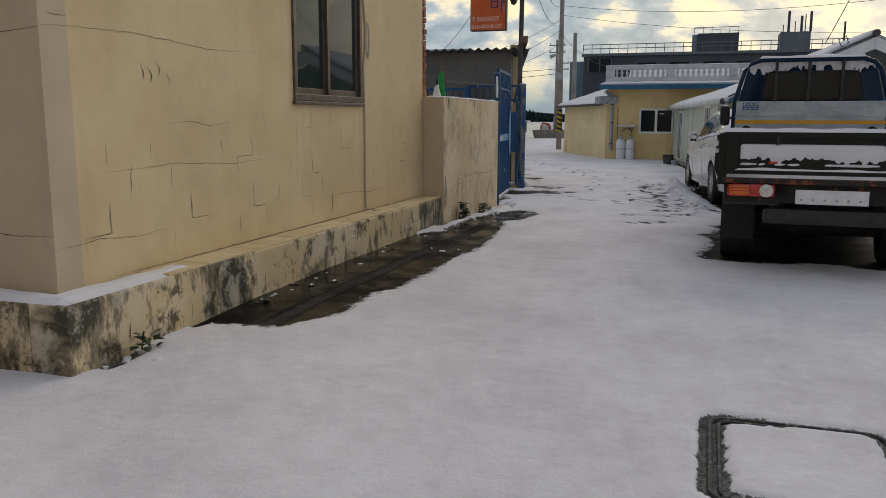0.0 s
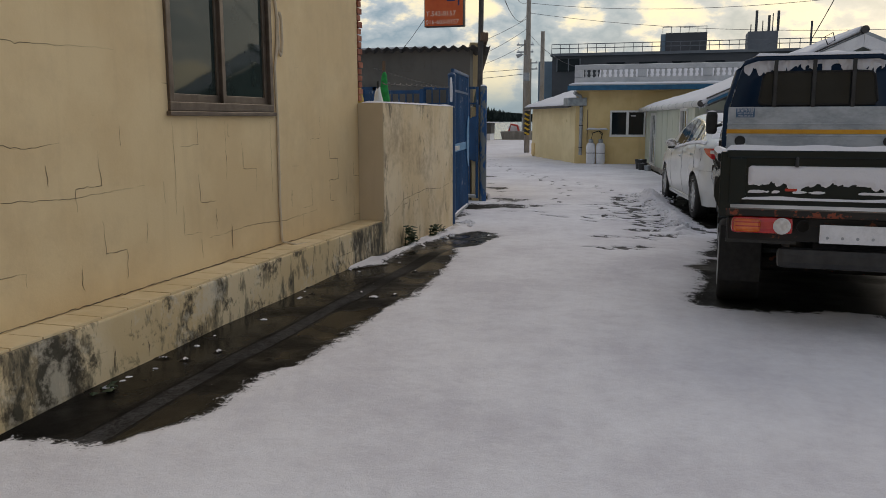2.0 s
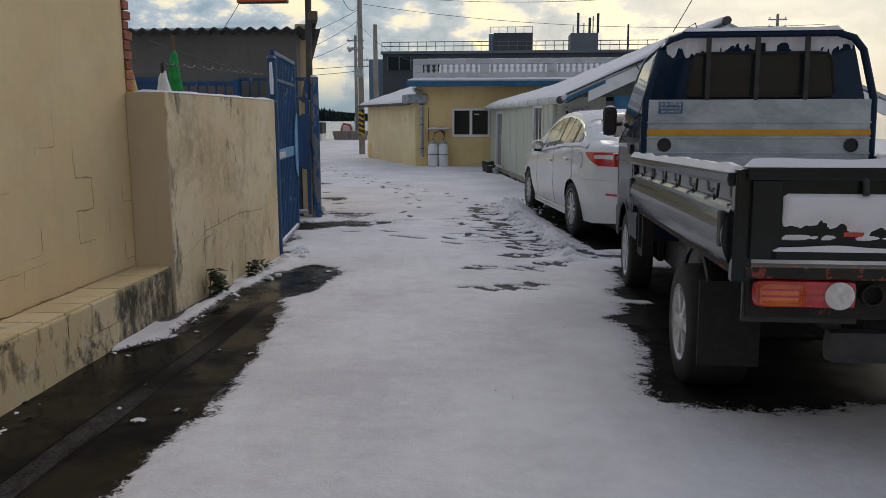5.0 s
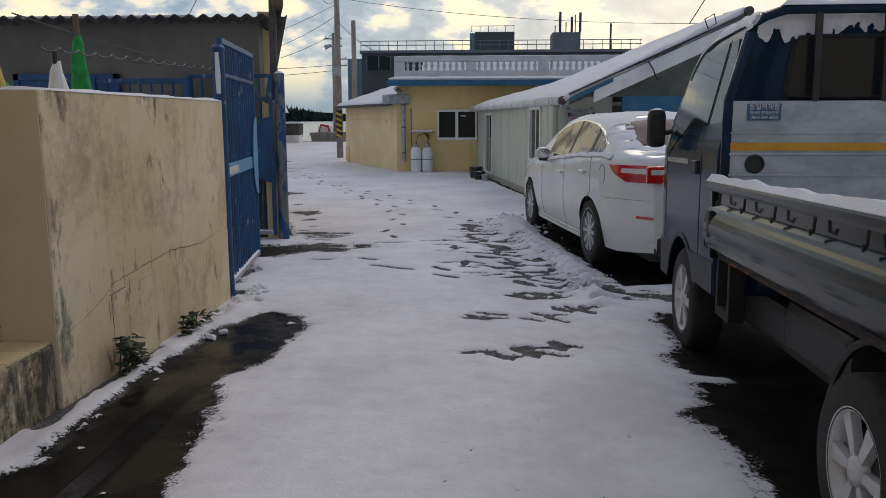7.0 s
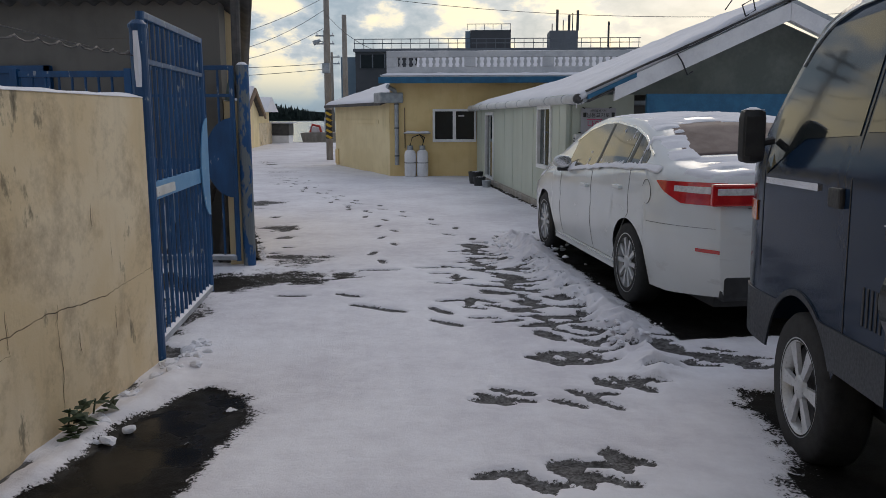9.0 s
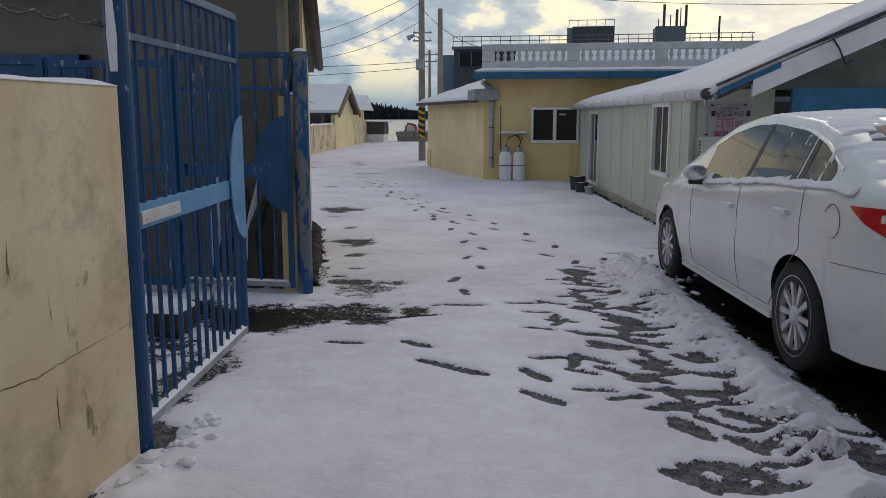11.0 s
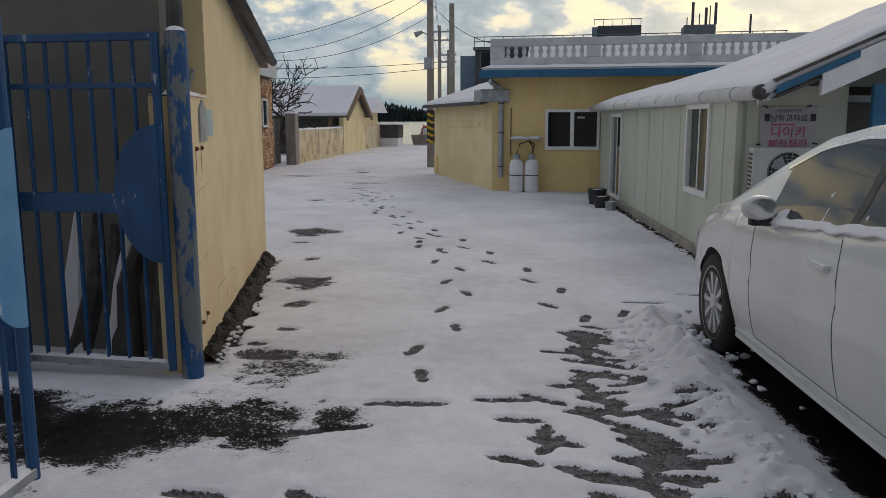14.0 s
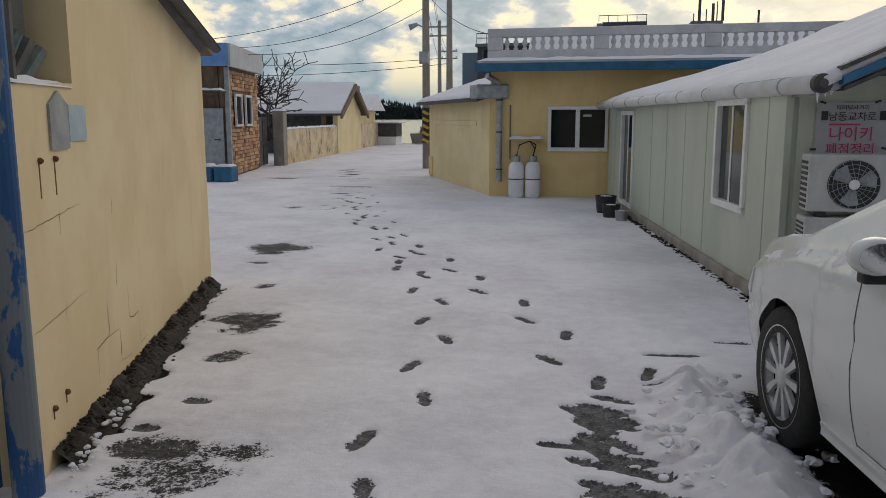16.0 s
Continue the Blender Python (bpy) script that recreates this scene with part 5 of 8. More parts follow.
outdoor_unit(pose(0.25, 18.90, 0.80), 0.66, 0.44, 0.24, "white outdoor unit with round fan on another unit")
outdoor_unit(pose(0.24, 18.88, 0.42), 0.70, 0.37, 0.27, "white outdoor unit with snow resting on a stand")
rk = thing("stand", pose(0.60, 19.0, 0), "steel stand under the outdoor units", "stand")
for x in (0.30, 0.85):
    for y0 in (18.9, 19.1):
        put("leg", boxed(x, x + 0.03, y0, y0 + 0.03, -0.02, 0.39), M_STEEL, rk)
    put("bearer", boxed(x, x + 0.03, 18.88, 19.16, 0.39, 0.42), M_STEEL, rk)

# buckets by the green house
for x, y0, r, h in ((-1.15, 25.75, 0.17, 0.27), (-1.07, 25.1, 0.14, 0.20), (-0.92, 24.75, 0.10, 0.15)):
    b = thing("bucket", pose(x, y0, 0), "dark plastic planter pot with snow in it" if h > 0.16 else "small grey bucket on the snow", "bucket", "pots by the wall")
    put("body", lathe(bmesh.new(), [(0.0, 0.0), (r * 0.8, 0.0), (r, h), (r * 0.92, h), (r * 0.85, h - 0.05), (0, h - 0.05)], 18, "Z", (x, y0, -0.005)), M_BLACK if h > 0.16 else M_STEEL, b)
    put("snow_cover", lathe(bmesh.new(), [(r * 0.85, h - 0.045), (r * 0.5, h - 0.01), (0.0, h)], 18, "Z", (x, y0, 0)), M_SNOW, b)

# ---- ochre building with white balustrade ----
yb = thing("house", pose(-3.34, 28.1, 0), "ochre plastered building with blue fascia and white balustrade", "house")
put("wall", wall_with_holes(bmesh.new(), -3.34, 6.0, -0.05, 2.35, 28.1, 28.3, [(-2.22, -1.17, 0.90, 1.66)], "Y"), M_YELLOW, yb)
put("side_wall", boxed(-3.34, -3.14, 28.302, 38.0, -0.05, 2.35), M_PALE, yb)
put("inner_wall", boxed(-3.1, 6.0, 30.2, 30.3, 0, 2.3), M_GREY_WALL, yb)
put("roof_slab", boxed(-3.50, 6.2, 27.55, 38.0, 2.42, 2.50, 0.01), M_WHITE, yb)
put("soffit", boxed(-3.45, 6.2, 27.62, 28.1, 2.36, 2.418), M_WOOD, yb)
put("fascia", boxed(-3.55, 6.2, 27.5, 27.56, 2.31, 2.46, 0.008), M_BLUE_TRIM, yb, "dark blue painted fascia")
put("snow_cover", drift(-3.52, 6.2, 27.52, 28.18, 2.50, 0.07, 8.0, 0.1), M_SNOW, yb)
# balustrade
M_BALUSTRADE = plain("weathered_white_concrete", (0.50, 0.50, 0.51), (0.62, 0.615, 0.62), 3, 0.75)
put("balustrade_base", boxed(-3.42, 6.2, 28.2, 28.36, 2.50, 2.74, 0.01), M_BALUSTRADE, yb, "white painted parapet base")
put("balustrade_rail", boxed(-3.42, 6.2, 28.2, 28.36, 2.98, 3.13, 0.012), M_BALUSTRADE, yb, "white painted top rail")
put("balustrade_snow", drift(-3.42, 6.2, 28.2, 28.36, 3.13, 0.015, 3.0, 0.08), M_SNOW, yb)
bal = finish("baluster", lathe(bmesh.new(), [(0.045, 0.0), (0.045, 0.03), (0.025, 0.06), (0.05, 0.12), (0.045, 0.16), (0.022, 0.20), (0.045, 0.24)], 10), M_BALUSTRADE, True)
x = -3.42
bay = 0
while x < 6.0:
    put("balustrade_pier", boxed(x, x + 0.28, 28.19, 28.37, 2.742, 2.978, 0.01), M_BALUSTRADE, yb)
    for k in range(10):
        b = new("baluster", bal)
        b.parent = yb
        b.matrix_parent_inverse = yb.matrix_basis.inverted()
        b.location = (x + 0.36 + 0.168 * k, 28.28, 2.74)
    x += 1.97
w = put("window", boxed(-2.22, -1.17, 28.2, 28.21, 0.9, 0.92), M_WHITE_PVC, yb, "white framed sliding window with dark glass")
for a, b, c, d in ((-2.25, -1.14, 0.86, 0.93), (-2.25, -1.14, 1.63, 1.69), (-2.25, -2.19, 0.93, 1.63), (-1.20, -1.14, 0.93, 1.63), (-1.74, -1.66, 0.93, 1.63)):
    put("window_frame", boxed(a, b, 28.06, 28.16, c, d, 0.006), M_WHITE_PVC, w)
for a, b in ((-2.19, -1.74), (-1.66, -1.20)):
    put("pane", boxed(a, b, 28.12, 28.126, 0.93, 1.63), M_GLASS_DARK, w)
put("vent", boxed(-1.60, -1.45, 28.10, 28.108, 1.50, 1.54), M_STEEL, yb)
put("rear_roof", prism(bmesh.new(), [(28.5, 2.54), (29.5, 2.54), (29.5, 3.11)], -2.72, 6.2, "X"), M_SNOW, yb, "snow-covered slope behind the balustrade")
# low lean-to on its left
AN = pose(-3.36, 28.12, 0, 0, 0, 24.5)
an = thing("annex", pose(-3.4, 28.2, 0), "pale yellow low annex with snowy tin roof", "house")
placed("wall", boxed(0.0, 0.2, 0.0, 5.4, -0.05, 1.86), M_PALE, an, AN)
placed("wall", boxed(0.2, 2.0, 5.2, 5.4, -0.05, 1.86), M_PALE, an, AN)
placed("moulding", boxed(-0.02, 0.0, 0.9, 4.6, 1.32, 1.42, 0.006), M_PALE, an, AN)
placed("hatch", boxed(-0.04, 0.0, 5.0, 5.35, 0.05, 0.5, 0.006), M_YELLOW, an, AN)
sl = prism(bmesh.new(), [(-0.28, 1.78), (2.4, 2.66), (2.4, 2.74), (-0.28, 1.86)], -0.1, 5.7, "Y")
placed("roof", sl, M_DARK_STEEL, an, AN, "dark tin roof edge")
bm = drift(-0.27, 2.4, 0.1, 5.7, 0.0, 0.06, 5.0, 0.12)
for v in bm.verts:
    v.co.z += 1.865 + (v.co.x + 0.28) * 0.3284
placed("snow_cover", bm, M_SNOW, an, AN, "", True)
placed("ridge", prism(bmesh.new(), [(1.2, 2.25), (1.9, 2.25), (1.55, 2.72)], 2.6, 2.8, "Y"), M_DARK_STEEL, an, AN)
placed("flashing", boxed(-0.32, 0.3, -0.25, 0.3, 1.84, 2.10, 0.03), M_STEEL, an, AN, "bent metal flashing")
dp = thing("downpipe", pose(-3.2, 28.0, 0), "grey downpipe bracketed to the corner", "downpipe")
put("pipe", tube(bmesh.new(), [(-3.36, 27.75, 2.25), (-3.2, 27.95, 2.15), (-3.16, 28.02, 2.0), (-3.16, 28.02, 0.28)], 0.055, 12), M_STEEL, dp)
for z in (0.5, 1.2, 1.8):
    put("bracket", tube(bmesh.new(), [(-3.16, 28.02, z), (-3.16, 28.02, z + 0.03)], 0.062, 12), M_DARK_STEEL, dp)
put("conduit", tube(bmesh.new(), [(-2.96, 28.08, 1.72), (-2.96, 28.08, 0.7)], 0.012, 6), M_WOOD, dp)
# gas cylinders under a little shelf
for x in (-2.81, -2.50):
    c = thing("gas_cylinder", pose(x, 27.85, 0), "white gas cylinder standing in snow by the wall", "gas cylinder", "gas cylinders")
    put("tank", lathe(bmesh.new(), [(0.0, -0.01), (0.12, -0.01), (0.14, 0.03), (0.145, 0.06), (0.145, 0.56), (0.12, 0.64), (0.06, 0.68), (0.0, 0.69)], 22, "Z", (x, 27.85, 0)), M_WHITE, c, "", True)
    put("collar", lathe(bmesh.new(), [(0.075, 0.66), (0.075, 0.78), (0.068, 0.78), (0.068, 0.66)], 16, "Z", (x, 27.85, 0)), M_STEEL, c)
    put("valve", tube(bmesh.new(), [(x, 27.85, 0.68), (x, 27.85, 0.8)], 0.02, 8), M_DARK_STEEL, c)
    put("hose", tube(bmesh.new(), [(x, 27.85, 0.77), (x + 0.05, 27.9, 0.98), (-2.58, 28.03, 1.05), (-2.48, 28.05, 0.9)], 0.012, 6), M_RUBBER, c)
    put("band", lathe(bmesh.new(), [(0.147, 0.34), (0.149, 0.35), (0.147, 0.36)], 22, "Z", (x, 27.85, 0)), M_DARK_STEEL, c)
sh = thing("shelf", pose(-2.6, 28.0, 1.1), "small snow-topped canopy over the gas cylinders", "canopy")
put("board", boxed(-2.96, -2.30, 27.7, 28.09, 1.08, 1.10), M_STEEL, sh)
put("snow_cover", drift(-2.96, -2.30, 27.7, 28.09, 1.10, 0.05, 1.5), M_SNOW, sh)

# ---- utility poles and cables ----
def pole(x, y, h, r, label, stripes=False, lamp=False, arms=2):
    p = thing("utility_pole", pose(x, y, 0), label, "utility pole", "utility poles")
    part("shaft", tube(bmesh.new(), [(0, 0, -0.05), (0, 0, h)], [r, r * 0.72], 14), M_CONCRETE, p, "", True)
    if stripes:
        M_YELLOWPAINT = plain("yellow_black_warning_paint", (0.5, 0.33, 0.02), (0.6, 0.4, 0.04), 6, 0.6)
        part("sleeve", tube(bmesh.new(), [(0, 0, 0.75), (0, 0, 1.75)], r * 1.02, 14), M_BLACK, p)
        for k in range(5):
            z = 0.78 + 0.20 * k
            part("stripe", tube(bmesh.new(), [(-0.02, -0.02, z), (0.02, -0.02, z + 0.07)], r * 1.03, 14), M_YELLOWPAINT, p)
    for k in range(arms):
        z = h - 0.4 - 0.5 * k
        part("crossarm", boxed(-0.6, 0.6, -0.05, 0.05, z, z + 0.09, 0.01), M_STEEL, p)
        for q in (-0.5, 0.0, 0.5):
            part("insulator", lathe(bmesh.new(), [(0.0, 0.0), (0.05, 0.0), (0.03, 0.06), (0.05, 0.09), (0.0, 0.15)], 8, "Z", (q, 0, z + 0.09)), M_WHITE, p)
    if lamp:
        part("lamp_arm", tube(bmesh.new(), [(0, 0, 4.0), (-0.25, -0.1, 4.12)], 0.02, 7), M_STEEL, p)
        part("lamp", tube(bmesh.new(), [(-0.22, -0.1, 4.12), (-0.45, -0.16, 4.02)], [0.05, 0.09], 10), M_STEEL, p)
        part("junction_box", boxed(-0.16, 0.1, -0.2, -0.08, 3.0, 3.35, 0.02), M_STEEL, p)
    return p


pole(-6.34, 36.0, 7.8, 0.12, "tall concrete utility pole with striped warning sleeve", True, True)
pole(-10.85, 60.0, 7.0, 0.13, "grey concrete utility pole by the shore")
pole(-12.2, 70.0, 6.4, 0.12, "grey concrete utility pole by the shore")
pole(-6.15, 38.6, 5.3, 0.12, "shorter grey pole beside the utility pole", arms=0)
pole(17.2, 60.0, 8.1, 0.12, "far power pole rising behind the roofs")
P = (-6.34, 36.0)
for z0, b, s in ((7.4, (16, 14, 9.5), 0.5), (7.0, (14, 10, 8.3), 0.6), (6.2, (6.5, 29, 5.2), 0.4), (5.8, (9, 30, 4.2), 0.4), (7.4, (-30, 20, 9.0), 0.9), (7.0, (-28, 16, 8.2), 0.8), (5.6, (-11.3, 31.5, 3.35), 0.35), (5.2, (-11.3, 31.5, 3.25), 0.6),
                 (4.6, (-11.2, 33.0, 3.2), 0.5), (6.8, (-3.5, 15.6, 5.3), 0.5), (6.3, (-3.5, 15.6, 5.1), 0.7), (5.9, (-3.5, 15.6, 4.6), 0.9), (7.3, (-10.85, 60, 6.6), 0.4), (6.9, (-10.85, 60, 6.1), 0.4), (5.0, (-3.0, 28.3, 3.0), 0.3), (5.0, (-10.85, 60, 5.0), 0.5)):
    wire("overhead_cable", (P[0], P[1], z0), b, s, 0.008)
for z0, z1, s in ((6.6, 6.0, 0.3), (6.1, 5.5, 0.3)):
    wire("overhead_cable", (-10.85, 60, z0), (-12.2, 70, z1), s, 0.008)
wire("overhead_cable", (-3.5, 15.6, 4.9), (-11.3, 31.4, 3.4), 0.5, 0.008)
wire("overhead_cable", (-3.5, 15.6, 4.7), (-12.0, 17.0, 4.3), 0.3, 0.008)
wire("overhead_cable", (-12.2, 70, 5.6), (-40, 60, 6.0), 0.8, 0.02)
wire("overhead_cable", (-12.2, 70, 5.2), (-40, 62, 5.0), 0.8, 0.02)
wire("overhead_cable", (2.2, 18.8, 2.9), (3.0, 15.5, 5.5), 0.1, 0.008)

# ---- far grey building with roof rails and towers ----
fb = thing("apartment_building", pose(-6, 95, 0), "far grey flat-roofed building with railed roof and stair tower", "building")
put("wall", boxed(-14.1, 16, 95, 110, -0.05, 8.4), M_FAR_DARK, fb)
put("wall", boxed(-16.0, -14.15, 97, 110, -0.05, 8.0), M_FAR_BLUE, fb)
put("roof", boxed(-14.3, 16.2, 94.8, 110, 8.4, 8.7), M_FAR_GREY, fb)
wn = put("window", boxed(-13.6, -10.9, 94.9, 95, 6.7, 8.1), M_GLASS_DARK, fb, "dark far window")
for x in (-13.6, -12.3, -11.0):
    put("window_frame", boxed(x, x + 0.12, 94.84, 94.9, 6.7, 8.1), M_FAR_GREY, wn)
for k in range(4):
    put("window", boxed(-8 + 3.5 * k, -6 + 3.5 * k, 94.9, 95, 6.4, 7.6), M_GLASS_DARK, fb)
for k in range(31):
    put("rail_post", boxed(-14.2 + k, -14.14 + k, 94.9, 94.96, 8.7, 9.7), M_FAR_GREY, fb)
for z in (9.2, 9.65):
    put("rail", boxed(-14.2, 16, 94.9, 94.97, z, z + 0.08), M_FAR_GREY, fb)
put("stair_tower", boxed(-1.9, 2.8, 104, 110, 8.7, 11.5), M_FAR_DARK, fb)
put("stair_tower_side", boxed(-2.5, -1.92, 104.2, 110, 8.7, 11.4), M_FAR_BLUE, fb)
for k in range(6):
    put("rail_post", boxed(-2.3 + k, -2.24 + k, 104, 104.05, 11.5, 12.2), M_FAR_GREY, fb)
put("rail", boxed(-2.3, 2.8, 104, 104.06, 12.15, 12.22), M_FAR_GREY, fb)
put("water_tower", boxed(7.5, 10.8, 106, 110, 8.7, 11.6), M_FAR_GREY, fb)
for k, (x, h) in enumerate(((7.7, 12.4), (8.2, 14.0), (9.0, 12.8), (9.6, 13.4), (10.1, 13.6), (10.6, 13.9))):
    put("antenna", boxed(x, x + (0.28 if k % 2 else 0.1), 106, 106.2, 11.6, h), M_FAR_DARK, fb)
put("mast", boxed(14.3, 14.5, 106, 106.2, 8.7, 12.6), M_FAR_DARK, fb)

# ---- far left: brick house, gate, low wall, hut ----
BH = pose(-10.42, 31.6, 0, 0, 0, 13.0)
bh = thing("house", pose(-10.4, 31.6, 0), "small brick house with light blue roof fascia and grey door", "house")
placed("wall", boxed(-0.2, 0.0, 0.0, 3.6, -0.05, 2.75), M_WOOD, bh, BH)
placed("front_wall", boxed(-4.0, -0.22, 0.0, 0.2, -0.05, 2.75), M_WOOD, bh, BH, "brown panelled front wall")
for k in range(14):
    placed("plank", boxed(-3.9, -0.3, -0.02, 0.0, 0.15 + 0.185 * k, 0.32 + 0.185 * k), M_WOOD, bh, BH)
placed("fascia", boxed(-4.2, 0.14, -0.45, -0.38, 2.72, 3.27, 0.01), M_SKYBLUE, bh, BH, "light blue fascia board")
placed("fascia", boxed(0.10, 0.2, -0.379, 3.7, 2.72, 3.27, 0.01), plain("grey_fascia", (0.42, 0.44, 0.47), (0.5, 0.52, 0.55), 2, 0.6), bh, BH, "pale grey side fascia")
placed("roof", boxed(-4.2, 0.10, -0.38, 3.7, 2.76, 2.9), M_WHITE, bh, BH)
placed("corner_post", boxed(-0.05, 0.06, -0.06, 0.05, 0, 2.72), M_STEEL, bh, BH)
dr = placed("door", boxed(-1.02, -0.1, -0.12, -0.07, 0.1, 1.72, 0.01), M_STEEL, bh, BH, "plain grey metal door")
bm = tube(bmesh.new(), [(-0.2, -0.14, 0.95), (-0.2, -0.2, 0.95), (-0.32, -0.2, 0.95)], 0.018, 6)
bm.transform(BH)
put("handle", bm, M_DARK_STEEL, dr)
for yy in (0.55, 1.75):
    w = placed("window", boxed(0.06, 0.07, yy, yy + 0.7, 1.3, 2.05), M_GLASS_DARK, bh, BH, "small white framed window")
    for a, b, c, d in ((yy - 0.04, yy + 0.74, 1.26, 1.32), (yy - 0.04, yy + 0.74, 2.03, 2.09), (yy - 0.04, yy + 0.02, 1.3, 2.05), (yy + 0.68, yy + 0.74, 1.3, 2.05)):
        bm = boxed(0.05, 0.10, a, b, c, d)
        bm.transform(BH)
        put("window_frame", bm, M_WHITE_PVC, w)
placed("canopy", boxed(-0.9, 0.0, -0.7, -0.1, 2.1, 2.14), M_DARK_STEEL, bh, BH)
placed("snow_cover", drift(-0.9, 0.0, -0.7, -0.1, 2.14, 0.06), M_SNOW, bh, BH)
tubs = []
for k in range(2):
    x = -10.45 + 0.50 * k
    tb = thing("tub", pose(x, 30.4, 0), "blue plastic tub topped with snow", "tub", "blue tubs")
    part("body", boxed(-0.22, 0.22, -0.2, 0.2, -0.01, 0.36, 0.04), M_BLUE_TRIM, tb)
    part("snow_cover", drift(-0.2, 0.2, -0.18, 0.18, 0.36, 0.07, k), M_SNOW, tb)
gt = thing("gate_leaf", pose(-11.3, 35.6, 0), "dark brown solid yard gate", "gate")
placed("leaf", boxed(-0.04, 0.02, 3.65, 5.0, 0.05, 1.5, 0.01), M_ROOF_DARK, gt, BH)
placed("bar", boxed(0.02, 0.04, 3.65, 5.0, 0.7, 0.76), M_DARK_STEEL, gt, BH)
placed("bar", boxed(0.02, 0.04, 4.22, 4.28, 0.1, 1.5), M_DARK_STEEL, gt, BH)
gp = thing("gate_pillar", pose(-11.2, 36.6, 0), "grey concrete gate pillar capped with snow", "pillar")
placed("shaft", boxed(-0.22, 0.12, -0.45, -0.03, -0.05, 1.68, 0.02), M_CONCRETE, gp, pose(-11.15, 36.9, 0, 0, 0, 6.0))
placed("snow_cover", drift(-0.24, 0.14, -0.47, -0.01, 1.68, 0.07), M_SNOW, gp, pose(-11.15, 36.9, 0, 0, 0, 6.0))
LW = pose(-11.15, 36.9, 0, 0, 0, 6.0)
lw = thing("boundary_wall", pose(-11.2, 37, 0), "low stained yellow boundary wall with snowy coping", "wall")
placed("body", boxed(-0.2, 0.0, 0.0, 7.6, -0.05, 1.12, 0.01), M_FENCE, lw, LW)
placed("snow_cover", drift(-0.22, 0.02, 0.0, 7.6, 1.12, 0.07, 4.0, 0.1), M_SNOW, lw, LW)
hut = thing("house", pose(-12, 44.8, 0), "old yellow cottage with snow-covered pitched roof", "house")
placed("gable", prism(bmesh.new(), [(7.7, -0.05), (12.6, -0.05), (12.6, 1.7), (10.2, 2.75), (7.7, 1.7)], -0.2, 0.0, "X"), M_PALE, hut, LW)
# closed dark sheet painted in place of the veranda's shaded opening
placed("wall", boxed(-7.0, -0.2, 7.9, 8.1, -0.05, 1.7), M_ROOF_DARK, hut, LW, "dark wall standing in for the open veranda's shade")
for y0, z0, y1, z1 in ((7.3, 1.55, 10.2, 2.80), (10.2, 2.80, 13.1, 1.55)):
    placed("roof", prism(bmesh.new(), [(y0, z0), (y1, z1), (y1, z1 + 0.08), (y0, z0 + 0.08)], -7.2, 0.3, "X"), M_DARK_STEEL, hut, LW)
    placed("snow_cover", prism(bmesh.new(), [(y0, z0 + 0.084), (y1, z1 + 0.084), (y1, z1 + 0.2), (y0, z0 + 0.2)], -7.2, 0.22, "X"), M_SNOW, hut, LW)
placed("verge_board", prism(bmesh.new(), [(7.2, 1.42), (10.2, 2.68), (13.1, 1.42), (13.1, 1.62), (10.2, 2.92), (7.2, 1.62)], 0.23, 0.32, "X"), M_WOOD, hut, LW)
placed("post", boxed(-0.6, -0.45, 7.4, 7.55, 0, 1.6), M_WOOD, hut, LW)
hut2 = thing("house", pose(-13.5, 52, 0), "distant low house with snowy roof", "house")
placed("wall", boxed(-5, -0.2, 13.6, 17.5, -0.05, 1.9), M_PALE, hut2, LW)
placed("boundary", boxed(-0.3, -0.1, 12.7, 17.9, -0.05, 1.2), M_FENCE, hut2, LW)
placed("roof", prism(bmesh.new(), [(13.2, 1.8), (15.5, 2.6), (17.9, 1.8)], -5.2, 0.3, "X"), M_SNOW, hut2, LW)
placed("chimney", boxed(-0.9, -0.2, 13.0, 13.5, 1.0, 2.95), M_FAR_GREY, hut2, LW)
bk = thing("kiosk", pose(-12.7, 55, 0), "dark shore kiosk with white base and snow on top", "kiosk")
put("body", boxed(-13.4, -12.1, 54.6, 55.8, 0.45, 1.15, 0.02), M_ROOF_DARK, bk)
put("base", boxed(-13.38, -12.12, 54.55, 55.7, -0.05, 0.45), M_WHITE, bk)
put("roof", boxed(-13.6, -11.9, 54.4, 56.0, 1.15, 1.22), M_SNOW, bk)
bo = thing("boat", pose(-11.2, 58, -0.9), "small moored work boat with red gear", "boat")
hull = prism(bmesh.new(), [(-11.9, -0.2), (-10.3, -0.2), (-10.1, 0.55), (-12.1, 0.55)], 57.6, 60.5, "Y")
put("hull", hull, M_CONCRETE, bo)
put("cabin", boxed(-11.6, -10.9, 58, 59.2, 0.55, 0.95, 0.05), M_WHITE, bo)
M_RED = plain("red_paint", (0.4, 0.03, 0.02), (0.5, 0.05, 0.03), 8, 0.5)
put("winch", tube(bmesh.new(), [(-11.5, 57.7, 0.6), (-11.35, 57.7, 1.05), (-10.9, 57.7, 0.95), (-10.8, 57.7, 0.6)], 0.08, 8), M_RED, bo, "red winch arm")
put("mast", tube(bmesh.new(), [(-10.7, 58.5, 0.5), (-10.7, 58.5, 1.5)], 0.04, 6), M_STEEL, bo)
jt = thing("jetty", pose(-9, 57, -1), "low concrete jetty edge", "jetty", kind="structure")
put("slab", boxed(-60, 60, 55.9, 56.6, -1.6, 0.02), M_CONCRETE, jt)


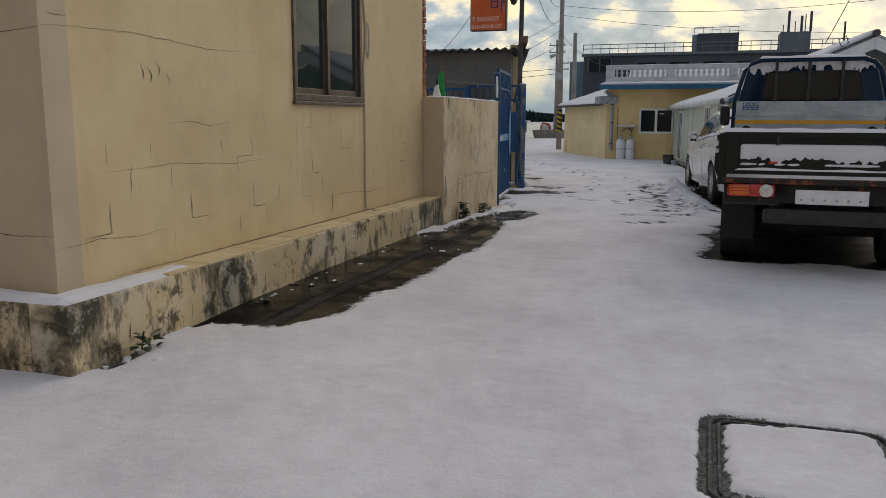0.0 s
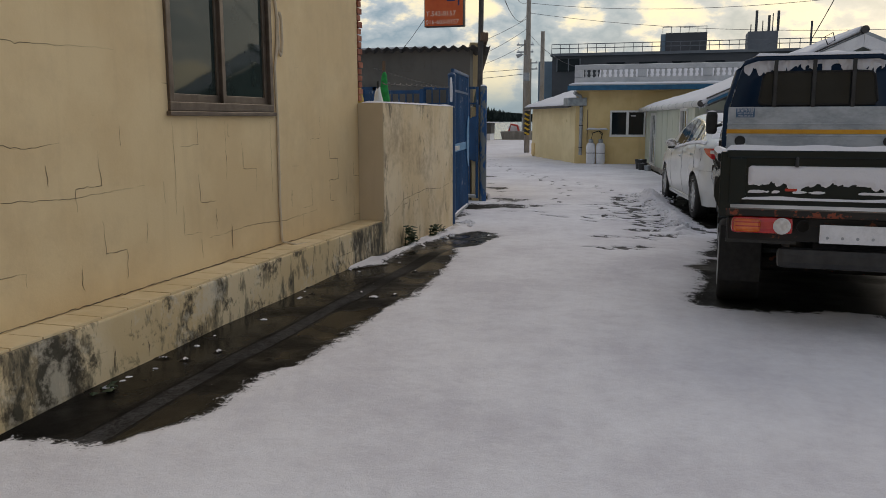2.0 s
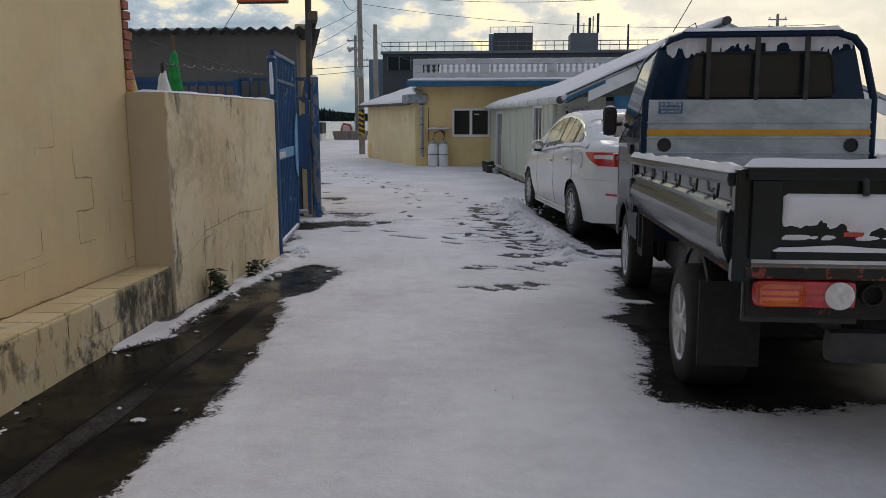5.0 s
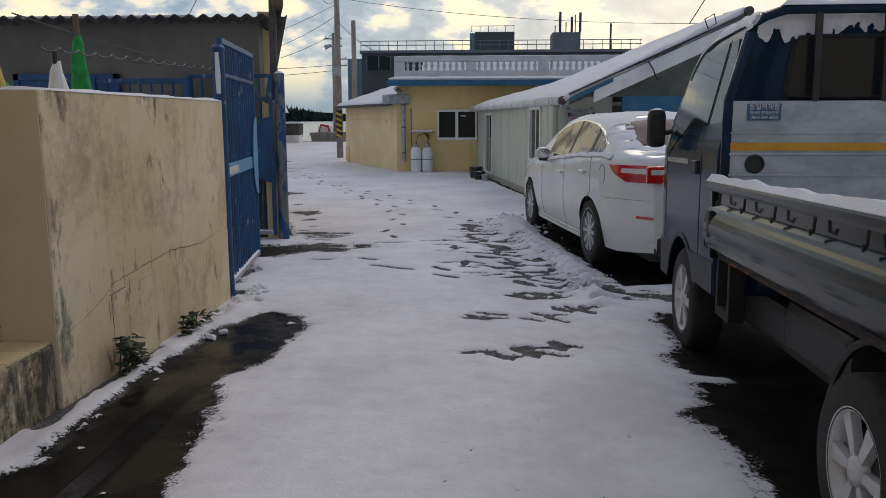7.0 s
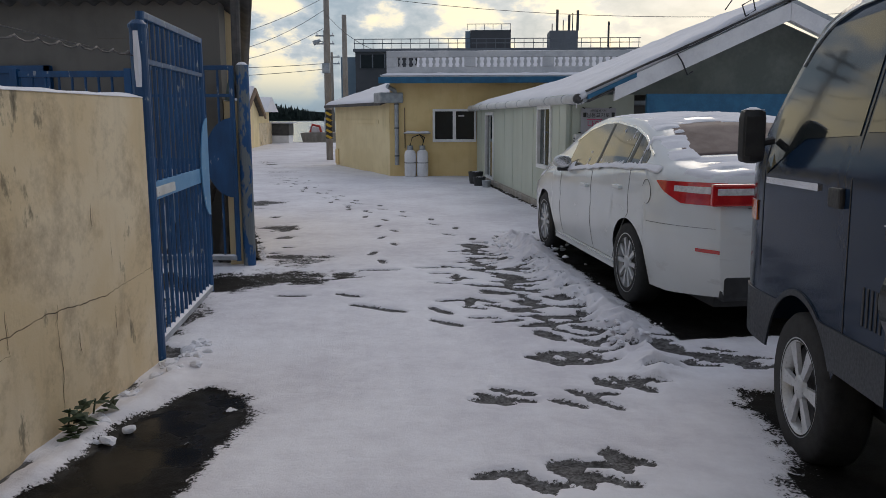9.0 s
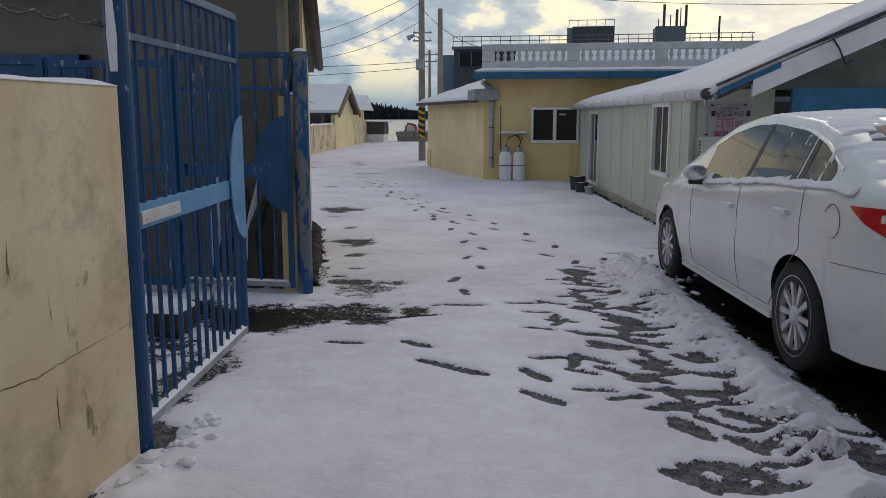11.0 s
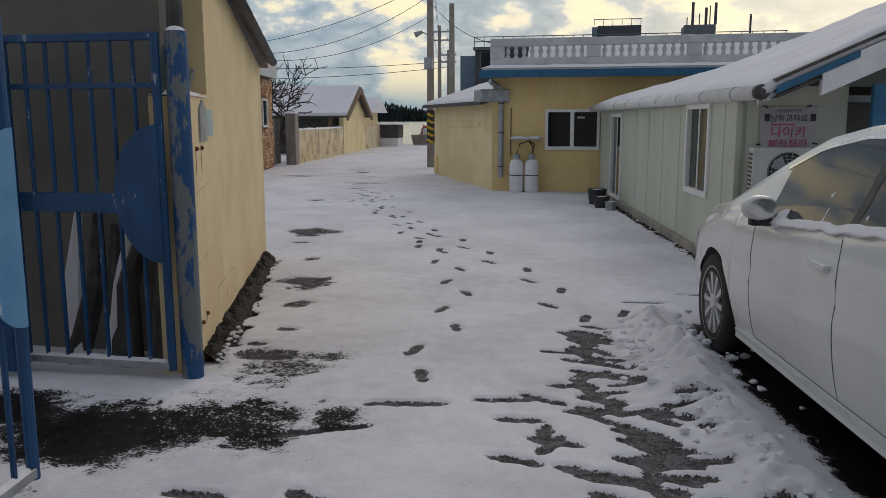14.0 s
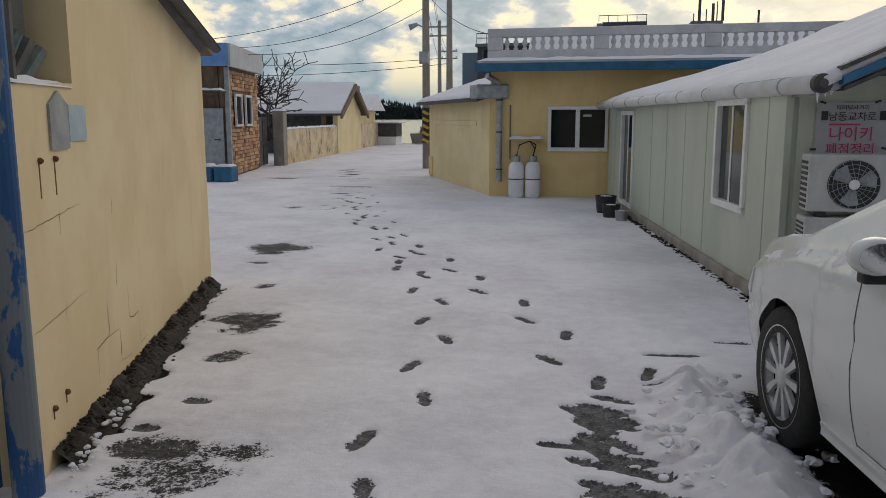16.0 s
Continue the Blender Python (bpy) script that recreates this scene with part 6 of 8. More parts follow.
# bare winter tree behind the low wall
def tree(x, y, h, seed):
    rn = random.Random(seed)
    t = thing("tree", pose(x, y, 0), "leafless dark gnarled tree behind the low wall", "tree")
    trunk, twigs = bmesh.new(), bmesh.new()

    def grow(bm, p, d, ln, r, lev):
        q = p
        pts, rs = [p], [r]
        for k in range(4):
            d = (d + Vector((rn.gauss(0, 0.22), rn.gauss(0, 0.22), rn.gauss(0.04, 0.15)))).normalized()
            q = q + d * ln / 4
            pts.append(q)
            rs.append(max(r * (1 - 0.10 * (k + 1)), 0.012))
        tube(bm, pts, rs, 7 if lev < 2 else 4, lev > 3)
        if lev < 5:
            for k in range(3 if lev else 4):
                nd_ = (d + Vector((rn.gauss(0, 0.85), rn.gauss(0, 0.85), rn.gauss(0.2, 0.4)))).normalized()
                grow(trunk if lev < 1 else twigs, pts[rn.choice((2, 3, 4))], nd_, ln * rn.uniform(0.62, 0.86), max(rs[-1] * 0.74, 0.015), lev + 1)

    grow(trunk, Vector((0, 0, -0.05)), Vector((0.1, 0, 1)), h * 0.40, 0.15, 0)
    part("trunk", trunk, M_BARK, t)
    part("crown", twigs, M_BARK, t, "tangle of bare dark twigs")


tree(-11.6, 38.2, 4.1, 5)

# wooded island far over the water
isl = thing("island", pose(-180, 700, -1), "far wooded island across the water", "island", kind="stuff")
bm = bmesh.new()
rn = random.Random(3)
for i in range(3200):
    x = rn.uniform(-330, 60)
    e = 3 + 10 * max(0.0, math.exp(-((x + 195) / 22) ** 2)) + 6 * math.exp(-((x + 165) / 25) ** 2) + 3 * math.exp(-((x + 260) / 40) ** 2) - 0.5
    z = rn.random() ** 0.7 * e
    r = rn.uniform(0.6, 1.5)
    y = 700 + rn.uniform(-6, 20)
    top = bm.verts.new((x, y, z + 2.2 * r))
    ring = [bm.verts.new((x + r * rn.uniform(0.6, 1.1) * math.cos(a), y + r * math.sin(a), z - 1)) for a in (0, 1.26, 2.5, 3.8, 5.0)]
    for k in range(5):
        bm.faces.new((ring[k], ring[(k + 1) % 5], top))
put("woods", bm, M_FOREST, isl)
sh_ = bmesh.new()
prism(sh_, [(-340, -1), (70, -1), (60, 1.5), (-100, 4), (-165, 8), (-195, 11), (-225, 5), (-330, 2)], 700, 730, "Y")
put("hill", sh_, M_FOREST, isl)
for x, z in ((-203, 4.5), (-199, 5.5), (-196, 4.0)):
    put("cottage", boxed(x, x + 2.2, 690, 693, z - 1.5, z), M_WHITE, isl)

# ---- vehicles ----
def car_paint(name, c1, c2, metal=0.0, rough=0.3, dirt=(0.25, 0.23, 0.21), amount=0.62, coat=0.5):
    m, nt, b = fresh(name)
    v = coords(nt)
    base = ramp(nt, fuzz(nt, v, 1.2), (0.3, c1), (0.7, c2))
    grime = ramp(nt, fuzz(nt, coords(nt, (1, 1.5, 4)), 2.2, 7.0, 0.65), (amount, 0.0), (amount + 0.16, 0.55))
    plug(nt, blend(nt, grime, base, dirt), b.inputs["Base Color"])
    plug(nt, num(nt, "ADD", rough, num(nt, "MULTIPLY", grime, 0.3)), b.inputs["Roughness"])
    b.inputs["Metallic"].default_value = metal
    b.inputs["Coat Weight"].default_value, b.inputs["Coat Roughness"].default_value = coat, 0.06
    b.inputs["Specular IOR Level"].default_value = 0.06 + coat * 0.6
    relief(nt, b, fuzz(nt, v, 40.0), 0.03, 0.004)
    return m


M_CAR = car_paint("white_car_paint", (0.62, 0.64, 0.635), (0.72, 0.735, 0.73), amount=0.60, rough=0.22)
M_TRUCK = car_paint("dark_navy_truck_paint", (0.010, 0.022, 0.046), (0.014, 0.030, 0.060), 0.0, 0.12, (0.022, 0.028, 0.038), 0.70, 0.06)
M_TRUCK_LOW = plain("dark_grey_cladding", (0.014, 0.018, 0.024), (0.022, 0.027, 0.034), 8, 0.45)
M_BED = car_paint("dark_green_bed_paint", (0.006, 0.012, 0.013), (0.011, 0.018, 0.019), 0.0, 0.16, (0.014, 0.015, 0.015), 0.82, 0.2)
M_CHASSIS = worn("rusty_chassis", (0.012, 0.011, 0.01), (0.022, 0.02, 0.018), (0.16, 0.05, 0.025), 0.62, 12, 0.8)
M_RUSTY_RED = worn("rusty_red_edge", (0.02, 0.018, 0.016), (0.035, 0.028, 0.022), (0.24, 0.06, 0.03), 0.55, 14, 0.8)
M_SHEET = plain("scratched_grey_sheet", (0.33, 0.36, 0.39), (0.48, 0.51, 0.54), 3, 0.45, 0.3, stretch=(1, 1, 2), bump=0.1)
M_STRIPE = plain("yellow_reflective_tape", (0.62, 0.28, 0.01), (0.70, 0.35, 0.02), 6, 0.5)
M_CAR_GLASS = glass_sheet("car_window_glass", (0.015, 0.018, 0.019), 0.05)
M_CAR_GLASS.node_tree.nodes["Principled BSDF"].inputs["Specular IOR Level"].default_value = 0.22
M_CHROME = plain("bright_chrome", (0.6, 0.6, 0.6), (0.75, 0.75, 0.75), 9, 0.15, 0.95, 0.0)
M_ALLOY = plain("silver_alloy", (0.50, 0.51, 0.52), (0.62, 0.63, 0.64), 12, 0.35, 0.25, 0.03)
M_GAP = plain("grey_panel_gap", (0.10, 0.10, 0.10), (0.16, 0.16, 0.16), 9, 0.8, bump=0)
M_LAMP_RED = plain("red_lamp_lens", (0.42, 0.008, 0.008), (0.55, 0.02, 0.015), 12, 0.12, coat=1.0, bump=0)
M_LAMP_AMBER = plain("amber_lamp_lens", (0.62, 0.12, 0.01), (0.72, 0.18, 0.02), 12, 0.12, coat=1.0, bump=0)
M_LAMP_CLEAR = plain("clear_lamp_lens", (0.55, 0.52, 0.50), (0.7, 0.68, 0.66), 40, 0.12, coat=1.0, bump=0.3)
M_PLATE = plain("snow_caked_plate", (0.66, 0.66, 0.68), (0.78, 0.78, 0.80), 9, 0.6)


def curve(pts):
    xs_, ys_ = [p[0] for p in pts], [p[1] for p in pts]

    def f(x):
        return float(np.interp(x, xs_, ys_))
    return lambda x: (f(x - 0.04) + 2 * f(x) + f(x + 0.04)) / 4


def loft(y0, y1, step, zlow, ztop, width, levels=14, across=9, crown=0.03):
    """A closed shell from side profile and half width: sides from zlow to ztop, then over the top."""
    bm = bmesh.new()
    n = int((y1 - y0) / step)
    rings = []
    for i in range(n + 1):
        y = y0 + (y1 - y0) * i / n
        lo, hi = zlow(y), ztop(y)
        side = [(width(y, lo + (hi - lo) * k / levels), lo + (hi - lo) * k / levels) for k in range(levels + 1)]
        w = side[-1][0]
        top = [(w * (1 - 2 * k / across), hi + crown * (1 - (1 - 2 * k / across) ** 2)) for k in range(1, across)]
        ring = [(-x, z) for x, z in side] + [(-x, z) for x, z in top] + [(x, z) for x, z in side[::-1]]
        rings.append([bm.verts.new((x, y, z)) for x, z in ring])
    for a, b in zip(rings, rings[1:]):
        for k in range(len(a) - 1):
            bm.faces.new((a[k], a[k + 1], b[k + 1], b[k]))
    for ring in (rings[0], rings[-1]):
        m = len(ring)
        for k in range(m // 2 - 1):
            bm.faces.new((ring[k], ring[k + 1], ring[m - 2 - k], ring[m - 1 - k]))
    bmesh.ops.recalc_face_normals(bm, faces=bm.faces)
    return bm


def side_patch(width, poly_lo, poly_hi, y0, y1, off, sign=-1, ny=12, nz=5, depth=0.006):
    """A skin that follows the body's side between two height curves."""
    bm = bmesh.new()
    grid = []
    for i in range(ny + 1):
        y = y0 + (y1 - y0) * i / ny
        a, b = poly_lo(y), poly_hi(y)
        grid.append([bm.verts.new((sign * (width(y, a + (b - a) * k / nz) + off), y, a + (b - a) * k / nz)) for k in range(nz + 1)])
    for p, q in zip(grid, grid[1:]):
        for k in range(nz):
            bm.faces.new((p[k], p[k + 1], q[k + 1], q[k]))
    ex = bmesh.ops.extrude_face_region(bm, geom=list(bm.faces))
    for v in (e for e in ex["geom"] if isinstance(e, bmesh.types.BMVert)):
        v.co.x -= sign * depth
    bmesh.ops.recalc_face_normals(bm, faces=bm.faces)
    return bm


def snow_skin(src, keep, thick, seed, scale=4.0):
    """Snow lying on the upward faces of a shell, ragged where it thins out."""
    bm = src.copy()
    bm.normal_update()
    bmesh.ops.delete(bm, geom=[f for f in bm.faces if not keep(f)], context="FACES")
    bm.normal_update()
    bmesh.ops.subdivide_edges(bm, edges=bm.edges, cuts=1, use_grid_fill=True)
    bm.normal_update()
    moves = []
    for v in bm.verts:
        rim = any(e.is_boundary for e in v.link_edges)
        t = noise.noise(v.co * scale + Vector((seed, 0, 0))) + 0.5 * noise.noise(v.co * scale * 4)
        moves.append((v, v.normal * (-0.01 if rim else thick * (0.75 + 0.9 * t) - 0.004)))
    for v, d in moves:
        v.co += d
    return bm


def wheel(parent, x, y, r, width, rim_r, spokes, m_rim, sign):
    """Tyre with tread, rim and spokes; sign is the side that shows."""
    w = part("wheel", lathe(bmesh.new(), [(r * 0.62, -width / 2), (r * 0.93, -width / 2), (r * 0.99, -width / 2 + 0.02), (r, -width / 4), (r, width / 4), (r * 0.99, width / 2 - 0.02), (r * 0.93, width / 2), (r * 0.62, width / 2)], 40, "X"), M_RUBBER, parent, "", True)
    w.matrix_basis = pose(x, y, r)
    f = sign * width / 2
    part("rim", lathe(bmesh.new(), [(rim_r * 1.0, f * 0.98), (rim_r * 1.03, f * 1.01), (rim_r * 0.95, f * 0.98), (rim_r * 0.9, f * 0.5)], 40, "X"), m_rim, w, "", True)
    part("brake_disc", lathe(bmesh.new(), [(rim_r * 0.92, f * 0.35), (0.0, f * 0.35)], 30, "X"), M_BLACK, w)
    for k in range(spokes):
        a = k * math.tau / spokes
        wd = 0.26 if spokes > 8 else 0.42
        poly = [(rim_r * q * math.cos(a + b), rim_r * q * math.sin(a + b)) for q, b in ((0.16, -wd), (0.95, -wd * 0.38), (0.95, wd * 0.38), (0.16, wd))]
        one = bmesh.new()
        prism(one, poly, f * 0.72, f * 0.93, "X")
        part("spoke", one, m_rim, w)
    part("hub_cap", lathe(bmesh.new(), [(rim_r * 0.26, f * 0.75), (rim_r * 0.24, f * 0.98), (rim_r * 0.12, f * 1.02), (0.0, f * 1.03)], 20, "X"), m_rim, w, "", True)
    return w


def arch(y, cy, r, base, wheel_z=0.32):
    d = abs(y - cy)
    return wheel_z + math.sqrt(r * r - d * d) if d < r - 0.02 else base


# white saloon car
car = thing("car", CAR, "white saloon car partly covered in snow", "car")
CT = curve([(-1.10, 0.66), (-1.07, 0.98), (-1.0, 1.09), (-0.62, 1.13), (-0.50, 1.15), (0.02, 1.38), (0.35, 1.45), (0.85, 1.485), (1.25, 1.475), (1.65, 1.41), (1.98, 1.29), (2.66, 0.99), (3.2, 0.90), (3.58, 0.77), (3.74, 0.52)])
CB = curve([(-1.10, 1.03), (-0.3, 1.09), (0.6, 1.05), (1.3, 0.99), (2.0, 0.94), (2.6, 0.90), (3.74, 0.64)])


def car_low(y):
    b = 0.22 + 0.10 * max(0, (-0.6 - y)) + 0.06 * max(0, (y - 3.1))
    return max(arch(y, 0.0, 0.365, b), arch(y, 2.70, 0.365, b))


def car_w(y, z):
    ends = max(0.0, abs(y - 1.33) / 2.41)
    w = 0.895 * (1 - 0.30 * min(ends, 1.0) ** 7)
    belt = CB(y)
    if z <= belt:
        q = (z - 0.25) / (belt - 0.25)
        w *= 0.955 + 0.075 * math.sin(math.pi * min(max(q, 0), 1) ** 0.8 * 0.78) - 0.012 * math.exp(-((q - 0.62) / 0.06) ** 2)
    else:
        w = w * 0.998 - (z - belt) * 0.46 - 0.02 * min(1, (z - belt) / 0.05)
    return max(w, 0.1)


shell = loft(-1.10, 3.74, 0.03, car_low, CT, car_w, 18, 10, 0.035)


def snow_stays(f):
    """Roof, bonnet and boot hold snow; it has slid off the rear glass and thinned out in patches."""
    c = f.calc_center_median()
    ragged = 0.10 * noise.noise(c * 5) + 0.05 * noise.noise(c * 17)
    if f.normal.z < 0.5 + ragged * 2 or c.z < 0.80:
        return False
    if abs(c.x) < 0.50 + ragged and -0.40 + ragged < c.y < 0.10 + ragged:
        return False
    if 1.62 < c.y < 2.45 and abs(c.x) < 0.62:
        return False
    bald = noise.noise(c * 2.6 + Vector((4, 0, 0))) + 0.5 * noise.noise(c * 9)
    return bald > (-0.15 if c.y < -0.4 or c.y > 2.4 else -0.55)


skin = snow_skin(shell, snow_stays, 0.016, 3.0, 6.0)
part("body", shell, M_CAR, car, "", True)
part("snow_cover", skin, M_SNOW, car, "patchy snow on roof, bonnet and boot", True)
for sgn in (-1, 1):
    roofline = lambda y: CT(y) - 0.055
    sill = lambda y: CB(y) + 0.035
    for a, b in ((0.98, 1.93), (0.20, 0.93), (-0.22, 0.16)):
        top = (lambda a, b: lambda y: max(min(roofline(y), sill(y) + max(0.012, (y - (-0.28)) * 1.05)), sill(y) + 0.012))(a, b)
        part("side_window", side_patch(car_w, sill, top, a, b, 0.004, sgn, 16, 5), M_CAR_GLASS, car, "dark misted side window")
    part("chrome_trim", side_patch(car_w, lambda y: max(roofline(y), sill(y) + 0.01) - 0.004, lambda y: max(roofline(y), sill(y) + 0.01) + 0.014, -0.28, 1.98, 0.007, sgn, 30, 1), M_CHROME, car)
    part("chrome_trim", side_patch(car_w, lambda y: sill(y) - 0.022, lambda y: sill(y) - 0.004, -0.28, 1.98, 0.006, sgn, 30, 1), M_CHROME, car)
    part("snow_cover", side_patch(car_w, lambda y: sill(y) - 0.034 + 0.016 * noise.noise(Vector((y * 8, sgn, 2))), lambda y: sill(y) + 0.008 + 0.022 * noise.noise(Vector((y * 6, sgn, 5))), -0.5, 2.0, 0.016, sgn, 70, 3, 0.016), M_SNOW, car, "thin ledge of snow under the windows", True)
    for y0 in (0.95, 0.13):
        part("pillar", side_patch(car_w, sill, lambda y: max(roofline(y), sill(y) + 0.02), y0 - 0.03, y0 + 0.035, 0.006, sgn, 2, 5), M_BLACK, car)
    for ys_, lo, hi in ((2.0, 0.28, 0.92), (0.955, 0.26, 1.0), (-0.02, 0.72, 1.07)):
        part("door_gap", side_patch(car_w, lambda y: lo, lambda y: hi, ys_ - 0.0022, ys_ + 0.0022, 0.0025, sgn, 1, 8, 0.003), M_GAP, car)
    part("door_gap", side_patch(car_w, lambda y: 0.30 + 0.42 * (0.42 - y) / 0.44 - 0.002, lambda y: 0.30 + 0.42 * (0.42 - y) / 0.44 + 0.004, -0.02, 0.42, 0.0025, sgn, 8, 1, 0.003), M_GAP, car)
    part("door_gap", side_patch(car_w, lambda y: 0.285, lambda y: 0.289, 0.42, 2.0, 0.0025, sgn, 10, 1, 0.003), M_GAP, car)
    part("sill_trim", side_patch(car_w, lambda y: 0.21, lambda y: 0.265, 0.40, 2.30, 0.02, sgn, 12, 2, 0.03), M_CAR, car)
    for y0, z0 in ((1.10, 0.86), (0.20, 0.92)):
        h = part("door_handle", boxed(-0.085, 0.085, -0.02, 0.02, -0.016, 0.016, 0.01), M_CAR, car)
        h.matrix_basis = pose(sgn * (car_w(y0, z0) + 0.016), y0, z0, 0, 0, 90)
    for a, b, lo, hi in ((-1.09, -0.50, lambda y: float(np.interp(y, [-1.09, -0.80, -0.60, -0.50], [0.89, 0.885, 0.955, 1.02])), lambda y: 1.045 - 0.03 * (y + 1.09)),):
        part("tail_lamp", side_patch(car_w, lo, hi, a, b, 0.006, sgn, 14, 4), M_LAMP_RED, car)
        part("lamp_band", side_patch(car_w, lambda y: 0.965, lambda y: 1.015 - 0.03 * (y + 1.07), -1.085, -0.72, 0.009, sgn, 10, 2), M_LAMP_CLEAR, car)
    part("reflector", side_patch(car_w, lambda y: 0.565, lambda y: 0.59, -1.09, -0.93, 0.005, sgn, 5, 1), M_LAMP_RED, car)
    part("head_lamp", side_patch(car_w, lambda y: 0.60, lambda y: 0.74 - 0.10 * (y - 3.2), 3.25, 3.68, 0.006, sgn, 10, 3), M_LAMP_CLEAR, car)
    part("bumper_gap", side_patch(car_w, lambda y: 0.70 - 0.03 * y, lambda y: 0.703 - 0.03 * y, -1.05, -0.38, 0.0025, sgn, 10, 1, 0.003), M_GAP, car)
    cap = tube(bmesh.new(), [(sgn * (car_w(-0.36, 0.93) + 0.001), -0.36 + 0.085 * math.cos(a), 0.93 + 0.09 * math.sin(a)) for a in np.linspace(0, math.tau, 25)], 0.003, 4, False)
    if sgn < 0:
        part("fuel_flap", cap, M_GAP, car, "thin gap round the fuel flap")
    mi = bmesh.new()
    bmesh.ops.create_uvsphere(mi, u_segments=22, v_segments=14, radius=1.0, matrix=Matrix.LocRotScale((sgn * 0.950, 1.82, 1.04), Euler((0, 0, 0)), (0.095, 0.08, 0.068)))
    for v in mi.verts:
        if v.co.y < 1.775:
            v.co.y = 1.775
    mirror = part("mirror", mi, M_CAR, car, "", True)
    part("mirror_glass", prism(bmesh.new(), [(sgn * 0.950 + 0.078 * math.cos(a), 1.04 + 0.052 * math.sin(a)) for a in np.linspace(0, math.tau, 21)[:-1]], 1.768, 1.774, "Y"), M_CHROME, mirror)
    part("mirror_base", boxed(sgn * 0.93 - 0.07, sgn * 0.93 + 0.07, 1.79, 1.85, 0.945, 0.985, 0.015), M_BLACK, mirror)
    for y0 in (0.0, 2.70):
        wheel(car, sgn * 0.80, y0, 0.325, 0.205, 0.232, 10, M_ALLOY, sgn)
        part("wheel_arch_liner", boxed(sgn * 0.62 - 0.02, sgn * 0.62 + 0.02, y0 - 0.36, y0 + 0.36, 0.2, 0.68), M_BLACK, car)
for sgn in (-1, 1):
    lens = part("tail_lamp", boxed(sgn * 0.50 - 0.22, sgn * 0.50 + 0.22, -1.112, -1.06, 0.89, 1.04, 0.014), M_LAMP_RED, car)
    part("lamp_band", boxed(sgn * 0.55 - 0.14, sgn * 0.55 + 0.14, -1.116, -1.110, 0.965, 1.01, 0.003), M_LAMP_CLEAR, lens)
    part("lamp_split", boxed(sgn * 0.42 - 0.004, sgn * 0.42 + 0.004, -1.118, -1.108, 0.885, 1.045), M_BLACK, lens)
part("boot_gap", boxed(-0.46, 0.46, -1.104, -1.092, 0.872, 0.878), M_GAP, car)
part("rear_window", loft(-0.44, 0.14, 0.04, lambda y: CT(y) - 0.01, lambda y: CT(y) + 0.003, lambda y, z: max(0.1, car_w(y, CT(y)) - 0.06), 1, 10, 0.037), plain("frosted_rear_glass", (0.075, 0.045, 0.04), (0.14, 0.10, 0.095), 7, 0.6), car, "brown rear glass dulled by frost", True)
part("windscreen", loft(1.72, 2.58, 0.05, lambda y: CT(y) - 0.01, lambda y: CT(y) + 0.002, lambda y, z: max(0.1, car_w(y, CT(y)) - 0.05), 1, 10, 0.037), M_CAR_GLASS, car, "", True)
part("underbody", boxed(-0.6, 0.6, -0.95, 3.6, 0.17, 0.5), M_BLACK, car)
part("bumper_insert", boxed(-0.62, 0.62, -1.105, -1.0, 0.24, 0.42, 0.03), M_BLACK, car)

# dark pick-up truck with drop sides
TRUCK_AT = pose(0.95, 6.98, 0.07, -1.6, 0, -2.0)
tr = thing("truck", TRUCK_AT, "dark blue flatbed pick-up truck dusted with snow", "truck")
TT = curve([(3.06, 1.93), (3.14, 2.02), (3.3, 2.055), (3.9, 2.04), (4.1, 1.99), (4.25, 1.90), (4.72, 1.28), (4.86, 1.10), (4.93, 0.85), (4.95, 0.55)])


def truck_low(y):
    return arch(y, 3.92, 0.41, 0.42 if y > 3.92 else 0.52, 0.33)


def truck_w(y, z):
    w = 0.815 - 0.02 * max(0, 0.75 - z)
    if z > 1.30:
        w -= (z - 1.30) * 0.24 + 0.9 * max(0, z - 1.93) ** 1.3
    return w * (1 - 0.16 * max(0, (y - 4.35) / 0.6) ** 3)


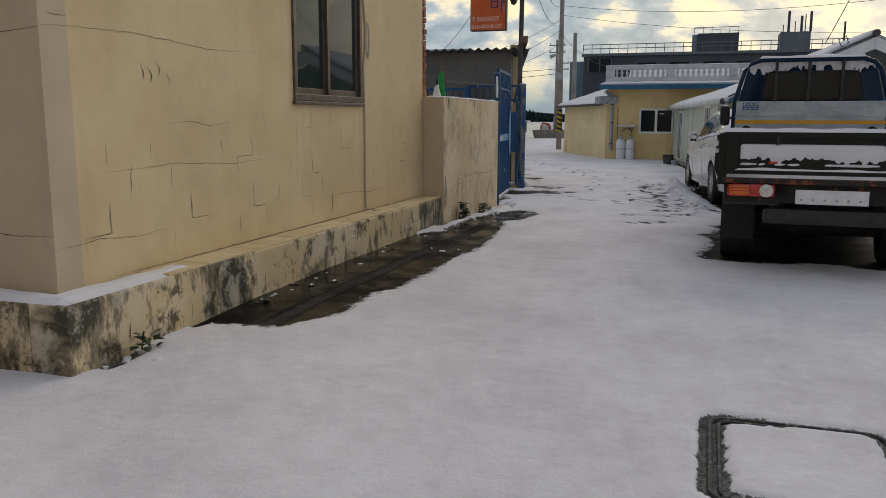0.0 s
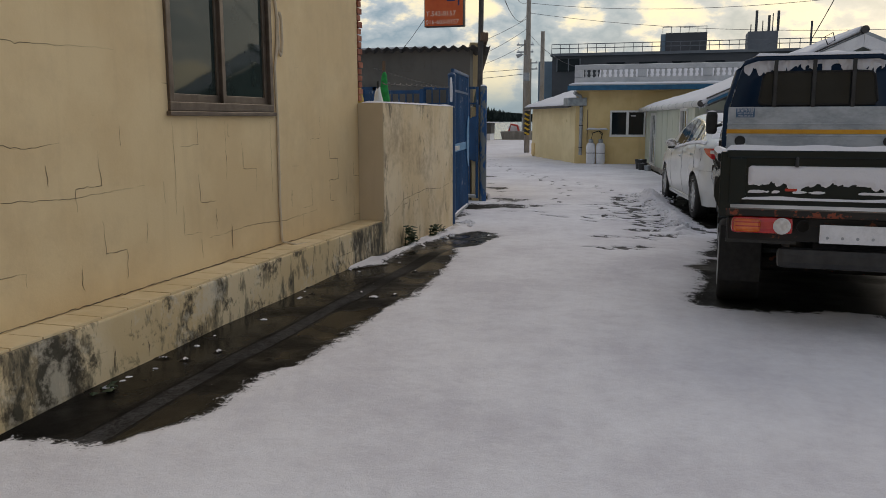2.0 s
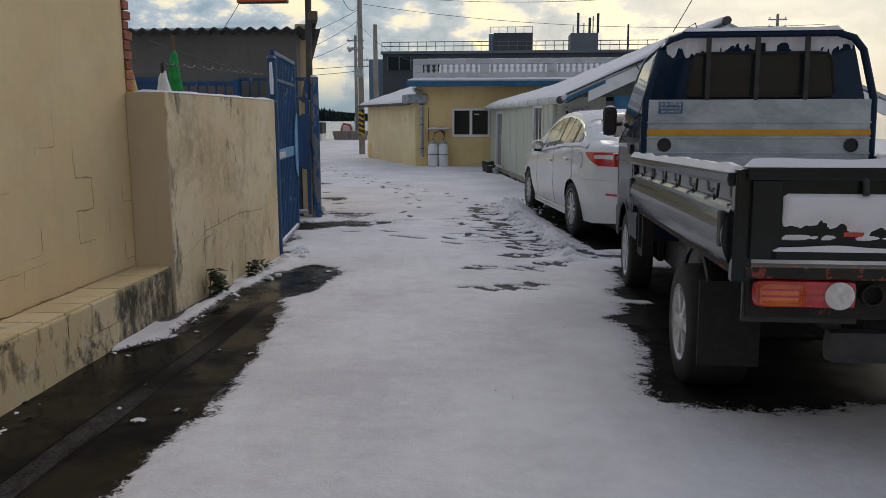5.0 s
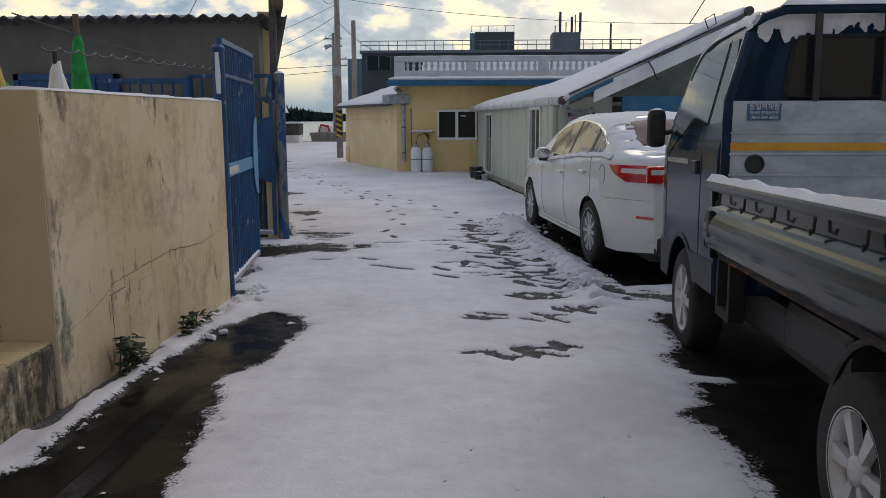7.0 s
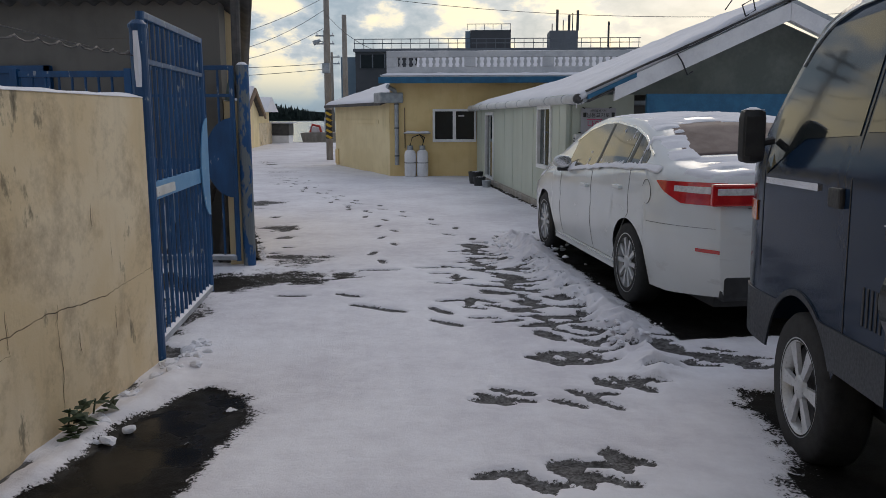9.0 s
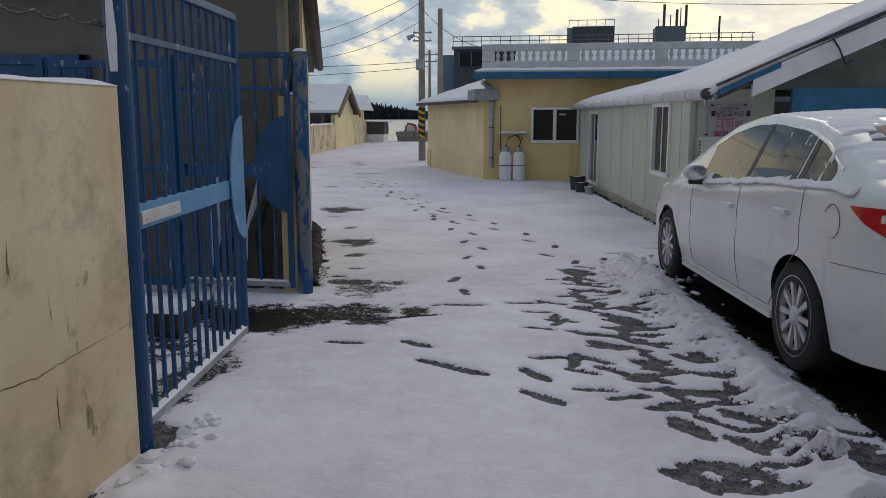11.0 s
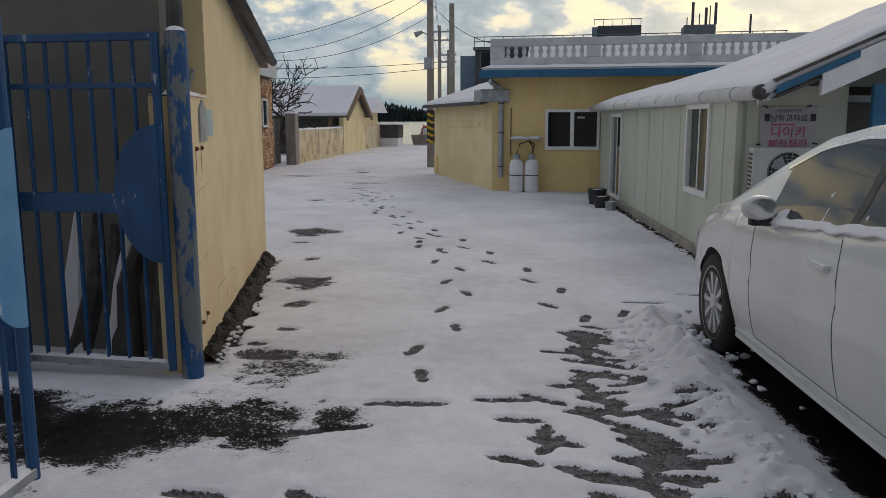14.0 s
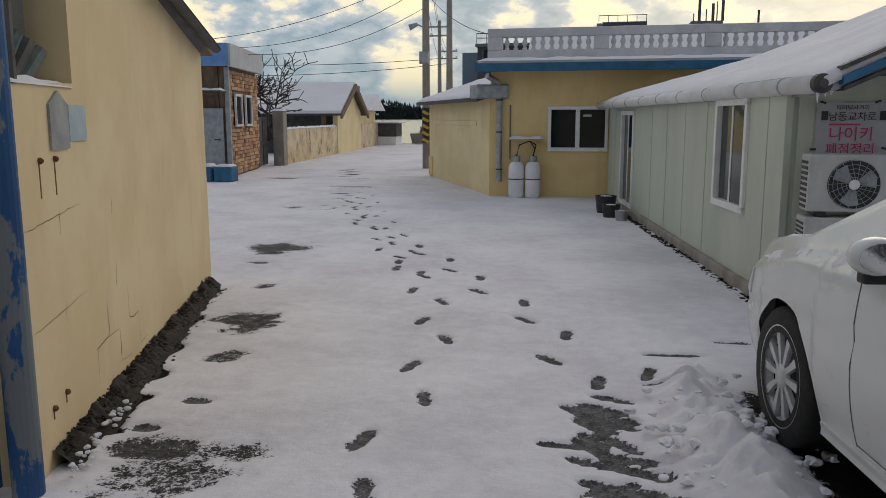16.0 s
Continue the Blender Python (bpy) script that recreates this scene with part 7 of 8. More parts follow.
cabin = loft(3.06, 4.95, 0.03, truck_low, TT, truck_w, 18, 9, 0.02)
cskin = snow_skin(cabin, lambda f: f.normal.z > 0.6 and f.calc_center_median().z > 1.85 and f.calc_center_median().y < 4.1, 0.028, 8.0, 3.0)
part("cab", cabin, M_TRUCK, tr, "", True)
part("snow_cover", cskin, M_SNOW, tr, "snow on the cab roof", True)
for sgn in (-1, 1):
    part("cladding", side_patch(truck_w, lambda y: truck_low(y) + 0.002, lambda y: max(truck_low(y) + 0.03, 0.70 - 0.02 * (y - 3.0)), 3.08, 4.80, 0.008, sgn, 40, 3, 0.01), M_TRUCK_LOW, tr, "grey lower cladding")
    part("side_window", side_patch(truck_w, lambda y: 1.44 - 0.20 * max(0, y - 4.02) / 0.5 - 0.02 * (y - 3.4), lambda y: min(1.91, TT(y) - 0.09), 3.48, 4.42, 0.004, sgn, 16, 5), M_CAR_GLASS, tr, "dark side window")
    part("quarter_window", side_patch(truck_w, lambda y: 1.45, lambda y: min(1.91, 1.46 + (y - 3.12) * 3.0), 3.16, 3.42, 0.004, sgn, 6, 5), M_CAR_GLASS, tr)
    for y0, lo, hi in ((3.45, 0.62, 1.92), (4.46, 0.80, 1.40)):
        part("door_gap", side_patch(truck_w, lambda y: lo, lambda y: hi, y0 - 0.004, y0 + 0.004, 0.0025, sgn, 1, 8, 0.003), M_BLACK, tr)
    part("drip_rail", side_patch(truck_w, lambda y: TT(y) - 0.075, lambda y: TT(y) - 0.055, 3.10, 4.30, 0.012, sgn, 20, 1, 0.016), M_SHEET, tr)
    h = part("door_handle", boxed(-0.06, 0.06, -0.014, 0.014, -0.04, 0.04, 0.012), M_BLACK, tr)
    h.matrix_basis = pose(sgn * (truck_w(3.56, 1.2) + 0.008), 3.56, 1.2, 0, 0, 90)
    part("chrome_strip", side_patch(truck_w, lambda y: 1.215, lambda y: 1.245, 3.75, 4.40, 0.01, sgn, 8, 1, 0.012), M_CHROME, tr)
    part("indicator", side_patch(truck_w, lambda y: 1.02, lambda y: 1.12, 4.55, 4.70, 0.008, sgn, 4, 2), M_LAMP_AMBER, tr)
    for k in range(5):
        part("vent_slot", side_patch(truck_w, lambda y: 0.76, lambda y: 0.90, 3.14 + 0.035 * k, 3.155 + 0.035 * k, 0.003, sgn, 1, 2, 0.004), M_BLACK, tr)
    mi = boxed(sgn * 0.915 - 0.062, sgn * 0.915 + 0.062, 4.32, 4.42, 1.31, 1.57, 0.045)
    mirror = part("mirror", mi, M_BLACK, tr)
    part("mirror_glass", boxed(sgn * 0.915 - 0.045, sgn * 0.915 + 0.045, 4.314, 4.321, 1.345, 1.535, 0.003), M_BLACK, mirror)
    part("mirror_arm", tube(bmesh.new(), [(sgn * 0.80, 4.40, 1.42), (sgn * 0.90, 4.40, 1.40)], 0.018, 7), M_BLACK, mirror)
    part("snow_cover", drift(sgn * 0.915 - 0.045, sgn * 0.915 + 0.045, 4.335, 4.405, 1.566, 0.016, 2.0, 0.03, 0.02), M_SNOW, mirror)
    wheel(tr, sgn * 0.70, 3.92, 0.335, 0.19, 0.215, 6, M_ALLOY, sgn)
    wheel(tr, sgn * 0.68, 1.18, 0.315, 0.30, 0.20, 6, M_ALLOY, sgn)
    part("wheel_arch_liner", boxed(sgn * 0.56 - 0.02, sgn * 0.56 + 0.02, 3.5, 4.34, 0.3, 0.75), M_BLACK, tr)
    # drop side
    prof = [(-0.018, 0.79), (0.008, 0.79)] + [(0.012 + 0.046 * math.sin(math.pi * (0.06 + 0.94 * k / 14)) ** 0.8, 0.795 + 0.235 * k / 14) for k in range(14)] + [(0.006, 1.035), (0.006, 1.12), (-0.018, 1.12)]
    sd = prism(bmesh.new(), [(sgn * (0.838 + a), b) for a, b in prof], 0.05, 3.0, "Y")
    side = part("drop_side", sd, M_BED, tr)
    part("top_rail", boxed(sgn * 0.850 - 0.036, sgn * 0.850 + 0.036, 0.02, 3.02, 1.095, 1.155, 0.018), M_BED, side)
    part("snow_cover", drift(sgn * 0.850 - 0.036, sgn * 0.850 + 0.036, 0.02, 3.02, 1.150, 0.034, 3.0, 0.02, 0.02), M_SNOW, side)
    for k in range(7):
        y0 = 0.25 + 0.42 * k
        part("rope_hook", tube(bmesh.new(), [(sgn * 0.868, y0, 1.10), (sgn * 0.872, y0, 1.045), (sgn * 0.886, y0 - 0.012, 1.035), (sgn * 0.890, y0 - 0.02, 1.055)], 0.006, 6), M_BLACK, side)
    for y0 in (0.10, 2.90):
        part("side_latch", boxed(sgn * 0.885 - 0.012, sgn * 0.885 + 0.012, y0 - 0.03, y0 + 0.03, 0.86, 1.0, 0.008), M_BLACK, side)
    for y0 in (0.02, 2.98):
        part("corner_post", boxed(sgn * 0.83 - 0.035, sgn * 0.83 + 0.035, y0 - 0.03, y0 + 0.03, 0.74, 1.16, 0.008), M_BED, tr)
    part("mudguard", tube(bmesh.new(), [(sgn * 0.75, 1.18 + 0.42 * math.cos(a), 0.31 + 0.42 * math.sin(a)) for a in np.linspace(0.1, math.pi - 0.1, 14)], 0.016, 6), M_BLACK, tr)
    part("mud_flap", boxed(sgn * 0.69 - 0.14, sgn * 0.69 + 0.14, 0.70, 0.72, 0.22, 0.62), M_RUBBER, tr)
    part("side_rail", boxed(sgn * 0.80 - 0.02, sgn * 0.80 + 0.02, 0.05, 3.0, 0.74, 0.80), M_RUSTY_RED, tr, "rusty bed edge rail")
    part("step_bracket", boxed(sgn * 0.78 - 0.04, sgn * 0.78 + 0.04, 2.72, 2.76, 0.44, 0.76, 0.006), M_CHASSIS, tr)
    part("step_bracket", boxed(sgn * 0.78 - 0.04, sgn * 0.78 + 0.04, 2.94, 2.98, 0.44, 0.76, 0.006), M_CHASSIS, tr)
    part("step_bracket", boxed(sgn * 0.78 - 0.04, sgn * 0.78 + 0.04, 2.76, 2.94, 0.44, 0.49, 0.006), M_CHASSIS, tr)
    part("chassis_rail", boxed(sgn * 0.38 - 0.04, sgn * 0.38 + 0.04, 0.1, 4.4, 0.50, 0.66), M_CHASSIS, tr)
part("bed_floor", boxed(-0.83, 0.83, 0.03, 3.02, 0.76, 0.80), M_CHASSIS, tr)
part("snow_cover", drift(-0.80, 0.80, 0.08, 2.9, 0.80, 0.05, 1.0, 0.08), M_SNOW, tr)
# underside parts added to block light that would reach the ground below
part("underbody", boxed(-0.52, 0.52, 2.2, 4.7, 0.28, 0.52, 0.04), M_BLACK, tr)
part("fuel_tank", boxed(-0.62, -0.44, 1.75, 2.5, 0.36, 0.62, 0.05), M_BLACK, tr)
part("battery_box", boxed(0.44, 0.64, 1.8, 2.3, 0.38, 0.62, 0.03), M_BLACK, tr)
part("propshaft", tube(bmesh.new(), [(0, 1.18, 0.36), (0, 2.3, 0.45)], 0.05, 10), M_CHASSIS, tr)
part("axle", tube(bmesh.new(), [(-0.6, 1.18, 0.31), (0.6, 1.18, 0.31)], 0.07, 10), M_CHASSIS, tr)
# tailgate
gate = part("tailgate", boxed(-0.81, 0.81, -0.02, 0.015, 0.83, 1.13, 0.006), M_BED, tr)
part("top_rail", boxed(-0.83, 0.83, -0.04, 0.03, 1.12, 1.175, 0.012), M_BED, gate)
part("snow_cover", drift(-0.84, 0.84, -0.04, 0.03, 1.172, 0.035, 9.0, 0.03, 0.02), M_SNOW, gate)
part("bottom_rail", boxed(-0.74, 0.74, -0.035, -0.018, 0.83, 0.87, 0.006), M_BED, gate)
part("snow_cover", drift(-0.73, 0.73, -0.05, -0.02, 0.866, 0.018, 4.0, 0.02, 0.01), M_SNOW, gate)
for x in (-0.76, 0.76):
    part("edge_rail", boxed(x - 0.05, x + 0.05, -0.035, -0.018, 0.83, 1.12, 0.006), M_BED, gate)
bm = bmesh.new()
cells = {}
for i in range(81):
    for j in range(15):
        x, z = -0.70 + 1.40 * i / 80, 0.90 + 0.175 * j / 14
        q = noise.noise(Vector((x * 4, z * 9, 5))) + 0.6 * noise.noise(Vector((x * 16, z * 22, 2)))
        gap = 0.045 * noise.noise(Vector((x * 7, 0.3, 7))) + 0.03 * noise.noise(Vector((x * 26, 0.1, 4)))
        h = (z - 0.948 - gap) * 0.6 if z > 0.92 - 0.3 * gap else 0.004 + 0.02 * q
        rim = min(i, 80 - i, j, 14 - j)
        cells[i, j] = bm.verts.new((x, -0.021 - max(-0.004, min(0.018, h) + 0.004 * q if rim else -0.004), z))
for i in range(80):
    for j in range(14):
        bm.faces.new((cells[i, j], cells[i + 1, j], cells[i + 1, j + 1], cells[i, j + 1]))
part("snow_cover", bm, M_SNOW, gate, "wind-blown snow stuck on the tailgate", True)
for x in (-0.42, 0.35):
    part("latch", tube(bmesh.new(), [(x, -0.03, 1.13), (x, -0.045, 1.07)], 0.012, 6), M_BLACK, gate)
part("badge", boxed(-0.48, -0.41, -0.024, -0.021, 0.918, 0.934), M_LAMP_RED, gate, "small red badge bar")
part("rear_sill", boxed(-0.82, 0.82, -0.02, 0.06, 0.755, 0.80, 0.006), M_RUSTY_RED, tr, "rusty red rear sill")
part("rear_crossmember", boxed(-0.80, 0.80, 0.02, 0.10, 0.60, 0.755, 0.01), M_CHASSIS, tr)
part("bumper", boxed(-0.50, 0.85, 0.0, 0.09, 0.43, 0.56, 0.04), M_BLACK, tr)
part("spare_wheel_well", lathe(bmesh.new(), [(0.32, -0.09), (0.33, 0.0), (0.32, 0.09)], 30, "Z", (0.1, 0.55, 0.52)), M_RUBBER, tr)
for sgn in (-1, 1):
    c = 0.60 * sgn
    lamp = part("tail_lamp", boxed(c - 0.185, c + 0.185, -0.03, 0.04, 0.645, 0.755, 0.034), M_LAMP_RED, tr)
    part("indicator_lens", boxed(c - 0.17 if sgn < 0 else c + 0.01, c - 0.01 if sgn < 0 else c + 0.17, -0.036, -0.028, 0.66, 0.742, 0.02), M_LAMP_AMBER, lamp)
    part("reverse_lens", lathe(bmesh.new(), [(0.052, -0.03), (0.052, -0.042), (0.03, -0.048), (0.0, -0.046)], 22, "Y", (c - sgn * 0.115, 0, 0.70)), M_LAMP_CLEAR, lamp)
    for z in (0.69, 0.715):
        part("lens_rib", boxed(c - 0.16, c + 0.16, -0.038, -0.030, z, z + 0.008), M_LAMP_RED, lamp)
    part("lamp_bracket", boxed(c - 0.21, c + 0.21, 0.04, 0.06, 0.58, 0.78), M_BLACK, tr)
part("exhaust", lathe(bmesh.new(), [(0.035, -0.02), (0.04, -0.02), (0.04, 0.3), (0.035, 0.3)], 14, "Y", (-0.36, 0.0, 0.70)), M_CHASSIS, tr)
plate = part("number_plate", boxed(-0.265, 0.265, -0.02, -0.008, 0.60, 0.715, 0.004), M_PLATE, tr, "number plate caked with snow")
for k in range(6):
    part("plate_mark", lathe(bmesh.new(), [(0.0, -0.022), (0.008, -0.0215), (0.01, -0.02)], 8, "Y", (-0.22 + 0.085 * k, 0, 0.635)), M_STEEL, plate)
# headboard with tube frame and window bars
hb = part("headboard", boxed(-0.79, 0.79, 2.985, 3.015, 0.80, 1.56, 0.006), M_SHEET, tr, "scratched grey steel headboard")
part("stripe", boxed(-0.785, 0.785, 2.979, 2.984, 1.305, 1.345), M_STRIPE, hb, "yellow reflective stripe")
for z in (1.28, 1.17, 1.39):
    part("bead", boxed(-0.785, 0.785, 2.978, 2.985, z, z + 0.012, 0.003), M_SHEET, hb)
for x in (-0.65, 0.65):
    part("hole", lathe(bmesh.new(), [(0.05, 2.985), (0.05, 2.976), (0.042, 2.974), (0.042, 2.983), (0.0, 2.983)], 20, "Y", (x, 0, 1.235)), M_BLACK, hb)
st_ = part("dealer_sticker", boxed(-0.70, -0.53, 2.979, 2.984, 1.46, 1.545), plain("blue_sticker", (0.03, 0.09, 0.18), (0.05, 0.12, 0.22), 8, 0.5), hb, "blue sticker with white Korean writing")
for txt, sz, z in (("동일적재함", 0.034, 1.517), ("자바디·연자동문짝", 0.019, 1.492), ("(061) 544-3832", 0.022, 1.468)):
    lettering("letters", txt, sz, pose(-0.615, 2.977, z, 90), M_PLATE, st_, 0.0005, "CENTER")
fr = [(-0.80, 3.0, 0.82), (-0.79, 3.0, 1.56), (-0.70, 3.0, 1.90), (-0.63, 3.0, 1.985), (-0.52, 3.0, 2.02), (0.52, 3.0, 2.02), (0.63, 3.0, 1.985), (0.70, 3.0, 1.90), (0.79, 3.0, 1.56), (0.80, 3.0, 0.82)]
part("tube_frame", tube(bmesh.new(), fr, 0.026, 10), M_TRUCK, hb, "", True)
for x in (-0.36, -0.02, 0.32):
    part("window_bar", boxed(x - 0.017, x + 0.017, 2.985, 3.01, 1.55, 2.02, 0.005), M_BLACK, hb)
part("snow_cover", drift(-0.55, 0.55, 2.97, 3.03, 2.04, 0.03, 6.0, 0.03, 0.02), M_SNOW, hb)
bm = bmesh.new()
out = []
for i in range(32):
    a = i * math.tau / 32
    out.append((0.02 + 0.50 * max(-1, min(1, 1.35 * math.cos(a))) * (1 - 0.06 * math.sin(a)), 1.735 + 0.155 * max(-1, min(1, 1.35 * math.sin(a)))))
rw = part("rear_window", prism(bm, out, 3.046, 3.058, "Y"), M_CAR_GLASS, tr)
seal = [(x, 3.046, z) for x, z in out] + [(out[0][0], 3.046, out[0][1])]
part("seal", tube(bmesh.new(), seal, 0.012, 6, False), M_RUBBER, rw)
bm = bmesh.new()
cells = {}
for i in range(121):
    for j in range(33):
        x, z = -0.66 + 1.32 * i / 120, 1.60 + 0.40 * j / 32
        q = noise.noise(Vector((x * 2.6, z * 4, 9))) + 0.8 * noise.noise(Vector((x * 19, z * 3, 1))) + 0.5 * noise.noise(Vector((x * 40, z * 26, 3)))
        h = 0.55 * q + (z - 1.88) * 3.2 - 0.22
        cells[i, j] = bm.verts.new((x, 3.052 - max(-0.012, min(0.012, 0.05 * h)), z))
for i in range(120):
    for j in range(32):
        bm.faces.new((cells[i, j], cells[i + 1, j], cells[i + 1, j + 1], cells[i, j + 1]))
part("snow_cover", bm, M_SNOW, tr, "snow clinging to the cab's rear", True)

# ---- small things on the ground ----
rn = random.Random(12)


ico = bmesh.new()
bmesh.ops.create_icosphere(ico, subdivisions=2, radius=1.0)
ico.verts.ensure_lookup_table()
ICO_V = np.array([v.co[:] for v in ico.verts])
ICO_F = np.array([[v.index for v in fc.verts] for fc in ico.faces])
ico.free()


class Heap:
    """Many rough clods gathered into one mesh."""

    def __init__(self):
        self.v, self.f, self.n = [], [], 0
        self.rng = np.random.RandomState(9)

    def add(self, p, r, squash=0.6):
        g = self.rng
        k = g.normal(size=(3, 3))
        lumpy = 1 + 0.28 * np.sin(ICO_V @ k * 2.2).sum(1, keepdims=True) / 1.7 + 0.08 * g.normal(size=(len(ICO_V), 1))
        self.v.append(ICO_V * lumpy * np.array([r, r * g.uniform(0.6, 1.3), r * squash]) + np.array(p))
        self.f.append(ICO_F + self.n)
        self.n += len(ICO_V)

    def mesh(self, name, material):
        me = bpy.data.meshes.new(name)
        me.from_pydata(np.concatenate(self.v).tolist(), [], np.concatenate(self.f).tolist())
        me.materials.append(material)
        return new(name, me)


def clump(heap, p, r, squash=0.6):
    heap.add(p, r, squash)


# lumps of snow pushed against the plinth, in the gutter and round the car's front wheel
bm = Heap()
for i in range(70):
    y = rn.uniform(3.4, 9.0)
    clump(bm, (-3.07 + abs(rn.gauss(0, 0.10)), y, 0.03 if y > 5 else 0.0), rn.uniform(0.008, 0.03))
for i in range(110):
    y = rn.uniform(8.8, 12.6)
    clump(bm, (-3.02 + abs(rn.gauss(0, 0.09)), y, 0.01), rn.uniform(0.012, 0.05))
for i in range(190):
    clump(bm, (rn.gauss(-0.56, 0.17), rn.gauss(16.25, 0.42), rn.uniform(0.01, 0.09)), rn.uniform(0.008, 0.034))
for i in range(220):
    y = rn.uniform(12.4, 16)
    clump(bm, (np.interp(y, [12.4, 13.5, 16], [-0.12, -0.16, -0.6]) + rn.gauss(0, 0.1), y, rn.uniform(0.01, 0.07)), rn.uniform(0.006, 0.022))
for i in range(40):
    s = rn.uniform(0.0, 0.9)
    clump(bm, (-3.44 + 0.10 - 0.306 * s + rn.uniform(0, 0.06), 15.48 + 0.952 * s, 0.02 + 0.05 * rn.random()), rn.uniform(0.006, 0.018))
tagged(bm.mesh("snow_lumps", M_SNOW), "broken lumps of snow along walls and wheels", "snow", kind="stuff")

# rough earth and dead leaves at the foot of the yellow gable
M_EARTH = plain("dark_earth_debris", (0.010, 0.008, 0.006), (0.042, 0.034, 0.022), 25, 0.95, bump=0.6)
bm = Heap()
for i in range(2000):
    s = 0.2 + 3.75 * rn.random()
    o = abs(rn.gauss(0, 0.055)) + 0.0
    clump(bm, (-3.44 - 0.306 * s + 0.952 * o, 15.48 + 0.952 * s + 0.306 * o, max(0.0, 0.10 - 0.9 * o) * rn.uniform(0.6, 1.0)), rn.uniform(0.003, 0.011))
bank = bmesh.new()
rows = []
for i in range(160):
    along = 0.15 + 3.9 * i / 159
    row = []
    for j in range(9):
        o = -0.01 + 0.16 * j / 8
        z = max(-0.03, 0.11 - 0.95 * o) * (0.75 + 0.5 * noise.noise(Vector((along * 5, o * 9, 3))) + 0.35 * noise.noise(Vector((along * 22, o * 25, 1))))
        row.append(bank.verts.new(SIDE @ Vector((o, along, z if j < 8 else -0.04))))
    rows.append(row)
for a, b in zip(rows, rows[1:]):
    for j in range(8):
        bank.faces.new((a[j], a[j + 1], b[j + 1], b[j]))
tagged(part("earth_bank", bank, M_EARTH), "dark mossy earth banked along the yellow wall foot", "earth", kind="stuff")
tagged(bm.mesh("earth_debris", M_EARTH), "dark earth and dead leaves along the wall foot", "debris", kind="stuff")
bm = Heap()
for i in range(240):
    s = 6.4 * rn.random() + 0.4
    clump(bm, (0.13 - 0.15 * s - rn.random() * 0.08, 19.1 + 0.989 * s, 0.0), rn.uniform(0.008, 0.026))
tagged(bm.mesh("gravel", M_EARTH), "dark gravel along the footing", "gravel", kind="stuff")


def weed(x, y, h, n, seed):
    q = random.Random(seed)
    t = thing("weed", pose(x, y, 0.0), "dark green weed growing at the wall foot", "weed", "weeds at the wall")
    for i in range(n):
        bm = bmesh.new()
        a, r, z = q.uniform(-1.4, 1.4), q.uniform(0.01, 0.09), q.uniform(0.02, h)
        c = Vector((0.02 + r * math.cos(a) * 0.7, r * math.sin(a), z))
        d = Vector((math.cos(a), math.sin(a), q.uniform(-0.4, 0.9))).normalized()
        s = d.cross(Vector((0, 0, 1))).normalized()
        l, wd = q.uniform(0.045, 0.085), q.uniform(0.022, 0.04)
        pts = [c, c + d * l * 0.4 + s * wd, c + d * l + Vector((0, 0, -0.01)), c + d * l * 0.4 - s * wd, c + d * l * 0.45 + Vector((0, 0, 0.008))]
        v = [bm.verts.new(p) for p in pts]
        for f in ((0, 1, 4), (1, 2, 4), (2, 3, 4), (3, 0, 4)):
            bm.faces.new([v[k] for k in f])
        part("leaf", bm, M_WEED, t)
    part("stem", tube(bmesh.new(), [(0, 0, -0.02), (0.02, 0.01, h)], 0.005, 5), M_WEED, t)


for x, y, h, n, s in ((-3.05, 10.0, 0.26, 80, 1), (-3.04, 10.12, 0.16, 40, 4), (-3.05, 10.95, 0.14, 46, 2), (-3.05, 11.2, 0.10, 12, 3), (-3.07, 3.75, 0.12, 14, 5), (-3.06, 5.0, 0.05, 8, 6)):
    weed(x, y, h, n, s)

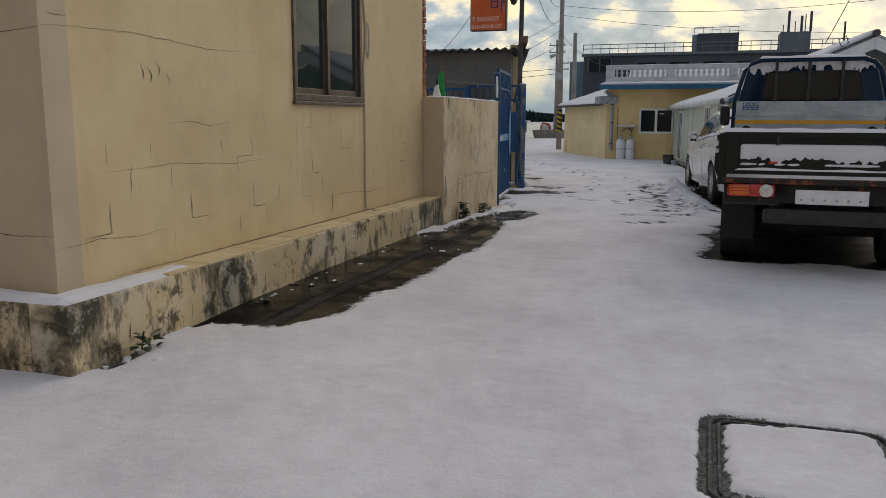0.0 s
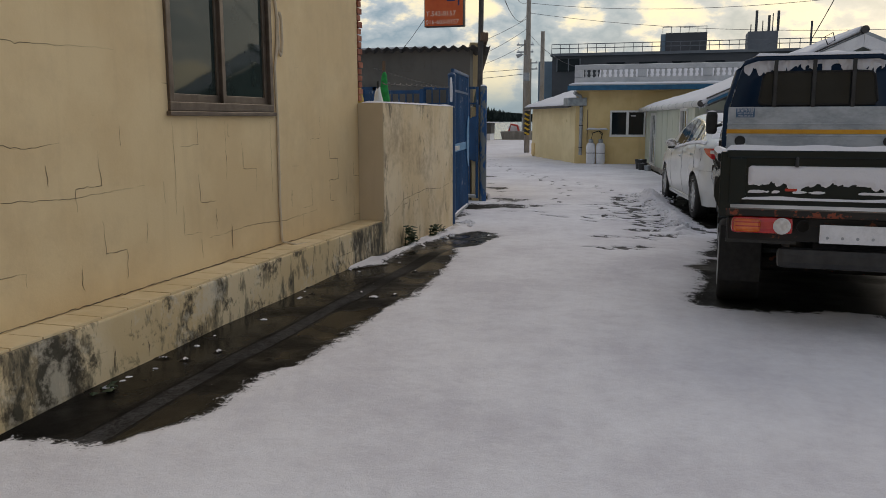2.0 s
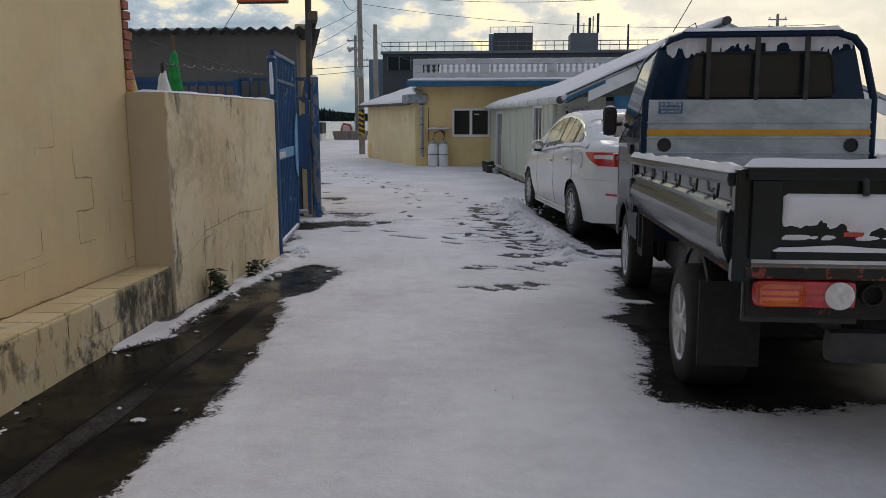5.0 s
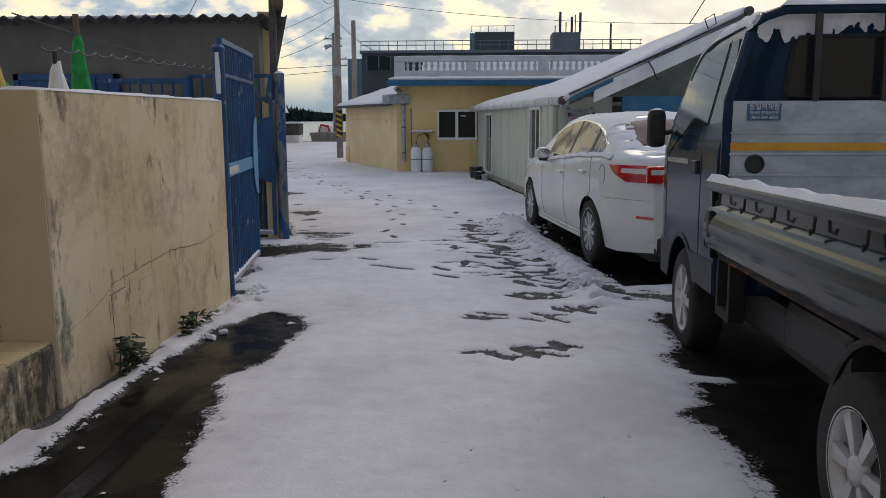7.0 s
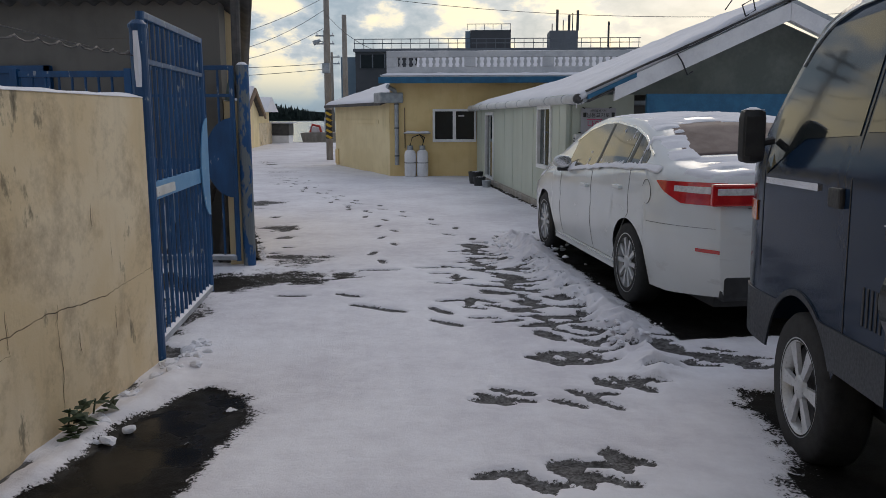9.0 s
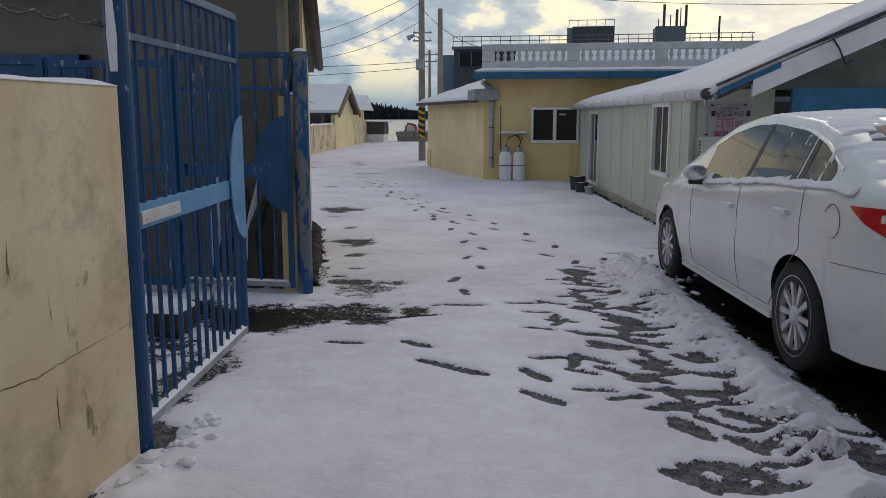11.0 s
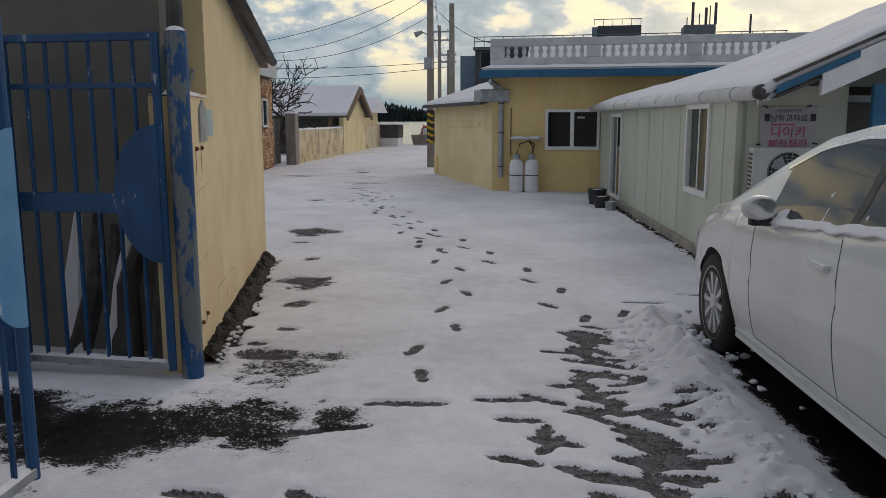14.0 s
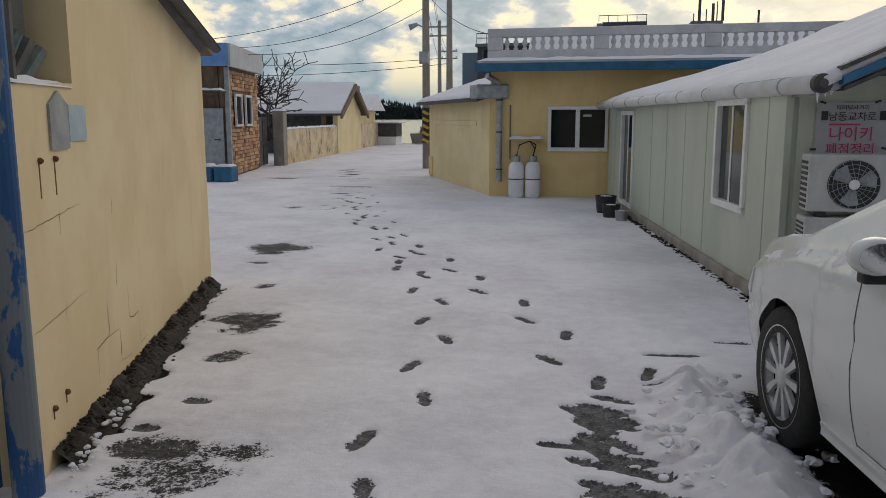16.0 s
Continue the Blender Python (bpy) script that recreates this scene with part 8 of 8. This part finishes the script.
# steel rim of the lid in the near ground
rim = thing("manhole_frame", pose(0.43, 3.30, 0), "dark steel frame of a snow-covered ground lid", "manhole", kind="structure")
M_RIM = worn("corroded_steel_rim", (0.02, 0.022, 0.02), (0.045, 0.05, 0.045), (0.16, 0.17, 0.16), 0.55, 22, 0.7)
for o, r in ((0.088, 0.012), (0.052, 0.009)):
    pts = []
    for k in range(37):
        a = math.radians(90 + 90 * k / 12)
        ca, sa = math.cos(a), math.sin(a)
        pts.append((math.copysign(0.27, ca) * (abs(ca) > 1e-6) + o * ca, math.copysign(0.34, sa) * (abs(sa) > 1e-6) + o * sa, -0.012))
    pts = [(sx * 0.27 + o * math.cos(a), sy * 0.34 + o * math.sin(a), -0.012) for sx, sy, a0 in ((1, 1, 0), (-1, 1, 90), (-1, -1, 180), (1, -1, 270)) for a in [radians(a0 + 15 * k) for k in range(7)]]
    part("ring", tube(bmesh.new(), pts + pts[:1], r, 6, False), M_RIM, rim)

# stone bricks on the lane face of the far brick house
bm = bmesh.new()
z, row = 0.05, 0
while z < 2.66:
    y = -0.1 if row % 2 else -0.25
    while y < 3.6:
        ln = rn.uniform(0.2, 0.42)
        a, b = max(y, 0.0), min(y + ln - 0.012, 3.6)
        if b - a > 0.05 and not any(q - 0.05 < b and a < q + 0.75 and 1.25 < z + 0.08 and z < 2.1 for q in (0.55, 1.75)):
            box(bm, 0.0, 0.03 + 0.02 * rn.random(), a, b, z, z + 0.085)
        y += ln
    z += 0.097
    row += 1
bm.transform(BH)
M_ISLAND = plain("mixed_tan_stone", (0.28, 0.12, 0.06), (0.55, 0.35, 0.20), 3, 0.85, bump=0.5)
nt = M_ISLAND.node_tree
geo_node = nt.nodes.new("ShaderNodeNewGeometry")
plug(nt, ramp(nt, geo_node.outputs["Random Per Island"], (0.0, (0.22, 0.09, 0.05)), (0.4, (0.42, 0.22, 0.11)), (0.75, (0.55, 0.37, 0.22)), (1.0, (0.30, 0.20, 0.13))), nt.nodes["Principled BSDF"].inputs["Base Color"])
tagged(put("stone_facing", bm, M_ISLAND, bh, "tan and red split stone facing"), kind="stuff")
